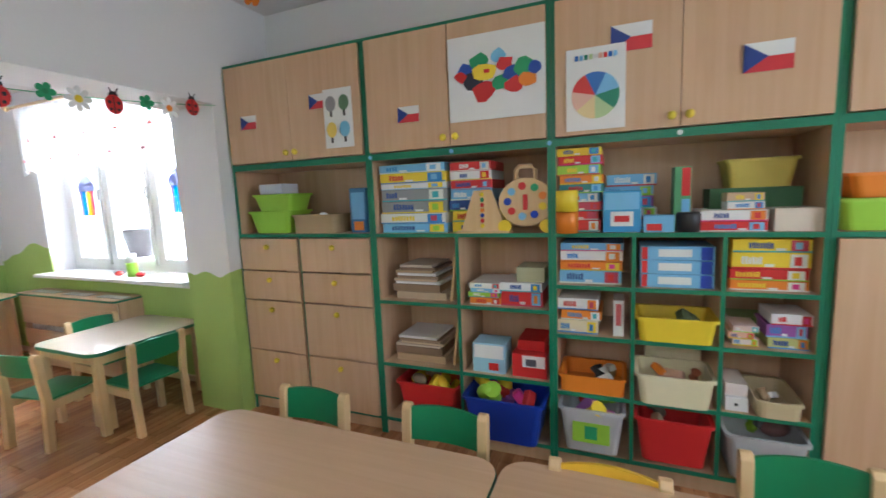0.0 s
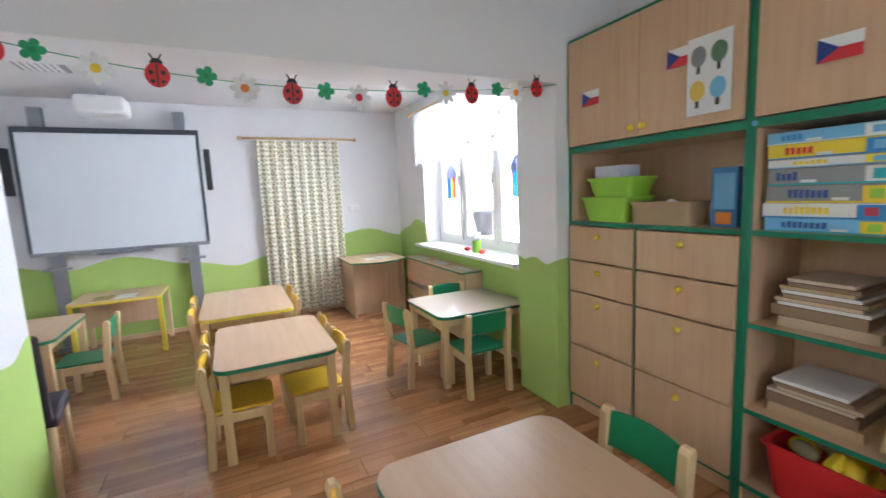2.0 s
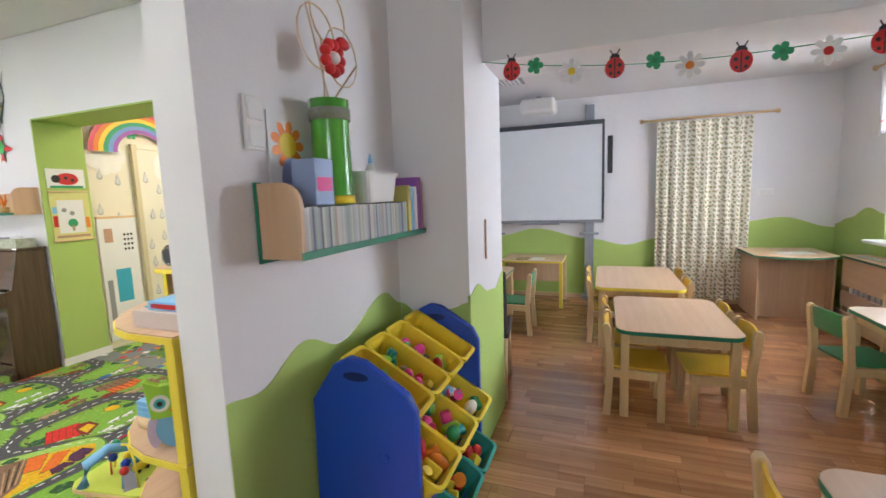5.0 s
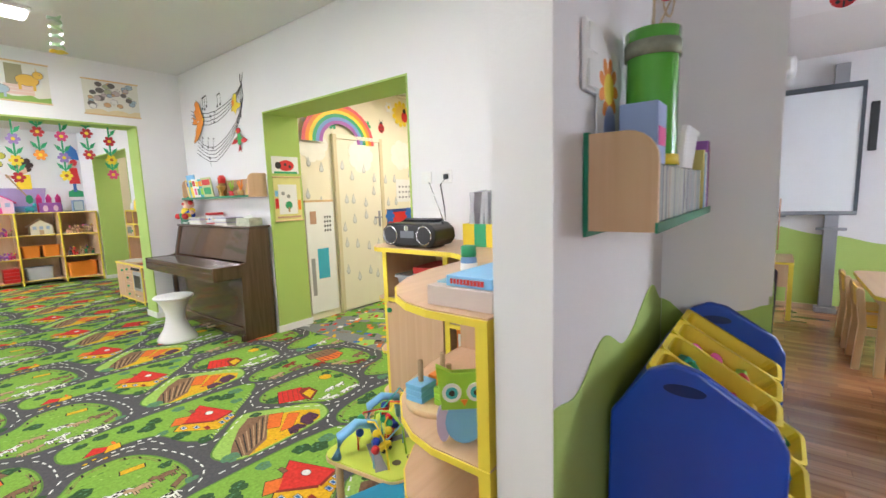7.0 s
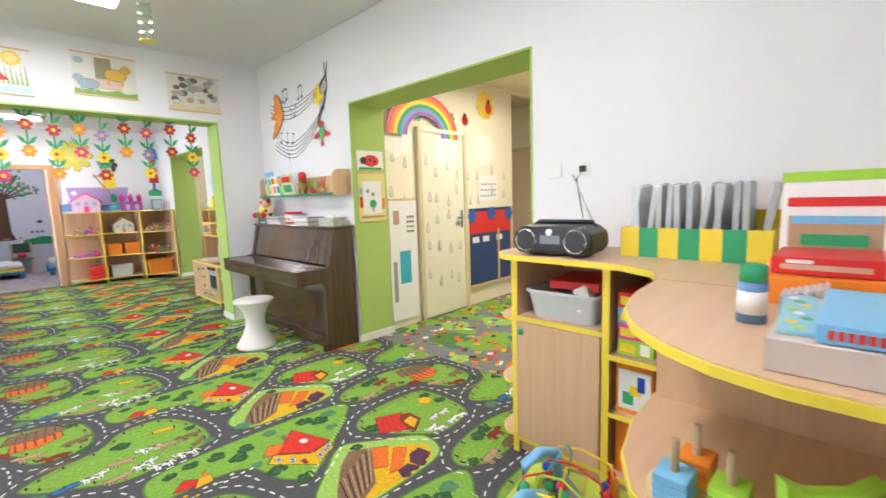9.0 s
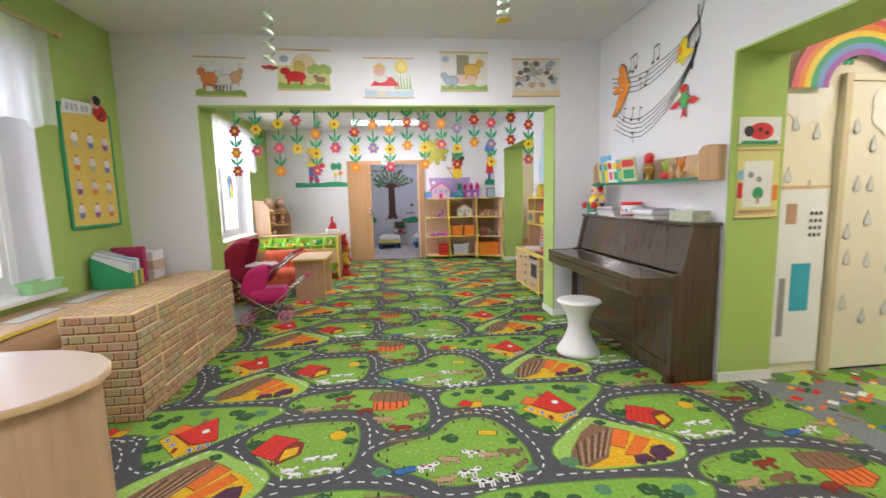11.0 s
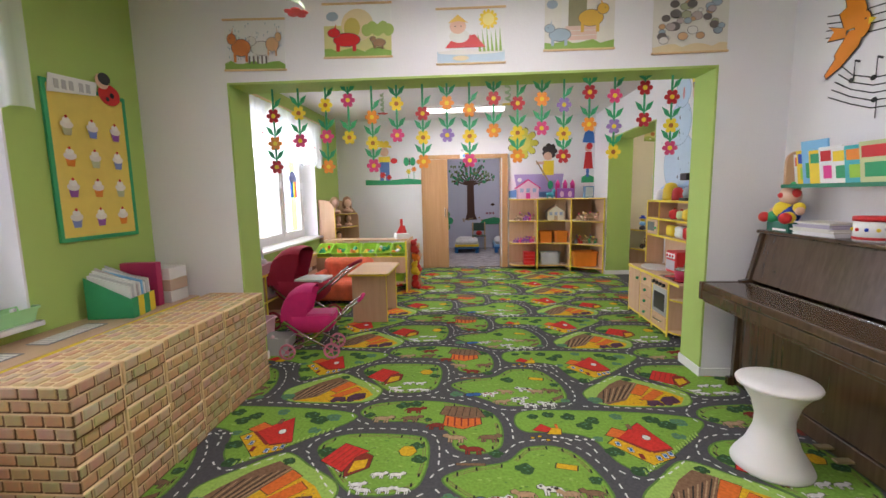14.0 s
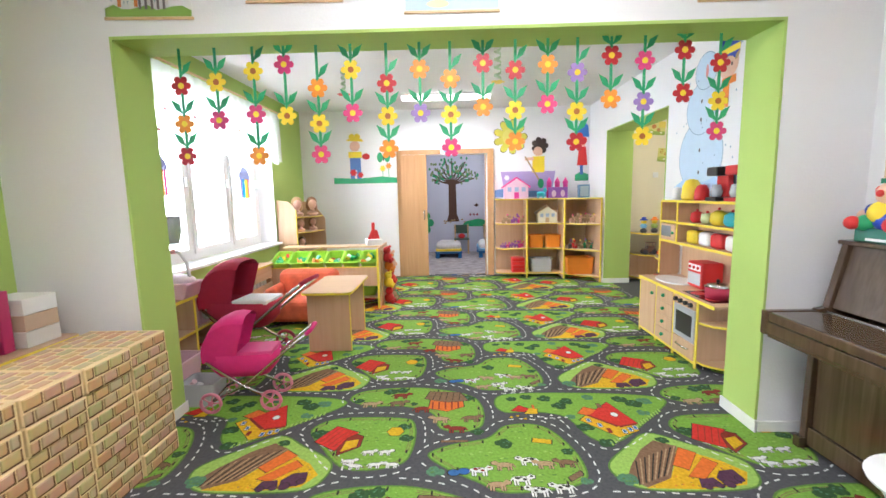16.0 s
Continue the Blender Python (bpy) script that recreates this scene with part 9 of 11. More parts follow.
def sliding_door():
    t = tagged(new("door_3"), "beech sliding door, half open, in a beech frame", "door", kind="structure")
    t.matrix_world = pose(0, 0, 0)
    wood = grain_mat("beech_door_veneer", (0.48, 0.26, 0.11), (0.58, 0.34, 0.17), 0.4, 2)
    part("door_leaf", box(-0.63, -0.20, 11.33, 11.365, 0.015, 2.02, 0.002, 1), wood, t)
    part("door_frame", boxes((-0.69, -0.61, 11.37, 11.419, 0, 2.1), (0.80, 0.90, 11.37, 11.419, 0, 2.1), (-0.61, 0.80, 11.37, 11.419, 2.03, 2.1)), wood, t)
    part("door_lining", boxes((-0.615, -0.605, 11.421, 11.55, 0, 2.02), (0.765, 0.775, 11.421, 11.55, 0, 2.02)), wood, t)
    part("pull_plate", box(-0.265, -0.235, 11.326, 11.33, 0.96, 1.12, 0.002), CHROME, t)
    s = sheet("door_sign", "small white sign with dark letters over the door", "sign", face(0.03, 11.368, 2.02, "S"), 0.26, 0.19, [(YELLOW, ell(0.13, 0.07, 0.07, 0.04)), (RED, ell(0.17, 0.06, 0.03, 0.03)), (LBLUE, ell(0.08, 0.06, 0.03, 0.03))])
    txt = bpy.data.curves.new("letters", "FONT")
    txt.body, txt.size, txt.extrude, txt.align_x = "LEHÁRNA", 0.05, 0.0006, "CENTER"
    ob = new("letters", txt)
    txt.materials.append(BLACK_PL)
    ob.parent = s
    ob.matrix_local = pose(0.13, -0.0058, 0.14, 90, 0, 0)


sliding_door()


def nap_room():
    bark, ink = col(0.10, 0.045, 0.03), col(0.06, 0.03, 0.02)
    t = thing("tree_mural", "brown painted tree with green leaves on lilac wall", "mural", face(0.22, 14.398, 0, "S"))
    items = [(bark, [(-0.14, 0.72), (0.16, 0.72), (0.10, 0.9), (0.085, 1.62), (-0.085, 1.62), (-0.09, 0.9)])]
    rg = random.Random(9)
    tips = []
    for k in range(11):
        a = radians(12 + 156 * k / 10)
        r = rg.uniform(0.45, 0.62)
        p1 = (0.28 * math.cos(a), 1.62 + 0.22 * math.sin(a))
        p2 = (r * math.cos(a), 1.62 + r * 0.95 * math.sin(a))
        items.append((bark, bar_line([(0.0, 1.58), p1, p2], 0.035)))
        tips += [p1, p2, ((p1[0] + p2[0]) / 2, (p1[1] + p2[1]) / 2)]
    for x, z in tips:
        for j in range(4):
            u, v = x + rg.uniform(-0.1, 0.1), z + rg.uniform(-0.07, 0.1)
            items.append((rg.choice([LEAFG, col(0.12, 0.2, 0.14), col(0.2, 0.3, 0.12)]), ell(u, v, 0.024, 0.034, 8)))
    items.append((LEAFG, petals(-0.75, 0.7, 0.3, 7, 0.7)[:]))
    items.append((LEAFG, [(0.2, 0.6), (1.0, 0.6), (0.95, 0.7), (0.6, 0.78), (0.3, 0.72)]))
    for j in range(8):
        items.append((KHAKI, ell(rg.uniform(-0.3, 0.35), 0.7 + rg.uniform(-0.02, 0.08), 0.025, 0.02, 8)))
    for x in (0.42, 0.5, 0.58):
        items.append((col(0.3, 0.05, 0.1), petals(x, 0.88, 0.03, 5, 0.6)))
    items.append((ink, [(0.5, 1.1), (0.56, 1.14), (0.62, 1.1), (0.56, 1.06)]))
    flat_on(t, items, 0.0005)
    for x, m in ((0.12, YELLOW), (1.05, LBLUE), (-1.0, ORANGE)):
        b = thing("nap_bed", "low blue cot with white patterned bedding", "cot", pose(x, 13.35, 0), "nap cots")
        part("frame", box(-0.29, 0.29, -0.02, 0.95, 0.10, 0.15, 0.02), col(0.02, 0.15, 0.4), b)
        for lx in (-0.24, 0.24):
            for ly in (0.04, 0.88):
                part("leg", box(lx - 0.04, lx + 0.04, ly - 0.04, ly + 0.04, 0, 0.10, 0.01), col(0.02, 0.15, 0.4), b)
        part("sheet", box(-0.28, 0.28, -0.03, 0.95, 0.15, 0.20, 0.02), m, b)
        part("duvet", box(-0.27, 0.27, -0.01, 0.7, 0.20, 0.30, 0.045, 3), mat("printed_duvet", (0.66, 0.66, 0.64), 0.9, var=0.25, scale=16), b)
        part("pillow", box(-0.22, 0.22, 0.68, 0.93, 0.20, 0.31, 0.05, 3), PAPER, b)
    for x in (0.42, 1.1):
        c = thing("nap_chair", "dark green chair against the lilac wall", "chair", pose(x, 14.1, 0), "nap room chairs")
        part("seat", box(-0.17, 0.17, -0.17, 0.17, 0.33, 0.35, 0.006), col(0.05, 0.1, 0.07), c)
        part("backrest", box(-0.17, 0.17, 0.15, 0.17, 0.45, 0.65, 0.006), col(0.05, 0.1, 0.07), c)
        for sx in (-1, 1):
            for sy in (-1, 1):
                part("leg", box(sx * 0.15 - 0.015, sx * 0.15 + 0.015, sy * 0.15 - 0.015, sy * 0.15 + 0.015, 0, 0.33 if sy < 0 else 0.66), BIRCH, c)
    solid("red_toy", blob((0.42, 14.05, 0.41), 0.06, 1.4, 1, 1, 10), RED, "small red soft toy on a chair", "toy")


nap_room()


def wall_figures():
    """Murals on the far and side walls; figures are plain painted shapes."""
    ink = col(0.05, 0.03, 0.03)
    g = thing("garden_mural", "painted garden figure with flowers on green strip", "mural", face(-1.75, 11.418, 1.58, "S"))
    flat_on(g, [(LEAFG, [(0, 0), (1.08, 0), (1.08, 0.08), (0.8, 0.11), (0.4, 0.08), (0, 0.1)]), (col(0.1, 0.2, 0.5), rect(0.28, 0.46, 0.22, 0.42)), (col(0.1, 0.2, 0.5), rect(0.28, 0.35, 0.08, 0.25)), (col(0.1, 0.2, 0.5), rect(0.39, 0.46, 0.08, 0.25)), (YELLOW, rect(0.26, 0.48, 0.42, 0.52)), (SKIN, ell(0.37, 0.61, 0.085)), (YELLOW, petals(0.37, 0.68, 0.14, 6, 0.7)[:24]), (RED, ell(0.55, 0.44, 0.065, 0.05)), (RED, petals(0.33, 0.18, 0.06, 6)), (RED, petals(0.45, 0.14, 0.05, 6)), (LEAFG, ell(0.78, 0.42, 0.05, 0.08)), (LEAFG, ell(0.9, 0.42, 0.05, 0.08)), (ink, rect(0.83, 0.85, 0.36, 0.48)), (YELLOW, petals(0.82, 0.24, 0.05, 6)), (ORANGE, petals(0.92, 0.28, 0.05, 6)), (LEAFG, rect(0.815, 0.825, 0.1, 0.2)), (LEAFG, rect(0.915, 0.925, 0.1, 0.24))], 0.0005)
    b = thing("boat_mural", "painted lilac boat with a rower and yellow sun", "mural", face(0.92, 11.418, 1.30, "S"))
    flat_on(b, [(col(0.15, 0.3, 0.6), [(0, 0), (1.2, 0), (1.2, 0.12), (0.9, 0.17), (0.6, 0.1), (0.3, 0.17), (0, 0.12)]), (col(0.42, 0.33, 0.6), [(0.16, 0.1), (0.95, 0.1), (1.0, 0.42), (0.1, 0.42)]), (YELLOW, rect(0.62, 0.82, 0.4, 0.66)), (SKIN, bar_line([(0.64, 0.62), (0.5, 0.62)], 0.05)), (SKIN, ell(0.72, 0.77, 0.10)), (ink, petals(0.74, 0.83, 0.14, 7, 0.75)), (SKIN, ell(0.71, 0.74, 0.075)), (KHAKI, bar_line([(0.5, 0.66), (0.75, 0.25)], 0.025)), (LEAFG, ell(0.76, 0.22, 0.05, 0.08)), (PAPER, ell(0.2, 0.32, 0.04)), (PAPER, ell(0.32, 0.27, 0.03))], 0.0005)
    s = thing("sun_mural", "painted yellow sun with pointed rays", "mural", face(1.18, 11.418, 2.28, "S"))
    flat_on(s, [(ink, petals(0, 0, 0.285, 9, 0.58, 6)), (col(0.66, 0.6, 0.08), petals(0, 0, 0.275, 9, 0.57, 6)), (col(0.72, 0.66, 0.15), ell(0, 0, 0.13))], 0.0005)
    k = thing("umbrella_mural", "painted figure in red under a blue umbrella", "mural", face(2.24, 11.418, 1.55, "S"))
    flat_on(k, [(LEAFG, [(0, 0), (0.22, 0), (0.22, 0.1), (0.1, 0.15), (0, 0.1)]), (col(0.05, 0.15, 0.45), rect(0.08, 0.13, 0.1, 0.28)), (RED, [(0.03, 0.25), (0.2, 0.25), (0.17, 0.55), (0.06, 0.55)]), (SKIN, ell(0.11, 0.62, 0.06, 0.07)), (RED, ell(0.13, 0.65, 0.055, 0.06)), (col(0.05, 0.2, 0.6), [(0.0, 0.72), (0.22, 0.7), (0.2, 0.88), (0.12, 0.97), (0.04, 0.88)])], 0.0005)
    m = thing("snowman_mural", "painted pale blue snowman with a child in a hat", "mural", face(2.468, 8.66, 1.38, "W"))
    pale, line = col(0.52, 0.66, 0.80), col(0.25, 0.38, 0.5)
    items = []
    for cx, cy, r in ((0.42, 0.30, 0.34), (0.42, 0.72, 0.24), (0.46, 1.03, 0.16)):
        items += [(line, ell(cx, cy, r + 0.008, (r + 0.008) * 0.95, 26)), (pale, ell(cx, cy, r, r * 0.95, 26))]
    items.append((col(0.4, 0.6, 0.85), [(0, -0.06), (1.3, -0.06), (1.3, 0.1), (0.9, 0.16), (0.5, 0.06), (0.2, 0.1), (0, 0.02)]))
    for cx, cy in ((0.42, 0.15), (0.42, 0.35), (0.42, 0.62), (0.42, 0.78)):
        items.append((ink, ell(cx, cy, 0.012, 0.02, 8)))
    items += [(col(0.7, 0.25, 0.25), ell(0.48, 1.02, 0.02, 0.06)), (SKIN, ell(0.78, 1.0, 0.12)), (KHAKI, ell(0.78, 1.07, 0.13, 0.08)), (BLUE, petals(0.78, 1.14, 0.14, 4, 0.85)), (YELLOW, rect(0.65, 0.91, 1.08, 1.13)), (SKIN, ell(0.77, 0.97, 0.1, 0.09)), (ORANGE, rect(0.7, 0.88, 0.84, 0.9)), (ORANGE, rect(0.72, 0.8, 0.66, 0.86)), (ink, ell(0.74, 0.99, 0.012, 0.016, 8)), (ink, ell(0.82, 0.99, 0.012, 0.016, 8))]
    rg = random.Random(12)
    for _ in range(26):
        items.append((line, ell(rg.uniform(0.0, 1.3), rg.uniform(0.2, 1.15), 0.008, 0.01, 7)))
    flat_on(m, items, 0.0005)
    for x, z, a in ((3.74, 1.75, 8), (3.74, 1.55, -10), (3.74, 1.85, 4)):
        y = {8: 10.2, -10: 9.75, 4: 9.4}[a]
        sheet("floral_card", "small green card with yellow flowers on the wall", "card", face(x, y, z, "W") @ pose(0, 0, 0, 0, a, 0), 0.26, 0.2, [(YELLOW, petals(0.08, 0.12, 0.04, 6)), (YELLOW, petals(0.17, 0.09, 0.035, 6)), (col(0.6, 0.6, 0.3), ell(0.13, 0.05, 0.05, 0.02))], col(0.35, 0.5, 0.12, 0.7), group="floral cards")


wall_figures()


def low_furniture():
    t = thing("side_table", "beech table with solid side panels and yellow edge", "table", pose(0, 0, 0))
    part("tabletop", prism(round_rect(-1.12, -0.68, 7.80, 8.60, 0.05), 0.545, 0.56, 2), BEECH_H, t)
    part("edge_band", prism(round_rect(-1.123, -0.677, 7.797, 8.603, 0.052), 0.538, 0.555, 2), EDGE_Y, t)
    for y in (7.90, 8.50):
        part("side_panel", box(-1.10, -0.72, y, y + 0.02, 0, 0.538, 0.002, 1), BEECH, t)
        part("panel_edge", box(-0.722, -0.716, y - 0.001, y + 0.021, 0, 0.538), EDGE_Y, t)
    # toy counter with lime bins
    t = thing("toy_counter", "beech toy counter with lime green sorting bins", "toy counter", pose(0, 0, 0))
    part("front_panel", box(-2.05, -0.72, 9.36, 9.38, 0.28, 0.52), BEECH, t)
    for x in (-2.07, -0.72):
        part("side_panel", box(x, x + 0.02, 9.34, 10.05, 0, 0.74 if x > -1 else 0.6), BEECH, t)
        part("side_edge", box(x - 0.003, x + 0.023, 9.334, 9.342, 0, 0.74 if x > -1 else 0.6), EDGE_Y, t)
    part("front_edge", box(-2.05, -0.72, 9.355, 9.362, 0.512, 0.524), EDGE_Y, t)
    part("tray_board", box(-2.05, -0.72, 9.38, 9.78, 0.47, 0.485), BEECH_H, t)
    part("shelf", box(-2.05, -0.72, 9.38, 9.78, 0.12, 0.138), BEECH_H, t)
    part("rear_board", box(-2.05, -0.72, 9.8, 10.05, 0.70, 0.72), BEECH_H, t)
    rg = random.Random(18)
    for k in range(6):
        b = tub("sorting_bin", "lime green bin of toy vegetables", -1.94 + 0.22 * k, 9.56, 0.55, 0.205, 0.28, 0.12, LIME, [rg.choice([RED, LEAFG, YELLOW, ORANGE, PAPER]) for _ in range(5)], 0.85, 0.012, "sorting bins", 60 + k, 0.7)
        b.matrix_world = pose(-1.94 + 0.22 * k, 9.56, 0.52, 24, 0, 0)
    tub("sorting_bin", "lime green bin on the lower shelf", -0.9, 9.55, 0.1385, 0.28, 0.25, 0.12, LIME, [YELLOW, YELLOW, LEAFG], 0.85, group="")
    t = thing("toy_till", "red and white toy cash register", "toy till", pose(-0.86, 9.95, 0.7205, 0, 0, 20))
    part("base", box(-0.1, 0.1, -0.1, 0.1, 0, 0.08, 0.01), PAPER, t)
    part("scanner", box(-0.02, 0.02, -0.02, 0.02, 0.08, 0.3, 0.008), RED, t)
    part("screen", prism([(-0.08, 0.08), (0.08, 0.08), (0.05, 0.2), (-0.02, 0.2)], -0.015, 0.015, 1), RED, t)
    for k, (x, y, z, m) in enumerate(((-0.62, 9.6, 0.0, RED), (-0.6, 9.75, 0.0, KHAKI), (-0.62, 9.9, 0.0, LEAFG), (-0.63, 9.62, 0.2, YELLOW), (-0.62, 9.8, 0.22, RED), (-0.63, 9.72, 0.4, ORANGE), (-0.63, 9.92, 0.42, SKIN), (-0.64, 9.65, 0.52, RED))):
        bm = bmesh.new()
        for p, r in (((0, 0, 0.07), 0.065), ((0, 0, 0.16), 0.05), ((0.03, 0.05, 0.2), 0.02), ((0.03, -0.05, 0.2), 0.02), ((0.05, 0.05, 0.03), 0.03), ((0.05, -0.05, 0.03), 0.03)):
            ball(bm, p, r, seg=10)
        solid("soft_toy", bm, m, "small soft toy hanging on the counter end", "soft toy", group="soft toys").matrix_world = pose(x, y, z)
    solid("toy_hanger", boxes((-0.7, -0.68, 9.5, 10.0, 0, 0.7)), BEECH, "beech end panel that holds soft toys", "panel")
    c = copy_thing(cy, pose(-1.35, 10.1, 0, 0, 0, 180))
    # cabinet under the window
    t = thing("window_cabinet", "open beech cabinet with yellow edges under the window", "cabinet", pose(0, 0, 0))
    part("top_board", box(-2.27, -1.92, 7.0, 8.18, 0.58, 0.6, 0.002, 1), BEECH_H, t)
    part("top_edge", box(-1.92, -1.914, 7.0, 8.18, 0.578, 0.602), EDGE_Y, t)
    for y in (7.0, 7.58, 8.16):
        part("upright", box(-2.27, -1.92, y, y + 0.018, 0, 0.58), BEECH, t)
        part("front_edge", box(-1.92, -1.914, y - 0.003, y + 0.021, 0, 0.58), EDGE_Y, t)
    for z in (0.05, 0.30):
        part("shelf", box(-2.27, -1.92, 7.02, 8.16, z, z + 0.016), BEECH_H, t)
        part("shelf_edge", box(-1.92, -1.915, 7.02, 8.16, z - 0.001, z + 0.018), EDGE_Y, t)
    t = thing("toy_washing_machine", "pink and white toy washing machine", "toy washing machine", pose(-2.05, 7.8, 0.3165))
    part("body", box(-0.1, 0.1, -0.1, 0.1, 0, 0.22, 0.012), col(0.75, 0.5, 0.6), t)
    part("door_ring", tube([(0.103, 0.06 * math.cos(k * math.pi / 8), 0.1 + 0.06 * math.sin(k * math.pi / 8)) for k in range(17)], 0.012, 6), PAPER, t)
    part("door_glass", prism(ell(0, 0.1, 0.05), 0.1, 0.106, 0), col(0.4, 0.35, 0.42, 0.2), t)
    t = thing("doll_carrier", "pink doll carrier with a handle on the cabinet", "doll carrier", pose(-2.02, 7.55, 0.6005))
    part("basket", prism([(-0.12, 0), (0.12, 0), (0.16, 0.13), (-0.16, 0.13)], -0.12, 0.12, 1, bevel=0.02), col(0.72, 0.42, 0.5), t)
    part("blanket", blob((0.02, 0, 0.13), 0.12, 1.1, 0.9, 0.5), col(0.75, 0.6, 0.65), t)
    part("handle", tube([(-0.13, 0, 0.1), (-0.13, 0, 0.3), (-0.09, 0, 0.37), (0.04, 0, 0.37), (0.1, 0, 0.28), (0.12, 0, 0.1)], 0.013), PAPER, t)
    part("grip", tube([(-0.07, 0, 0.372), (0.02, 0, 0.372)], 0.018), col(0.7, 0.3, 0.3), t)
    game_box(-2.2, -1.98, 7.1, 7.35, 0.6005, 0.75, col(0.55, 0.7, 0.5), [(PAPER, 0, 1, 0.4, 0.6)], "pale green fabric box on the cabinet", "W")
    radiator_cover("beech slatted radiator cover with yellow edge by the window", pose(-2.276, 8.22, 0, 0, 0, 90), 1.1, 0.3, 0.6, EDGE_Y, False)
    # hairdressing shelf with doll heads
    t = thing("doll_shelf", "beech corner shelf with yellow edges and doll heads", "shelf", pose(0, 0, 0))
    for z in (0.58, 0.86, 1.08):
        part("shelf", prism([(-2.27, 10.25), (-2.02, 10.25), (-1.85, 10.45), (-1.78, 10.8), (-2.27, 10.8)], z, z + 0.014, 2), BEECH_H, t)
        part("shelf_edge", prism([(-2.268, 10.247), (-2.018, 10.246), (-1.846, 10.447), (-1.776, 10.803), (-2.268, 10.803)], z + 0.002, z + 0.012, 2), EDGE_Y, t)
    part("side_panel", prism([(-2.27, 0), (-2.0, 0), (-2.0, 1.2), (-2.1, 1.32), (-2.27, 1.34)], 10.235, 10.25, 1), BEECH, t)
    part("side_panel", prism([(-2.27, 0), (-1.76, 0), (-1.76, 1.05), (-1.95, 1.3), (-2.27, 1.32)], 10.805, 10.82, 1), BEECH, t)
    part("side_edge", box(-2.002, -1.994, 10.232, 10.253, 0, 1.2), EDGE_Y, t)
    for x, y, z, hair in ((-2.02, 10.36, 1.0945, col(0.5, 0.33, 0.15)), (-1.9, 10.66, 1.0945, col(0.3, 0.15, 0.08)), (-2.0, 10.4, 0.8745, col(0.5, 0.3, 0.15)), (-1.9, 10.66, 0.8745, col(0.35, 0.2, 0.1)), (-2.0, 10.42, 0.5945, col(0.1, 0.07, 0.05))):
        s = 1.25 if z > 1 else 0.9
        bm = bmesh.new()
        for p, r, sx, sz, mi in (((0, 0, 0.02 * s), 0.07 * s, 1, 0.45, 0), ((0, 0, 0.06 * s), 0.028 * s, 1, 1.2, 0), ((0.01, 0, 0.135 * s), 0.052 * s, 1, 1.2, 0), ((-0.018 * s, 0, 0.155 * s), 0.062 * s, 1, 1.1, 1), ((-0.03 * s, 0.035 * s, 0.11 * s), 0.035 * s, 1, 1.6, 1), ((-0.03 * s, -0.035 * s, 0.11 * s), 0.035 * s, 1, 1.6, 1)):
            n0 = len(bm.faces)
            ball(bm, p, r, sx, 1, sz, 12)
            bm.faces.ensure_lookup_table()
            for f in bm.faces[n0:]:
                f.material_index = mi
        solid("hairdressing_doll", bm, [SKIN, hair], "hairdressing doll head with brown hair", "doll", group="doll heads").matrix_world = pose(x, y, z + 0.012, 0, 0, -60)
    # patterned armchair
    fab = mat("red_orange_print_fabric", (0.62, 0.12, 0.05), 0.9, var=0.5, scale=11, bump=0.15, bump_scale=200)
    t = thing("small_armchair", "small red and orange patterned armchair", "armchair", pose(-1.45, 8.85, 0))
    part("seat", box(-0.32, 0.32, -0.25, 0.25, 0.05, 0.3, 0.06, 3), fab, t)
    part("backrest", box(-0.34, 0.34, 0.1, 0.3, 0.1, 0.56, 0.08, 3), fab, t)
    for x in (-0.36, 0.28):
        part("arm", box(x, x + 0.1, -0.26, 0.25, 0.05, 0.42, 0.045, 3), fab, t)
    # clothes basket by the opening
    t = tub("clothes_basket", "pale pink basket of folded doll clothes", -1.82, 7.05, 0.0, 0.36, 0.3, 0.28, col(0.68, 0.42, 0.48), [col(0.1, 0.1, 0.25), col(0.5, 0.05, 0.05), PAPER, col(0.15, 0.12, 0.3), col(0.12, 0.1, 0.25)], 0.85, group="", seed=44, heap=1.6)
    tub("clear_box", "clear box with pale cloth on the floor", -1.52, 6.98, 0.0, 0.24, 0.2, 0.16, CLEAR, [PAPER, col(0.7, 0.5, 0.55)], 0.9, group="", seed=45)


low_furniture()


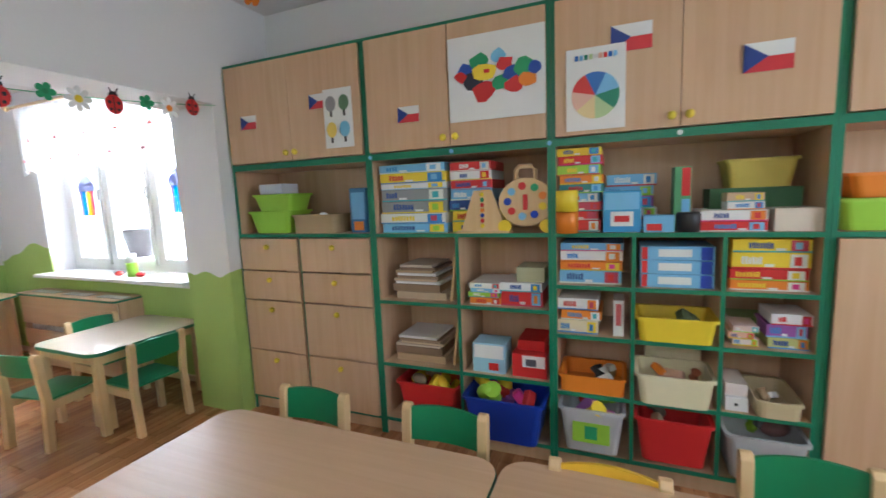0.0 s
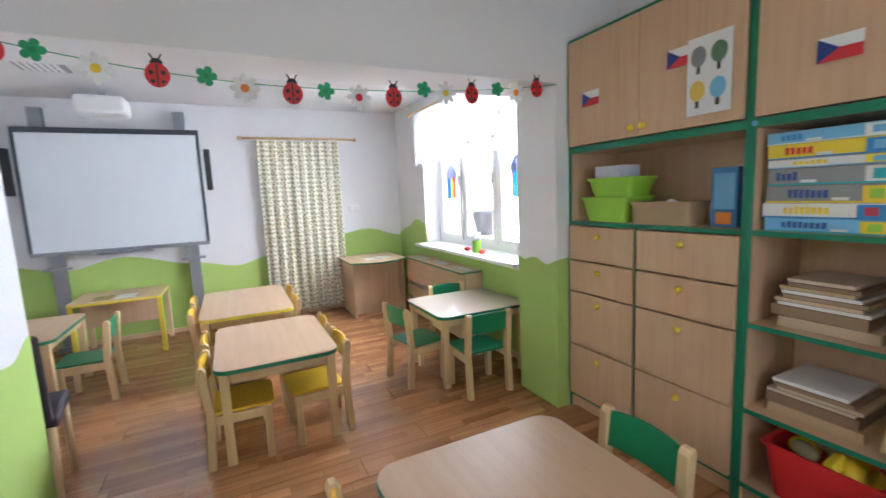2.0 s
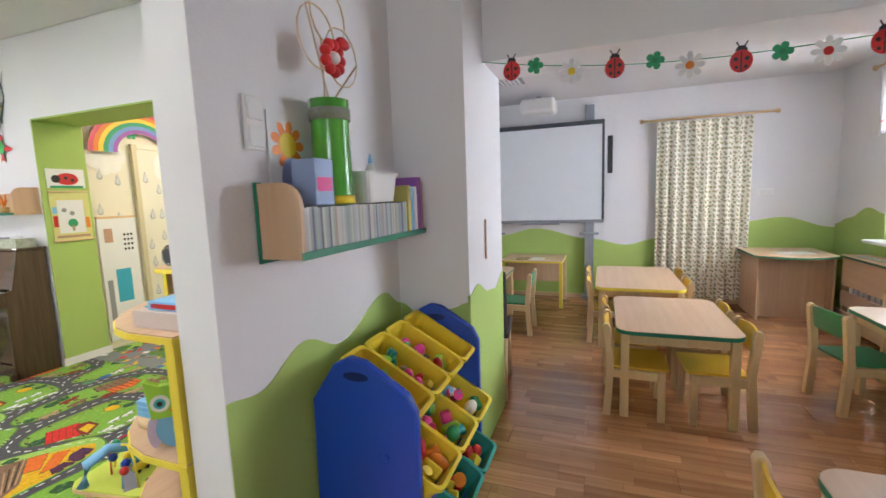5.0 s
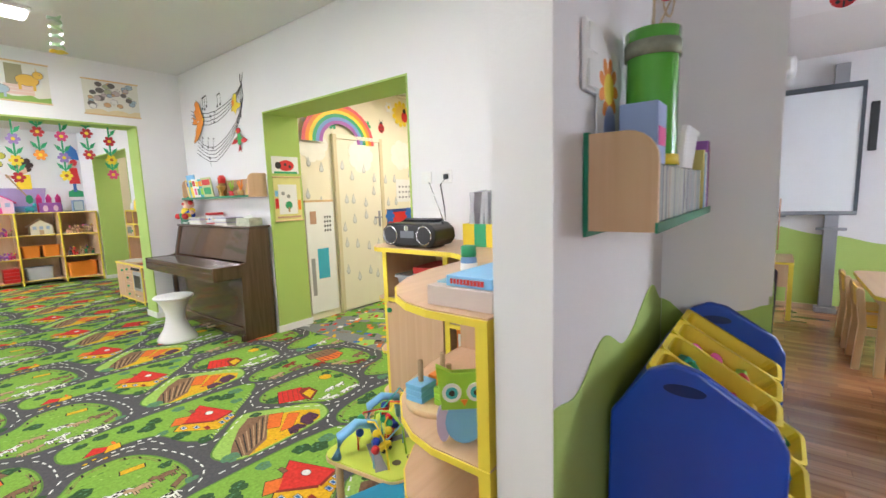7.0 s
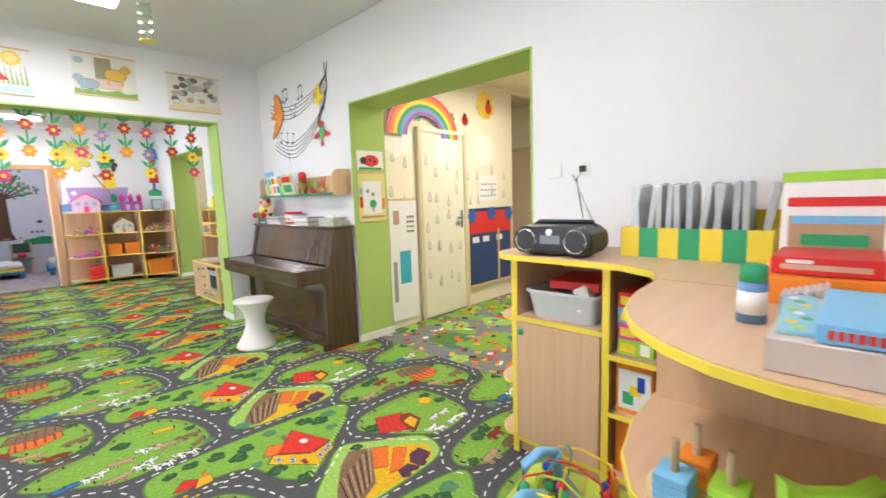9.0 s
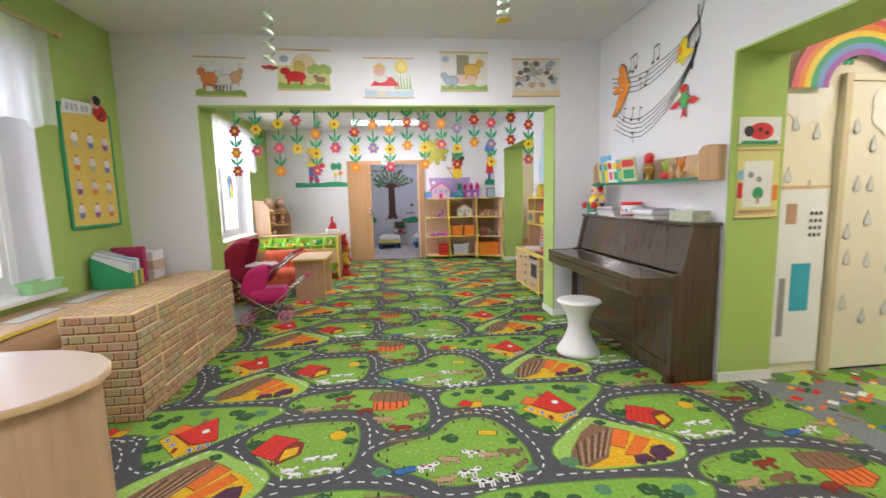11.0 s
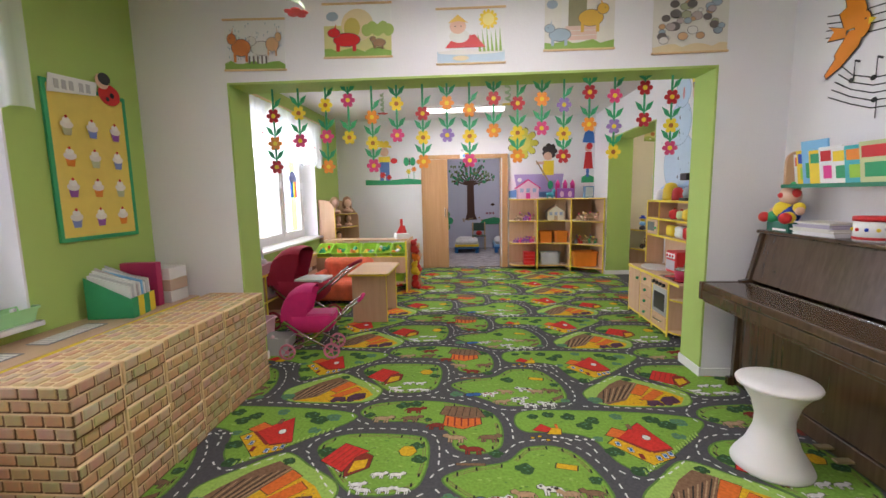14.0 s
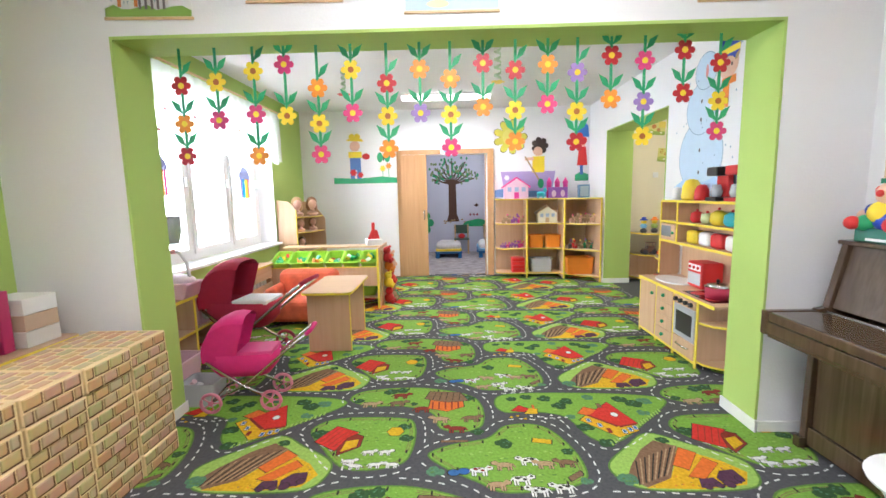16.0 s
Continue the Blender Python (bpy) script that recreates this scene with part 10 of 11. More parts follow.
def pram(m, s, cloth, dark, wheel, label, tall):
    """A doll's pram; faces local +x with its handle; hood at -x."""
    t = thing("doll_pram", label, "doll pram", m)
    L, W = 0.52 * s, 0.28 * s
    z0, z1 = 0.26 * s, 0.44 * s
    bm = bmesh.new()
    rings = []
    for k, (f, z) in enumerate(((0.72, z0), (0.92, z0 + 0.06 * s), (1.0, z1), (0.94, z1), (0.86, z0 + 0.05 * s))):
        rings.append([bm.verts.new((x * f, y * f, z)) for x, y in round_rect(-L / 2, L / 2, -W / 2, W / 2, 0.1 * s, 4)])
    n = len(rings[0])
    for a, b in zip(rings, rings[1:]):
        for i in range(n):
            bm.faces.new((a[i], a[(i + 1) % n], b[(i + 1) % n], b[i])).smooth = True
    bm.faces.new(rings[0][::-1])
    bm.faces.new(rings[-1])
    bmesh.ops.recalc_face_normals(bm, faces=bm.faces[:])
    part("carrycot", bm, cloth, t)
    part("frill", box(-0.02 * s, L * 0.46, -W * 0.44, W * 0.44, z1 - 0.01, z1 + 0.018 * s, 0.008), dark, t)
    bm = bmesh.new()
    rows = []
    for i in range(9):
        a = radians(-12 + 118 * i / 8)
        cx, cz = -0.02 * s - 0.27 * s * math.cos(a), z1 + 0.31 * s * math.sin(a) * 0.98
        rows.append([bm.verts.new((cx * (1 - 0.06 * abs(u)), u * W * 0.53 * (0.92 + 0.08 * math.sin(a)), z1 + (cz - z1) * (1 - 0.18 * u * u * u * u))) for u in [-1 + 0.25 * j for j in range(9)]])
    for a, b in zip(rows, rows[1:]):
        for j in range(8):
            bm.faces.new((a[j], a[j + 1], b[j + 1], b[j])).smooth = True
    # closed sides of the hood
    for j in (0, 8):
        c = bm.verts.new((-0.02 * s, (-1 if j == 0 else 1) * W * 0.5, z1))
        for a, b in zip(rows, rows[1:]):
            bm.faces.new((a[j], b[j], c))
    part("hood", bm, cloth, t)
    for y in (-W * 0.5, W * 0.5):
        part("frame_tube", tube([(-0.22 * s, y, 0.09 * s), (0.05 * s, y, 0.22 * s), (0.42 * s, y, 0.52 * s), (0.5 * s, y, 0.58 * s)], 0.011 * s), CHROME, t)
        part("frame_tube", tube([(0.22 * s, y, 0.09 * s), (0.02 * s, y, 0.2 * s), (-0.24 * s, y, 0.4 * s)], 0.011 * s), CHROME, t)
        for x in (-0.22 * s, 0.22 * s):
            w = part("wheel", tube([(x + 0.072 * s * math.cos(k * math.pi / 10), y * 1.12, 0.085 * s + 0.072 * s * math.sin(k * math.pi / 10)) for k in range(21)], 0.0125 * s, 8), wheel, t)
            part("hub", tube([(x, y * 1.05, 0.085 * s), (x, y * 1.2, 0.085 * s)], 0.018 * s, 10), wheel, w)
            for k in range(5):
                a = k * 2 * math.pi / 5
                part("spoke", tube([(x, y * 1.12, 0.085 * s), (x + 0.066 * s * math.cos(a), y * 1.12, 0.085 * s + 0.066 * s * math.sin(a))], 0.005 * s, 5), wheel, w)
    for x in (-0.22 * s, 0.22 * s):
        part("axle", tube([(x, -W * 0.55, 0.09 * s), (x, W * 0.55, 0.09 * s)], 0.008 * s), CHROME, t)
    part("handle", tube([(0.5 * s, -W * 0.5, 0.58 * s), (0.53 * s, -W * 0.3, 0.6 * s), (0.53 * s, W * 0.3, 0.6 * s), (0.5 * s, W * 0.5, 0.58 * s)], 0.016 * s), dark if tall else cloth, t)
    return t


WINE = mat("wine_red_cloth", (0.36, 0.015, 0.045), 0.85, var=0.12, scale=20, bump=0.15, bump_scale=250)
MAGENTA = mat("magenta_cloth", (0.62, 0.02, 0.17), 0.8, var=0.12, scale=20, bump=0.15, bump_scale=250)
pram(pose(-1.60, 7.78, 0, 0, 0, -5), 1.18, WINE, PAPER, col(0.3, 0.02, 0.03), "large wine red doll pram with dark hood", False)
pram(pose(-1.20, 6.95, 0, 0, 0, 6), 0.86, MAGENTA, col(0.6, 0.05, 0.2), col(0.65, 0.2, 0.3), "small bright pink doll pram", False)


# ---------- recess beside the toy kitchen ----------


def recess_things():
    t = thing("corner_shelf", "beech corner shelf with rounded yellow edged boards", "shelf", pose(3.46, 10.848, 0))
    part("side_panel", box(-0.018, 0, -0.42, 0, 0, 0.98, 0.002), BEECH, t)
    part("back_panel", box(-0.55, -0.018, -0.012, 0, 0, 0.40, 0.002), BEECH, t)
    for z in (0.07, 0.42, 0.74):
        pts = [(-0.018, -0.012), (-0.52, -0.012)] + [(-0.018 - 0.502 * math.cos(a * math.pi / 16), -0.012 - 0.40 * math.sin(a * math.pi / 16)) for a in range(1, 9)]
        for nm, grow, m, h0, h1 in (("shelf_board", 0.0, BEECH_H, z - 0.016, z + 0.001), ("edge_strip", 0.006, YELLOW, z - 0.018, z)):
            bm = bmesh.new()
            out = [(x - grow * (x < -0.03), y - grow * (y < -0.02)) for x, y in pts]
            lo = [bm.verts.new((x, y, h0)) for x, y in out]
            hi = [bm.verts.new((x, y, h1)) for x, y in out]
            bm.faces.new(lo[::-1])
            bm.faces.new(hi)
            for i in range(len(out)):
                k = (i + 1) % len(out)
                bm.faces.new((lo[i], lo[k], hi[k], hi[i]))
            bmesh.ops.recalc_face_normals(bm, faces=bm.faces[:])
            part(nm, bm, m, t)
    dark = col(0.05, 0.05, 0.06)
    for x, hat, body in ((3.06, BLUE, LBLUE), (3.22, ORANGE, col(0.35, 0.5, 0.1))):
        d = thing("toy_rider", "small plastic toy figure on a motorbike", "toy", pose(x, 10.66, 0.7415), "toy riders")
        part("motorbike", lathe([(0.0, 0), (0.035, 0.0), (0.05, 0.02), (0.045, 0.05), (0.02, 0.07), (0.0, 0.07)], 14), dark, d)
        part("body", lathe([(0.0, 0.07), (0.04, 0.075), (0.05, 0.11), (0.03, 0.135), (0.0, 0.14)], 14), body, d)
        part("head", lathe([(0.0, 0.135), (0.035, 0.145), (0.042, 0.17), (0.03, 0.195), (0.0, 0.2)], 14), YELLOW, d)
        part("hat", lathe([(0.0, 0.19), (0.06, 0.188), (0.058, 0.2), (0.035, 0.205), (0.028, 0.235), (0.0, 0.24)], 14), hat, d)
    c = thing("toy_tractor", "dark brown toy tractor on the corner shelf", "toy", pose(3.14, 10.64, 0.4215))
    part("chassis", boxes((-0.09, 0.09, -0.035, 0.035, 0.035, 0.085), (-0.02, 0.07, -0.032, 0.032, 0.085, 0.125)), col(0.16, 0.07, 0.04), c)
    part("roof", box(-0.04, 0.085, -0.045, 0.045, 0.17, 0.18, 0.003), col(0.12, 0.05, 0.04), c)
    for x in (-0.03, 0.075):
        for y in (-0.035, 0.035):
            part("roof_post", box(x - 0.004, x + 0.004, y - 0.004, y + 0.004, 0.085, 0.17), dark, c)
    for x in (-0.065, 0.06):
        for y in (-0.045, 0.045):
            part("wheel", tube([(x, y - 0.012, 0.038), (x, y + 0.012, 0.038)], 0.038), dark, c)
    r = thing("toy_car", "small red toy car on the corner shelf", "toy", pose(3.31, 10.60, 0.4215))
    part("body", boxes((-0.07, 0.07, -0.03, 0.03, 0.012, 0.045), (-0.035, 0.035, -0.026, 0.026, 0.045, 0.07)), RED, r)
    for x in (-0.042, 0.042):
        for y in (-0.028, 0.028):
            part("wheel", tube([(x, y - 0.006, 0.015), (x, y + 0.006, 0.015)], 0.015), dark, r)
    for x, z, ang in ((3.30, 1.80, 5), (3.10, 2.20, 4), (3.52, 2.16, 3)):
        items = [(col(0.30, 0.42, 0.08), rect(0, 0.30, 0, 0.055)), (col(0.45, 0.55, 0.12), ell(0.07, 0.05, 0.06, 0.03)), (col(0.75, 0.62, 0.12), rect(0.2, 0.3, 0.11, 0.2)), (col(0.55, 0.22, 0.06), ell(0.13, 0.12, 0.035, 0.03)), (col(0.5, 0.25, 0.08), ell(0.2, 0.075, 0.03, 0.025)), (col(0.8, 0.8, 0.6), ell(0.1, 0.04, 0.02, 0.012)), (col(0.8, 0.8, 0.6), ell(0.24, 0.035, 0.018, 0.012))]
        if z < 2:
            items += [(col(0.5, 0.3, 0.05), q) for q in (rect(0.03, 0.07, 0.175, 0.185), rect(0.06, 0.07, 0.155, 0.175), rect(0.03, 0.07, 0.147, 0.157), rect(0.03, 0.04, 0.13, 0.147), rect(0.03, 0.07, 0.12, 0.13))]
        sheet("number_poster", "green and yellow picture card with a brown animal", "poster", face(x, 10.846, z, "S") @ pose(0, 0, 0, 0, ang, 0), 0.30, 0.20, items, col(0.66, 0.64, 0.22), 0.002, "number posters")
    w = thing("light_switch", "white plastic light switch on cream wall", "switch", face(3.25, 10.849, 1.56, "S"))
    part("plate", box(0, 0.08, -0.01, 0, 0, 0.08, 0.003), PAPER, w)
    part("rocker", box(0.012, 0.068, -0.014, -0.0101, 0.012, 0.068, 0.002), PAPER, w)


recess_things()

# ---------- floors ----------


def plank_mat():
    """Three-strip laminate; strips and joints in the board's own length, tinted board by board."""
    m = grain_mat("laminate_board", (0.36, 0.155, 0.062), (0.56, 0.29, 0.135), 0.2, 1, fine=30, coat=0.5, tint=0.10)
    nt = m.node_tree
    b = nt.nodes["Principled BSDF"]
    base = b.inputs["Base Color"].links[0].from_socket
    tc = nt.nodes.new("ShaderNodeTexCoord")
    oi = nt.nodes.new("ShaderNodeObjectInfo")
    mp = nt.nodes.new("ShaderNodeMapping")
    mp.inputs["Rotation"].default_value = (0, 0, radians(90))
    nt.links.new(tc.outputs["Object"], mp.inputs[0])
    sh = nt.nodes.new("ShaderNodeVectorMath")
    cx = nt.nodes.new("ShaderNodeCombineXYZ")
    nt.links.new(node_math(nt, "MULTIPLY", oi.outputs["Random"], 7.0), cx.inputs[0])
    nt.links.new(mp.outputs[0], sh.inputs[0])
    nt.links.new(cx.outputs[0], sh.inputs[1])
    br = nt.nodes.new("ShaderNodeTexBrick")
    br.inputs["Color1"].default_value = (0.74, 0.70, 0.66, 1)
    br.inputs["Color2"].default_value = (1.24, 1.21, 1.18, 1)
    br.inputs["Mortar"].default_value = (0.58, 0.54, 0.5, 1)
    br.inputs["Scale"].default_value = 1.0
    br.inputs["Mortar Size"].default_value = 0.0012
    br.inputs["Brick Width"].default_value = 0.36
    br.inputs["Row Height"].default_value = 0.064
    nt.links.new(sh.outputs[0], br.inputs["Vector"])
    mx = nt.nodes.new("ShaderNodeMix")
    mx.data_type, mx.blend_type = "RGBA", "MULTIPLY"
    mx.inputs[0].default_value = 1.0
    nt.links.new(base, mx.inputs[6])
    nt.links.new(br.outputs["Color"], mx.inputs[7])
    nt.links.new(mx.outputs[2], b.inputs["Base Color"])
    return m


UNDER = mat("floor_underlay", (0.05, 0.03, 0.02), 0.8)
fw = struct("floor_wood", boxes((-3.1, 6.4, -2.83, 1.28, -0.2, -0.008), (2.40, 6.08, 1.28, 2.55, -0.2, -0.008)), UNDER, "reddish brown laminate floor", "floor")


def planks():
    m = plank_mat()
    W, L = 0.192, 1.29
    bm = box(0, W - 0.0012, 0, L - 0.0012, -0.0075, 0, 0.0012, 1)
    full = mesh_of("plank", bm, m)
    i = 0
    x = -3.0
    while x < 6.05:
        y = -2.8 - (i % 3) * 0.43
        ymax = 1.28 if x < 2.3 else 2.5
        while y < ymax:
            if y + L > ymax:
                me = mesh_of("plank", box(0, W - 0.0012, 0, max(0.05, ymax - y), -0.0075, 0, 0.0012, 1), m)
            else:
                me = full
            p = new("plank", me)
            p.parent = fw
            p.location = (x, y, 0)
            y += L
        x += W
        i += 1


planks()


def carpet_mat(name, color, var=0.25):
    return mat(name, color, 0.95, var=var + 0.16, scale=60, bump=0.35, bump_scale=420, spec=0.1)


C_ROAD = carpet_mat("carpet_road", (0.092, 0.092, 0.098))
C_GRASS = carpet_mat("carpet_grass", (0.215, 0.400, 0.060), 0.30)
C_EDGE = carpet_mat("carpet_grass_edge", (0.115, 0.225, 0.050))
C_LIGHT = carpet_mat("carpet_light_grass", (0.330, 0.520, 0.110))
C_TREE = carpet_mat("carpet_tree", (0.045, 0.105, 0.040), 0.4)
C_WHITE = carpet_mat("carpet_white", (0.775, 0.775, 0.725))
C_RED = carpet_mat("carpet_red", (0.640, 0.045, 0.035))
C_MAROON = carpet_mat("carpet_maroon", (0.260, 0.045, 0.030))
C_YEL = carpet_mat("carpet_yellow", (0.850, 0.420, 0.020), 0.35)
C_ORA = carpet_mat("carpet_orange", (0.780, 0.170, 0.035))
C_BRN = carpet_mat("carpet_brown", (0.230, 0.135, 0.080), 0.4)
C_BRN2 = carpet_mat("carpet_light_brown", (0.440, 0.290, 0.170), 0.4)
C_PUR = carpet_mat("carpet_purple", (0.110, 0.048, 0.085))
C_BLU = carpet_mat("carpet_blue", (0.050, 0.150, 0.400))
C_BLACK = carpet_mat("carpet_black", (0.040, 0.036, 0.030))
C_BUSH = carpet_mat("carpet_bush", (0.100, 0.230, 0.130), 0.4)
CM = [C_GRASS, C_EDGE, C_LIGHT, C_TREE, C_WHITE, C_RED, C_MAROON, C_YEL, C_ORA, C_BRN, C_BRN2, C_PUR, C_BLU, C_BLACK, C_BUSH]


def closed_curve(pts, n=5):
    """A rounded outline through points (Catmull-Rom)."""
    out = []
    k = len(pts)
    for i in range(k):
        p0, p1, p2, p3 = (Vector(pts[(i + j - 1) % k]) for j in range(4))
        for s in range(n):
            u = s / n
            q = 0.5 * ((2 * p1) + (p2 - p0) * u + (2 * p0 - 5 * p1 + 4 * p2 - p3) * u * u + (3 * p1 - p0 - 3 * p2 + p3) * u ** 3)
            out.append((q.x, q.y))
    return out


def shrink(pts, d):
    out = []
    n = len(pts)
    for i in range(n):
        a, b = Vector(pts[i - 1]), Vector(pts[(i + 1) % n])
        t = (b - a).normalized()
        out.append((pts[i][0] - t.y * d, pts[i][1] + t.x * d))
    return out


COWS = [(0.05, 6.35), (0.18, 6.44), (0.38, 6.50), (0.50, 6.63), (0.68, 6.64), (0.79, 6.53), (0.86, 6.28), (0.80, 6.10), (0.45, 6.04), (0.30, 6.12), (0.13, 6.24)]
SHEEP = [(-0.66, 6.60), (-0.52, 6.73), (-0.14, 6.73), (-0.04, 6.65), (-0.03, 6.40), (-0.10, 6.25), (-0.36, 6.22), (-0.55, 6.42)]
HORSE = [(-0.52, 6.98), (-0.42, 7.11), (-0.05, 7.15), (0.28, 7.04), (0.38, 6.88), (0.37, 6.64), (0.26, 6.56), (0.11, 6.60), (0.05, 6.78), (-0.14, 6.87), (-0.38, 6.88)]
HOUSE = [(0.46, 6.89), (0.52, 7.02), (0.80, 7.05), (1.35, 7.02), (1.60, 6.93), (1.40, 6.70), (1.10, 6.44), (0.96, 6.50), (0.88, 6.72), (0.70, 6.78), (0.52, 6.78)]
FIELD = [(0.97, 6.23), (1.12, 6.40), (1.30, 6.54), (1.48, 6.43), (1.66, 6.30), (1.68, 6.18), (1.60, 6.07), (1.35, 6.045), (1.06, 6.07)]
PX, PY2 = 2.12, 1.05


def carpet_tile():
    """The printed farm: flat shapes (material index, outline, layer)."""
    rg = random.Random(77)
    S = []
    isles = []

    def inked(mi, pts, layer, g=0.007):
        """A shape with a dark drawn outline."""
        cx, cy = sum(p[0] for p in pts) / len(pts), sum(p[1] for p in pts) / len(pts)
        r = max(math.hypot(x - cx, y - cy) for x, y in pts)
        S.append((13, [(cx + (x - cx) * (1 + g / r), cy + (y - cy) * (1 + g / r)) for x, y in pts], layer - 1))
        S.append((mi, pts, layer))

    def tree(x, y, r, tone=3):
        for k in range(5):
            a = k * 1.26 + rg.random()
            S.append((tone, petals(x + 0.55 * r * math.cos(a), y + 0.42 * r * math.sin(a), r * rg.uniform(0.45, 0.65), 5, 0.72, 3), 4))
        for k in range(4):
            S.append((14 if tone == 3 else 1, ell(x + r * rg.uniform(-0.6, 0.6), y + r * rg.uniform(-0.4, 0.5), r * 0.16, r * 0.10, 6), 5))
    for base in (COWS, SHEEP, HORSE, HOUSE, FIELD):
        c = closed_curve(base)
        if sum(a[0] * b[1] - b[0] * a[1] for a, b in zip(c, c[1:] + c[:1])) < 0:
            c = c[::-1]
        isles.append(c)
        S.append((1, c, 0))
        S.append((0 if base is not FIELD else 2, shrink(c, 0.010), 1))
    # small tufts in the meadows
    for c in isles[:4]:
        xs, ys = [p[0] for p in c], [p[1] for p in c]
        for _ in range(90):
            x, y = rg.uniform(min(xs), max(xs)), rg.uniform(min(ys), max(ys))
            if inside(x, y, shrink(c, 0.05)):
                S.append((rg.choice((2, 1, 1, 2)), ell(x, y, rg.uniform(0.005, 0.016), rg.uniform(0.003, 0.006), 6), 2))
    # rail fence and posts inside the pastures
    for c in isles[:3]:
        for d, w in ((0.026, 0.004), (0.038, 0.004)):
            o = shrink(c, d)
            n = len(o)
            for k in range(n):
                if k % 9 < 7:
                    S.append((9, bar_line([o[k], o[(k + 1) % n]], w), 2))
        o = shrink(c, 0.030)
        for k in range(0, len(o), 3):
            x, y = o[k]
            S.append((13, rect(x - 0.005, x + 0.005, y - 0.012, y + 0.018), 3))
    for x, y, r in ((0.10, 6.20, 0.045), (0.47, 6.44, 0.05), (0.80, 6.36, 0.035), (0.83, 6.12, 0.03), (-0.59, 6.55, 0.05), (-0.08, 6.50, 0.04), (-0.10, 6.62, 0.04), (-0.45, 6.95, 0.035), (0.33, 6.56, 0.04), (0.30, 6.98, 0.04), (-0.25, 7.08, 0.05), (-0.17, 7.10, 0.045), (-0.07, 6.9, 0.025)):
        tree(x, y, r, rg.choice((3, 14, 3)))

    def beast(x, y, s, m, spots=None, way=None):
        f = way or rg.choice((-1, 1))
        for mi, g, layer in ((13, 0.004, 4), (m, 0.0, 5)):
            S.append((mi, ell(x, y, 0.032 * s + g, 0.015 * s + g, 12), layer))
            S.append((mi, [(x + f * 0.024 * s, y - 0.006 * s), (x + f * (0.05 * s + g), y + 0.004 * s - g), (x + f * (0.052 * s + g), y + 0.018 * s), (x + f * 0.034 * s, y + 0.026 * s + g), (x + f * 0.02 * s, y + 0.012 * s)][::f], layer))
            for dx in (-0.026, -0.016, 0.014, 0.025):
                S.append((mi, rect(x + dx * s - 0.0035 * s - g / 2, x + dx * s + 0.0035 * s + g / 2, y - 0.034 * s - g / 2, y), layer))
            S.append((mi, bar_line([(x - f * 0.03 * s, y + 0.008 * s), (x - f * 0.042 * s, y - 0.016 * s)], 0.005 * s + g), layer))
        if spots is not None:
            for dx, dy, r in ((-0.014, 0.004, 0.010), (0.012, -0.003, 0.009), (0.038, 0.014, 0.007), (0.0, 0.009, 0.006)):
                S.append((spots, ell(x + f * dx * s, y + dy * s, r * s, r * 0.75 * s, 7), 6))
    for x, y, w in ((0.32, 6.21, 1), (0.58, 6.29, -1), (0.52, 6.14, 1), (0.59, 6.04 + 0.02, -1), (0.71, 6.05 + 0.03, -1)):
        beast(x, y, 1.35, 4, 6 if x < 0.4 else 13, w)
    for x, y, m in ((0.45, 6.25, 10), (0.66, 6.26, 10), (0.77, 6.27, 9), (0.40, 6.06 + 0.04, 10)):
        beast(x, y, 1.3, m)
    inked(12, ell(0.19, 6.19, 0.03, 0.024, 10), 5)
    inked(12, ell(0.24, 6.20, 0.03, 0.024, 10), 5)
    inked(7, [(0.63, 6.45), (0.73, 6.43), (0.74, 6.47), (0.64, 6.49)], 5)
    inked(9, [(0.76, 6.12), (0.83, 6.17), (0.82, 6.20), (0.75, 6.15)], 5)
    for x, y in ((-0.36, 6.29), (-0.27, 6.37), (-0.18, 6.37), (-0.32, 6.21 + 0.04), (-0.22, 6.23 + 0.03), (-0.13, 6.26)):
        beast(x, y, 0.95, 4)
    inked(7, petals(-0.15, 6.57, 0.05, 6, 0.7, 3), 5, 0.004)
    for x, y, m in ((-0.36, 6.91, 10), (-0.18, 6.92, 9), (-0.01, 6.84, 6), (0.11, 6.71, 10), (0.30, 6.72, 9), (0.21, 6.60, 6), (-0.17, 7.03, 6)):
        beast(x, y, 1.5, m)
    # stable with a plank roof
    inked(8, [(0.03, 6.84), (0.15, 6.80), (0.26, 6.86), (0.25, 6.98), (0.04, 6.98)], 5)
    inked(9, [(0.0, 6.97), (0.03, 7.08), (0.24, 7.06), (0.29, 6.94), (0.15, 6.92)], 6)
    for k in range(5):
        S.append((6, rect(0.05 + 0.042 * k, 0.06 + 0.042 * k, 6.83, 6.93), 6))
        S.append((13, bar_line([(0.05 + 0.045 * k, 6.95), (0.07 + 0.042 * k, 7.06)], 0.004), 7))
    inked(9, rect(0.12, 0.27, 6.455, 6.475), 4, 0.004)
    # barn with hay inside
    inked(6, [(-0.44, 6.34), (-0.33, 6.42), (-0.33, 6.52), (-0.40, 6.56), (-0.47, 6.46)], 5)
    inked(7, [(-0.43, 6.37), (-0.35, 6.42), (-0.35, 6.49), (-0.42, 6.47)], 6, 0.005)
    inked(5, [(-0.60, 6.47), (-0.51, 6.63), (-0.36, 6.56), (-0.42, 6.51), (-0.46, 6.38)], 7)
    for k in range(4):
        S.append((6, bar_line([(-0.57 + 0.03 * k, 6.46 - 0.015 * k), (-0.49 + 0.03 * k, 6.61 - 0.015 * k)], 0.004), 8))
    # farm house, shed and yard
    inked(7, [(0.96, 6.68), (1.13, 6.49), (1.27, 6.56), (1.26, 6.66), (1.04, 6.76)], 5)
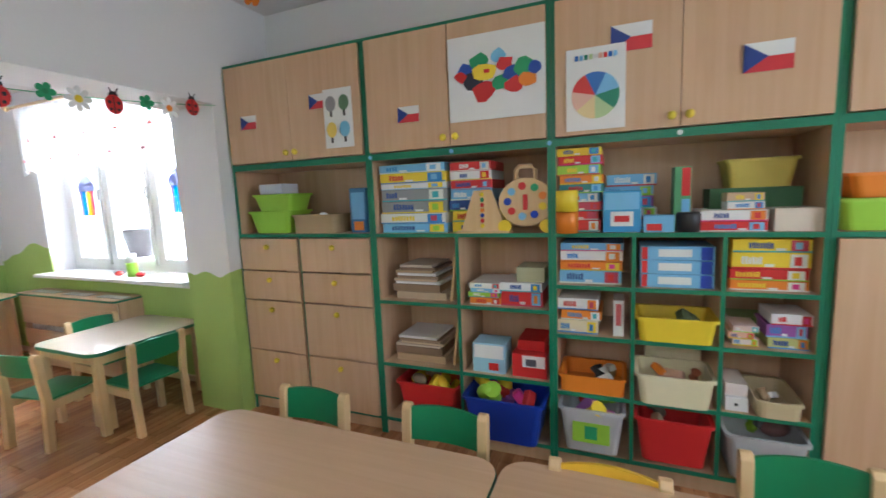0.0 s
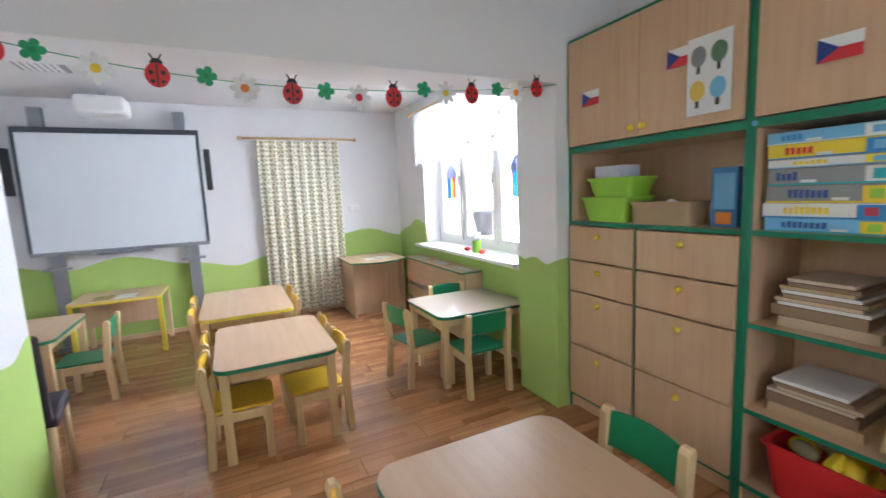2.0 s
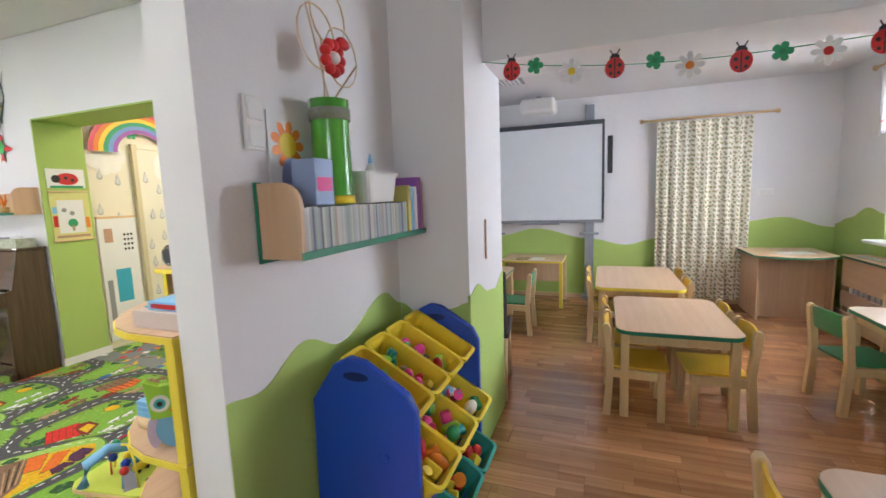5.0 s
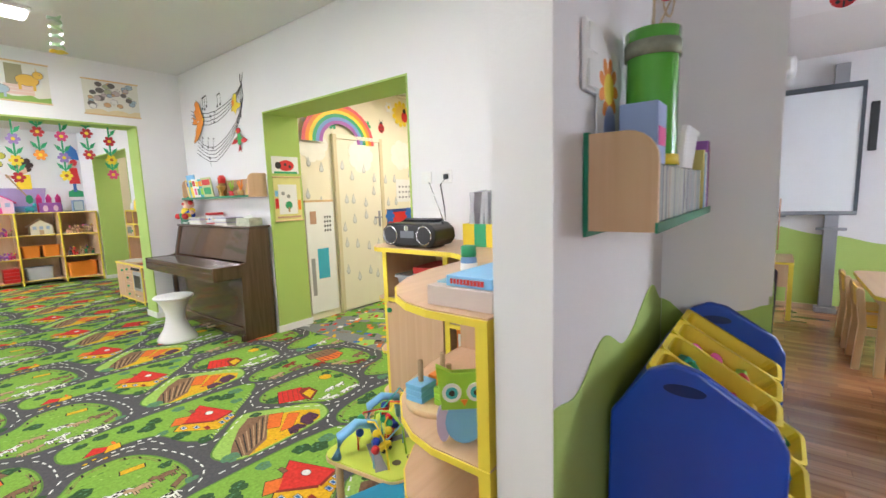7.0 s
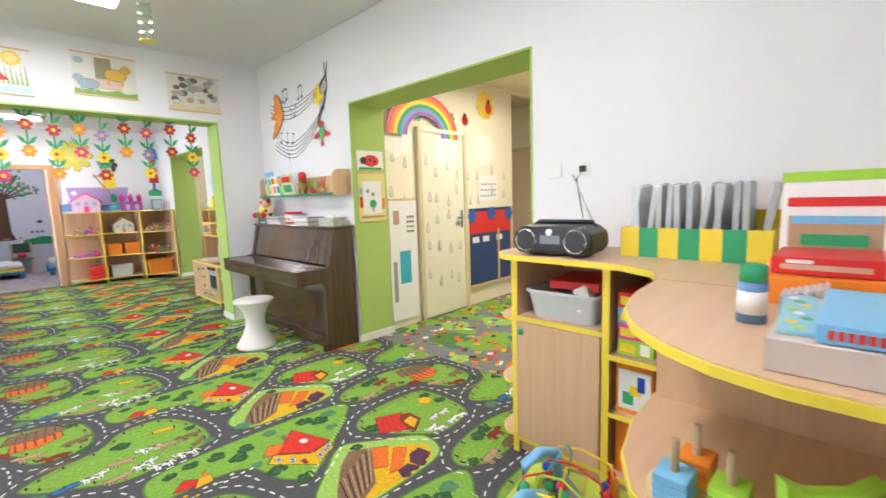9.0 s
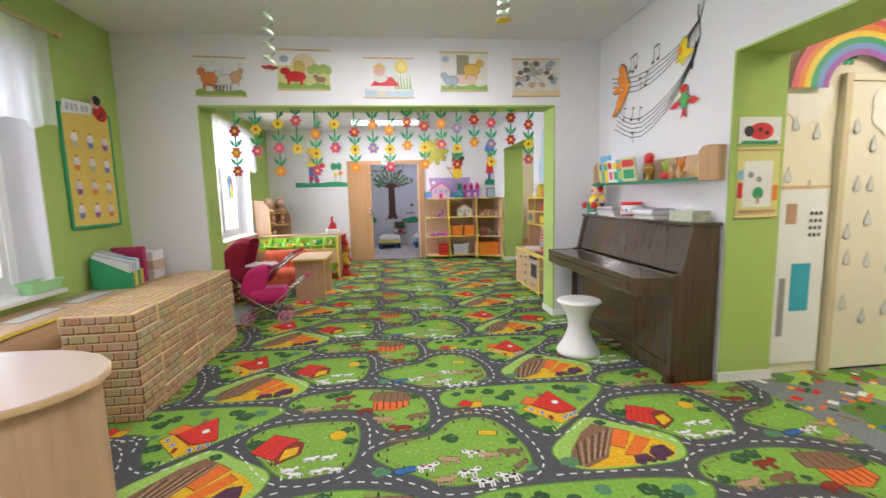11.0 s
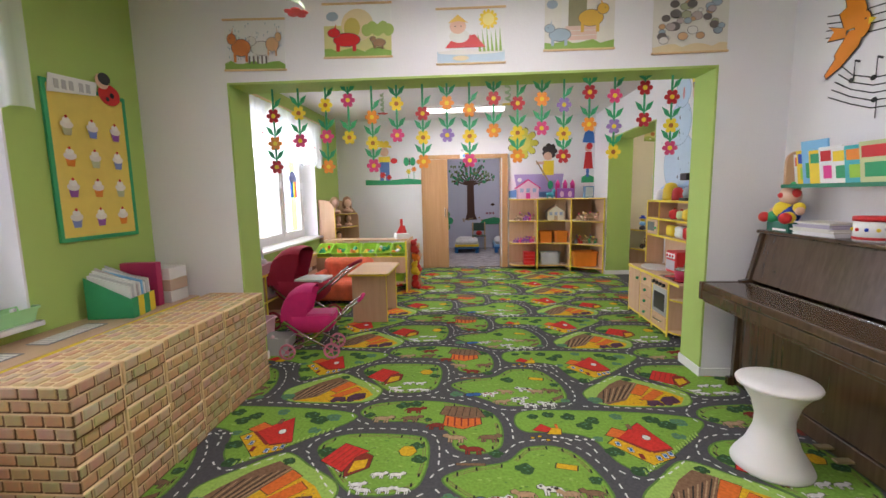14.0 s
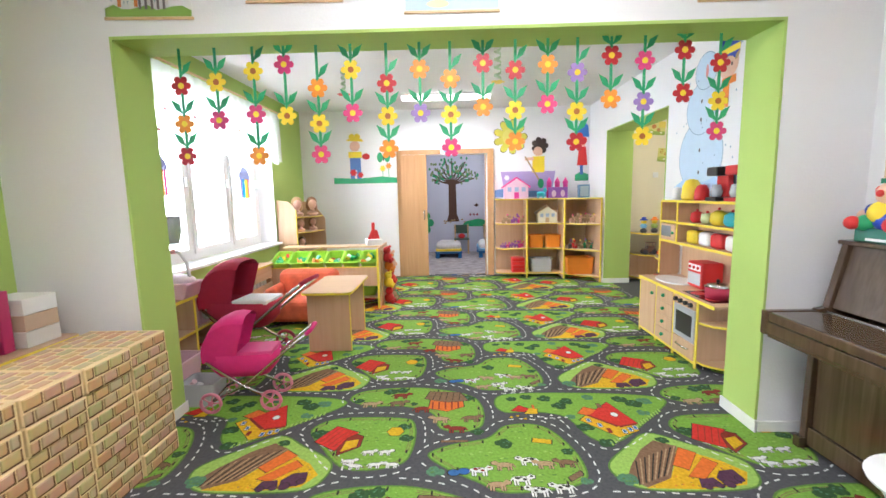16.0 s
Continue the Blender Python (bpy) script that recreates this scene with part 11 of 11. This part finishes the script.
    inked(5, [(1.03, 6.74), (1.20, 6.90), (1.29, 6.64), (1.17, 6.61)], 6)
    inked(8, [(0.97, 6.76), (1.03, 6.84), (1.10, 6.80), (1.03, 6.73)], 6)
    S.append((6, [(1.03, 6.74), (1.17, 6.61), (1.155, 6.595), (1.015, 6.73)], 7))
    S.append((6, [(1.17, 6.61), (1.29, 6.64), (1.29, 6.625), (1.17, 6.59)], 7))
    for x, y in ((1.00, 6.655), (1.05, 6.60), (1.17, 6.53), (1.21, 6.55), (1.245, 6.57)):
        inked(4, rect(x, x + 0.024, y, y + 0.038), 7, 0.005)
        S.append((12, rect(x + 0.004, x + 0.020, y + 0.005, y + 0.033), 8))
    S.append((6, rect(1.085, 1.11, 6.535, 6.585), 7))
    inked(4, ell(1.19, 6.74, 0.022, 0.026, 8), 7, 0.004)
    inked(9, rect(1.12, 1.145, 6.83, 6.88), 7, 0.004)
    inked(5, [(0.56, 6.80), (0.62, 6.87), (0.68, 6.82), (0.64, 6.78)], 5)
    inked(7, [(0.64, 6.76), (0.72, 6.76), (0.73, 6.82), (0.68, 6.83)], 5)
    inked(8, rect(0.70, 0.715, 6.82, 6.87), 5, 0.004)
    for k in range(9):
        x, y = 0.55 + 0.042 * k, 6.72 + 0.02 * math.sin(k * 2.3)
        inked(4 if k > 2 else 7, ell(x, y, 0.012, 0.009, 7), 5, 0.004)
    for x, y, r in ((0.88, 6.86, 0.05), (0.94, 6.92, 0.045), (0.80, 6.96, 0.05), (0.97, 6.60, 0.05), (1.04, 6.44, 0.045), (1.37, 6.88, 0.055), (1.30, 6.94, 0.05), (1.45, 6.91, 0.05), (1.38, 6.76, 0.04), (0.58, 6.96, 0.035), (0.68, 6.98, 0.04), (1.10, 6.97, 0.04), (0.92, 6.72, 0.03)):
        tree(x, y, r, rg.choice((3, 3, 14)))
    for k in range(19):
        u = k / 18
        x, y = 1.06 + 0.42 * u, 6.43 + 0.35 * u
        inked(2, [(x, y - 0.02), (x + 0.012, y - 0.012), (x + 0.012, y + 0.022), (x + 0.006, y + 0.03), (x, y + 0.018)], 4, 0.003)
    # ploughed field, corn, cut strip, tractor and trailer
    S.append((9, [(1.03, 6.14), (1.09, 6.24), (1.20, 6.38), (1.30, 6.46), (1.40, 6.40), (1.24, 6.14), (1.10, 6.075)], 3))
    for k in range(10):
        S.append((10 if k % 2 else 13, bar_line([(1.07 + 0.018 * k, 6.09 + 0.008 * k), (1.13 + 0.029 * k, 6.28 + 0.014 * k)], 0.007), 4))
    S.append((7, [(1.09, 6.07), (1.24, 6.14), (1.40, 6.38), (1.56, 6.27), (1.63, 6.18), (1.57, 6.09), (1.35, 6.06)], 3))
    inked(8, [(1.33, 6.15), (1.48, 6.30), (1.53, 6.25), (1.40, 6.13)], 5, 0.005)
    inked(8, [(1.30, 6.24), (1.40, 6.39), (1.47, 6.34), (1.36, 6.20)], 5, 0.005)
    inked(11, [(1.35, 5.99 + 0.08), (1.37, 6.13), (1.44, 6.14), (1.46, 6.08)], 6, 0.004)
    inked(11, [(1.47, 6.09), (1.46, 6.14), (1.50, 6.19), (1.57, 6.20), (1.58, 6.14), (1.55, 6.10)], 6, 0.004)
    for x, y, r in ((1.38, 6.075, 0.018), (1.44, 6.085, 0.018), (1.49, 6.095, 0.026), (1.56, 6.13, 0.020)):
        inked(11, ell(x, y, r, r, 9), 7, 0.004)
    for k in range(90):
        x, y = rg.uniform(1.12, 1.62), rg.uniform(6.07, 6.36)
        if inside(x, y, [(1.12, 6.08), (1.25, 6.13), (1.40, 6.36), (1.55, 6.26), (1.61, 6.18), (1.56, 6.1), (1.35, 6.07)]):
            S.append((rg.choice((8, 10, 9)), ell(x, y, 0.006, 0.003, 5), 4))
    tree(1.03, 6.08 + 0.05, 0.05, 14)
    tree(1.35, 6.46, 0.035, 3)
    # road marks along the islands' edges
    marks = []
    for c in isles:
        o = shrink(c, -0.052)
        run, last = 0.0, Vector(o[0])
        for p in o[1:] + o[:1]:
            q = Vector(p)
            seg = (q - last).length
            d = (q - last).normalized() if seg > 1e-6 else Vector((1, 0))
            s = 0.0
            while run + seg - s >= 0.066:
                s += 0.066 - run
                run = 0.0
                w = last + d * s
                wx, wy = w.x % PX, w.y % PY2
                if all(min(abs(wx - a), PX - abs(wx - a)) ** 2 + min(abs(wy - b), PY2 - abs(wy - b)) ** 2 > 0.05 ** 2 for a, b in marks):
                    marks.append((wx, wy))
                    S.append((4, bar_line([(w.x - d.x * 0.017, w.y - d.y * 0.017), (w.x + d.x * 0.017, w.y + d.y * 0.017)], 0.0085), 1))
                seg -= s
                last = w
                s = 0.0
            run += seg
            last = q
    return S


def inside(x, y, poly):
    hit = False
    n = len(poly)
    for i in range(n):
        (x0, y0), (x1, y1) = poly[i], poly[(i + 1) % n]
        if (y0 > y) != (y1 > y) and x < (x1 - x0) * (y - y0) / (y1 - y0) + x0:
            hit = not hit
    return hit


fc = struct("floor_carpet", boxes((-2.7, 2.6, 1.28, 11.54, -0.2, 0.0), (2.6, 3.9, 8.5, 11.0, -0.2, 0.0)), C_ROAD, "dark grey carpet printed with farm and roads", "floor")


def lay_carpet():
    """The print repeated over the floor, one thin layer above another."""
    S = carpet_tile()
    verts, faces, mats = [], [], []
    for i in range(-2, 2):
        for j in range(-5, 6):
            ox, oy = PX * i, PY2 * j
            for si, (mi, pts, layer) in enumerate(S):
                cx = sum(p[0] for p in pts) / len(pts) + ox
                cy_ = sum(p[1] for p in pts) / len(pts) + oy
                if not (-2.5 < cx < 2.75 and 1.3 < cy_ < 11.6):
                    continue
                z = 0.0006 + 0.0004 * layer + 0.0000009 * (si % 400)
                b = len(verts)
                verts.extend((min(2.595, p[0] + ox), min(11.53, max(1.285, p[1] + oy)), z) for p in pts)
                faces.append(tuple(range(b, b + len(pts))))
                mats.append(mi)
    me = bpy.data.meshes.new("farm_print")
    me.from_pydata(verts, [], faces)
    for m in CM:
        me.materials.append(m)
    me.polygons.foreach_set("material_index", mats)
    bm = bmesh.new()
    bm.from_mesh(me)
    for f in bm.faces:
        if f.normal.z < 0:
            f.normal_flip()
    bm.to_mesh(me)
    bm.free()
    ob = new("farm_print", me)
    ob.parent = fc
    tagged(ob, "printed green meadows, farm houses and animals", kind="stuff")


lay_carpet()
fk = struct("floor_corridor", boxes((2.6, 5.0, 2.40, 6.2, -0.2, 0.0)), carpet_mat("town_carpet_grey", (0.208, 0.221, 0.221)), "grey carpet printed with a town", "floor")
struct("floor_corridor_far", boxes((5.0, 6.4, 2.40, 6.35, -0.2, 0.0)), grain_mat("tan_lino", (0.52, 0.33, 0.16), (0.6, 0.4, 0.2), 0.4, 0), "tan wood-look floor", "floor")


def town_print():
    rg = random.Random(5)
    verts, faces, mats = [], [], []

    def put(mi, pts, z):
        b = len(verts)
        verts.extend((min(4.995, max(2.605, x)), min(4.79, max(2.69, y)), z) for x, y in pts)
        faces.append(tuple(range(b, b + len(pts))))
        mats.append(mi)
    for _ in range(80):
        x, y = rg.uniform(2.6, 5.0), rg.uniform(2.7, 4.8)
        put(rg.choice((0, 2, 0, 1)), petals(x, y, rg.uniform(0.08, 0.2), rg.choice((3, 4, 5)), 0.8, 4), 0.0006 + 0.00001 * len(faces))
    for _ in range(420):
        x, y = rg.uniform(2.6, 5.0), rg.uniform(2.7, 4.8)
        w, h, a = rg.uniform(0.012, 0.05), rg.uniform(0.012, 0.032), rg.choice((0.5, 0.55, 0.6, 2.1))
        c, s = math.cos(a), math.sin(a)
        put(rg.choice((5, 7, 8, 8, 5, 4, 7, 10, 12, 3, 13, 14, 9, 9)), [(x + u * c - v * s, y + u * s + v * c) for u, v in ((-w, -h), (w, -h), (w, h), (-w, h))], 0.0015 + 0.000004 * len(faces))
    me = bpy.data.meshes.new("town_print")
    me.from_pydata(verts, [], faces)
    for m in CM:
        me.materials.append(m)
    me.polygons.foreach_set("material_index", mats)
    ob = new("town_print", me)
    ob.parent = fk
    tagged(ob, "printed coloured houses and green lawns", kind="stuff")


town_print()
struct("floor_nap_room", boxes((-2.4, 3.0, 11.54, 14.6, -0.2, 0.0)), mat("mottled_nap_carpet", (0.36, 0.33, 0.33), 0.95, var=0.75, scale=7, bump=0.3, bump_scale=300), "light mottled carpet", "floor")
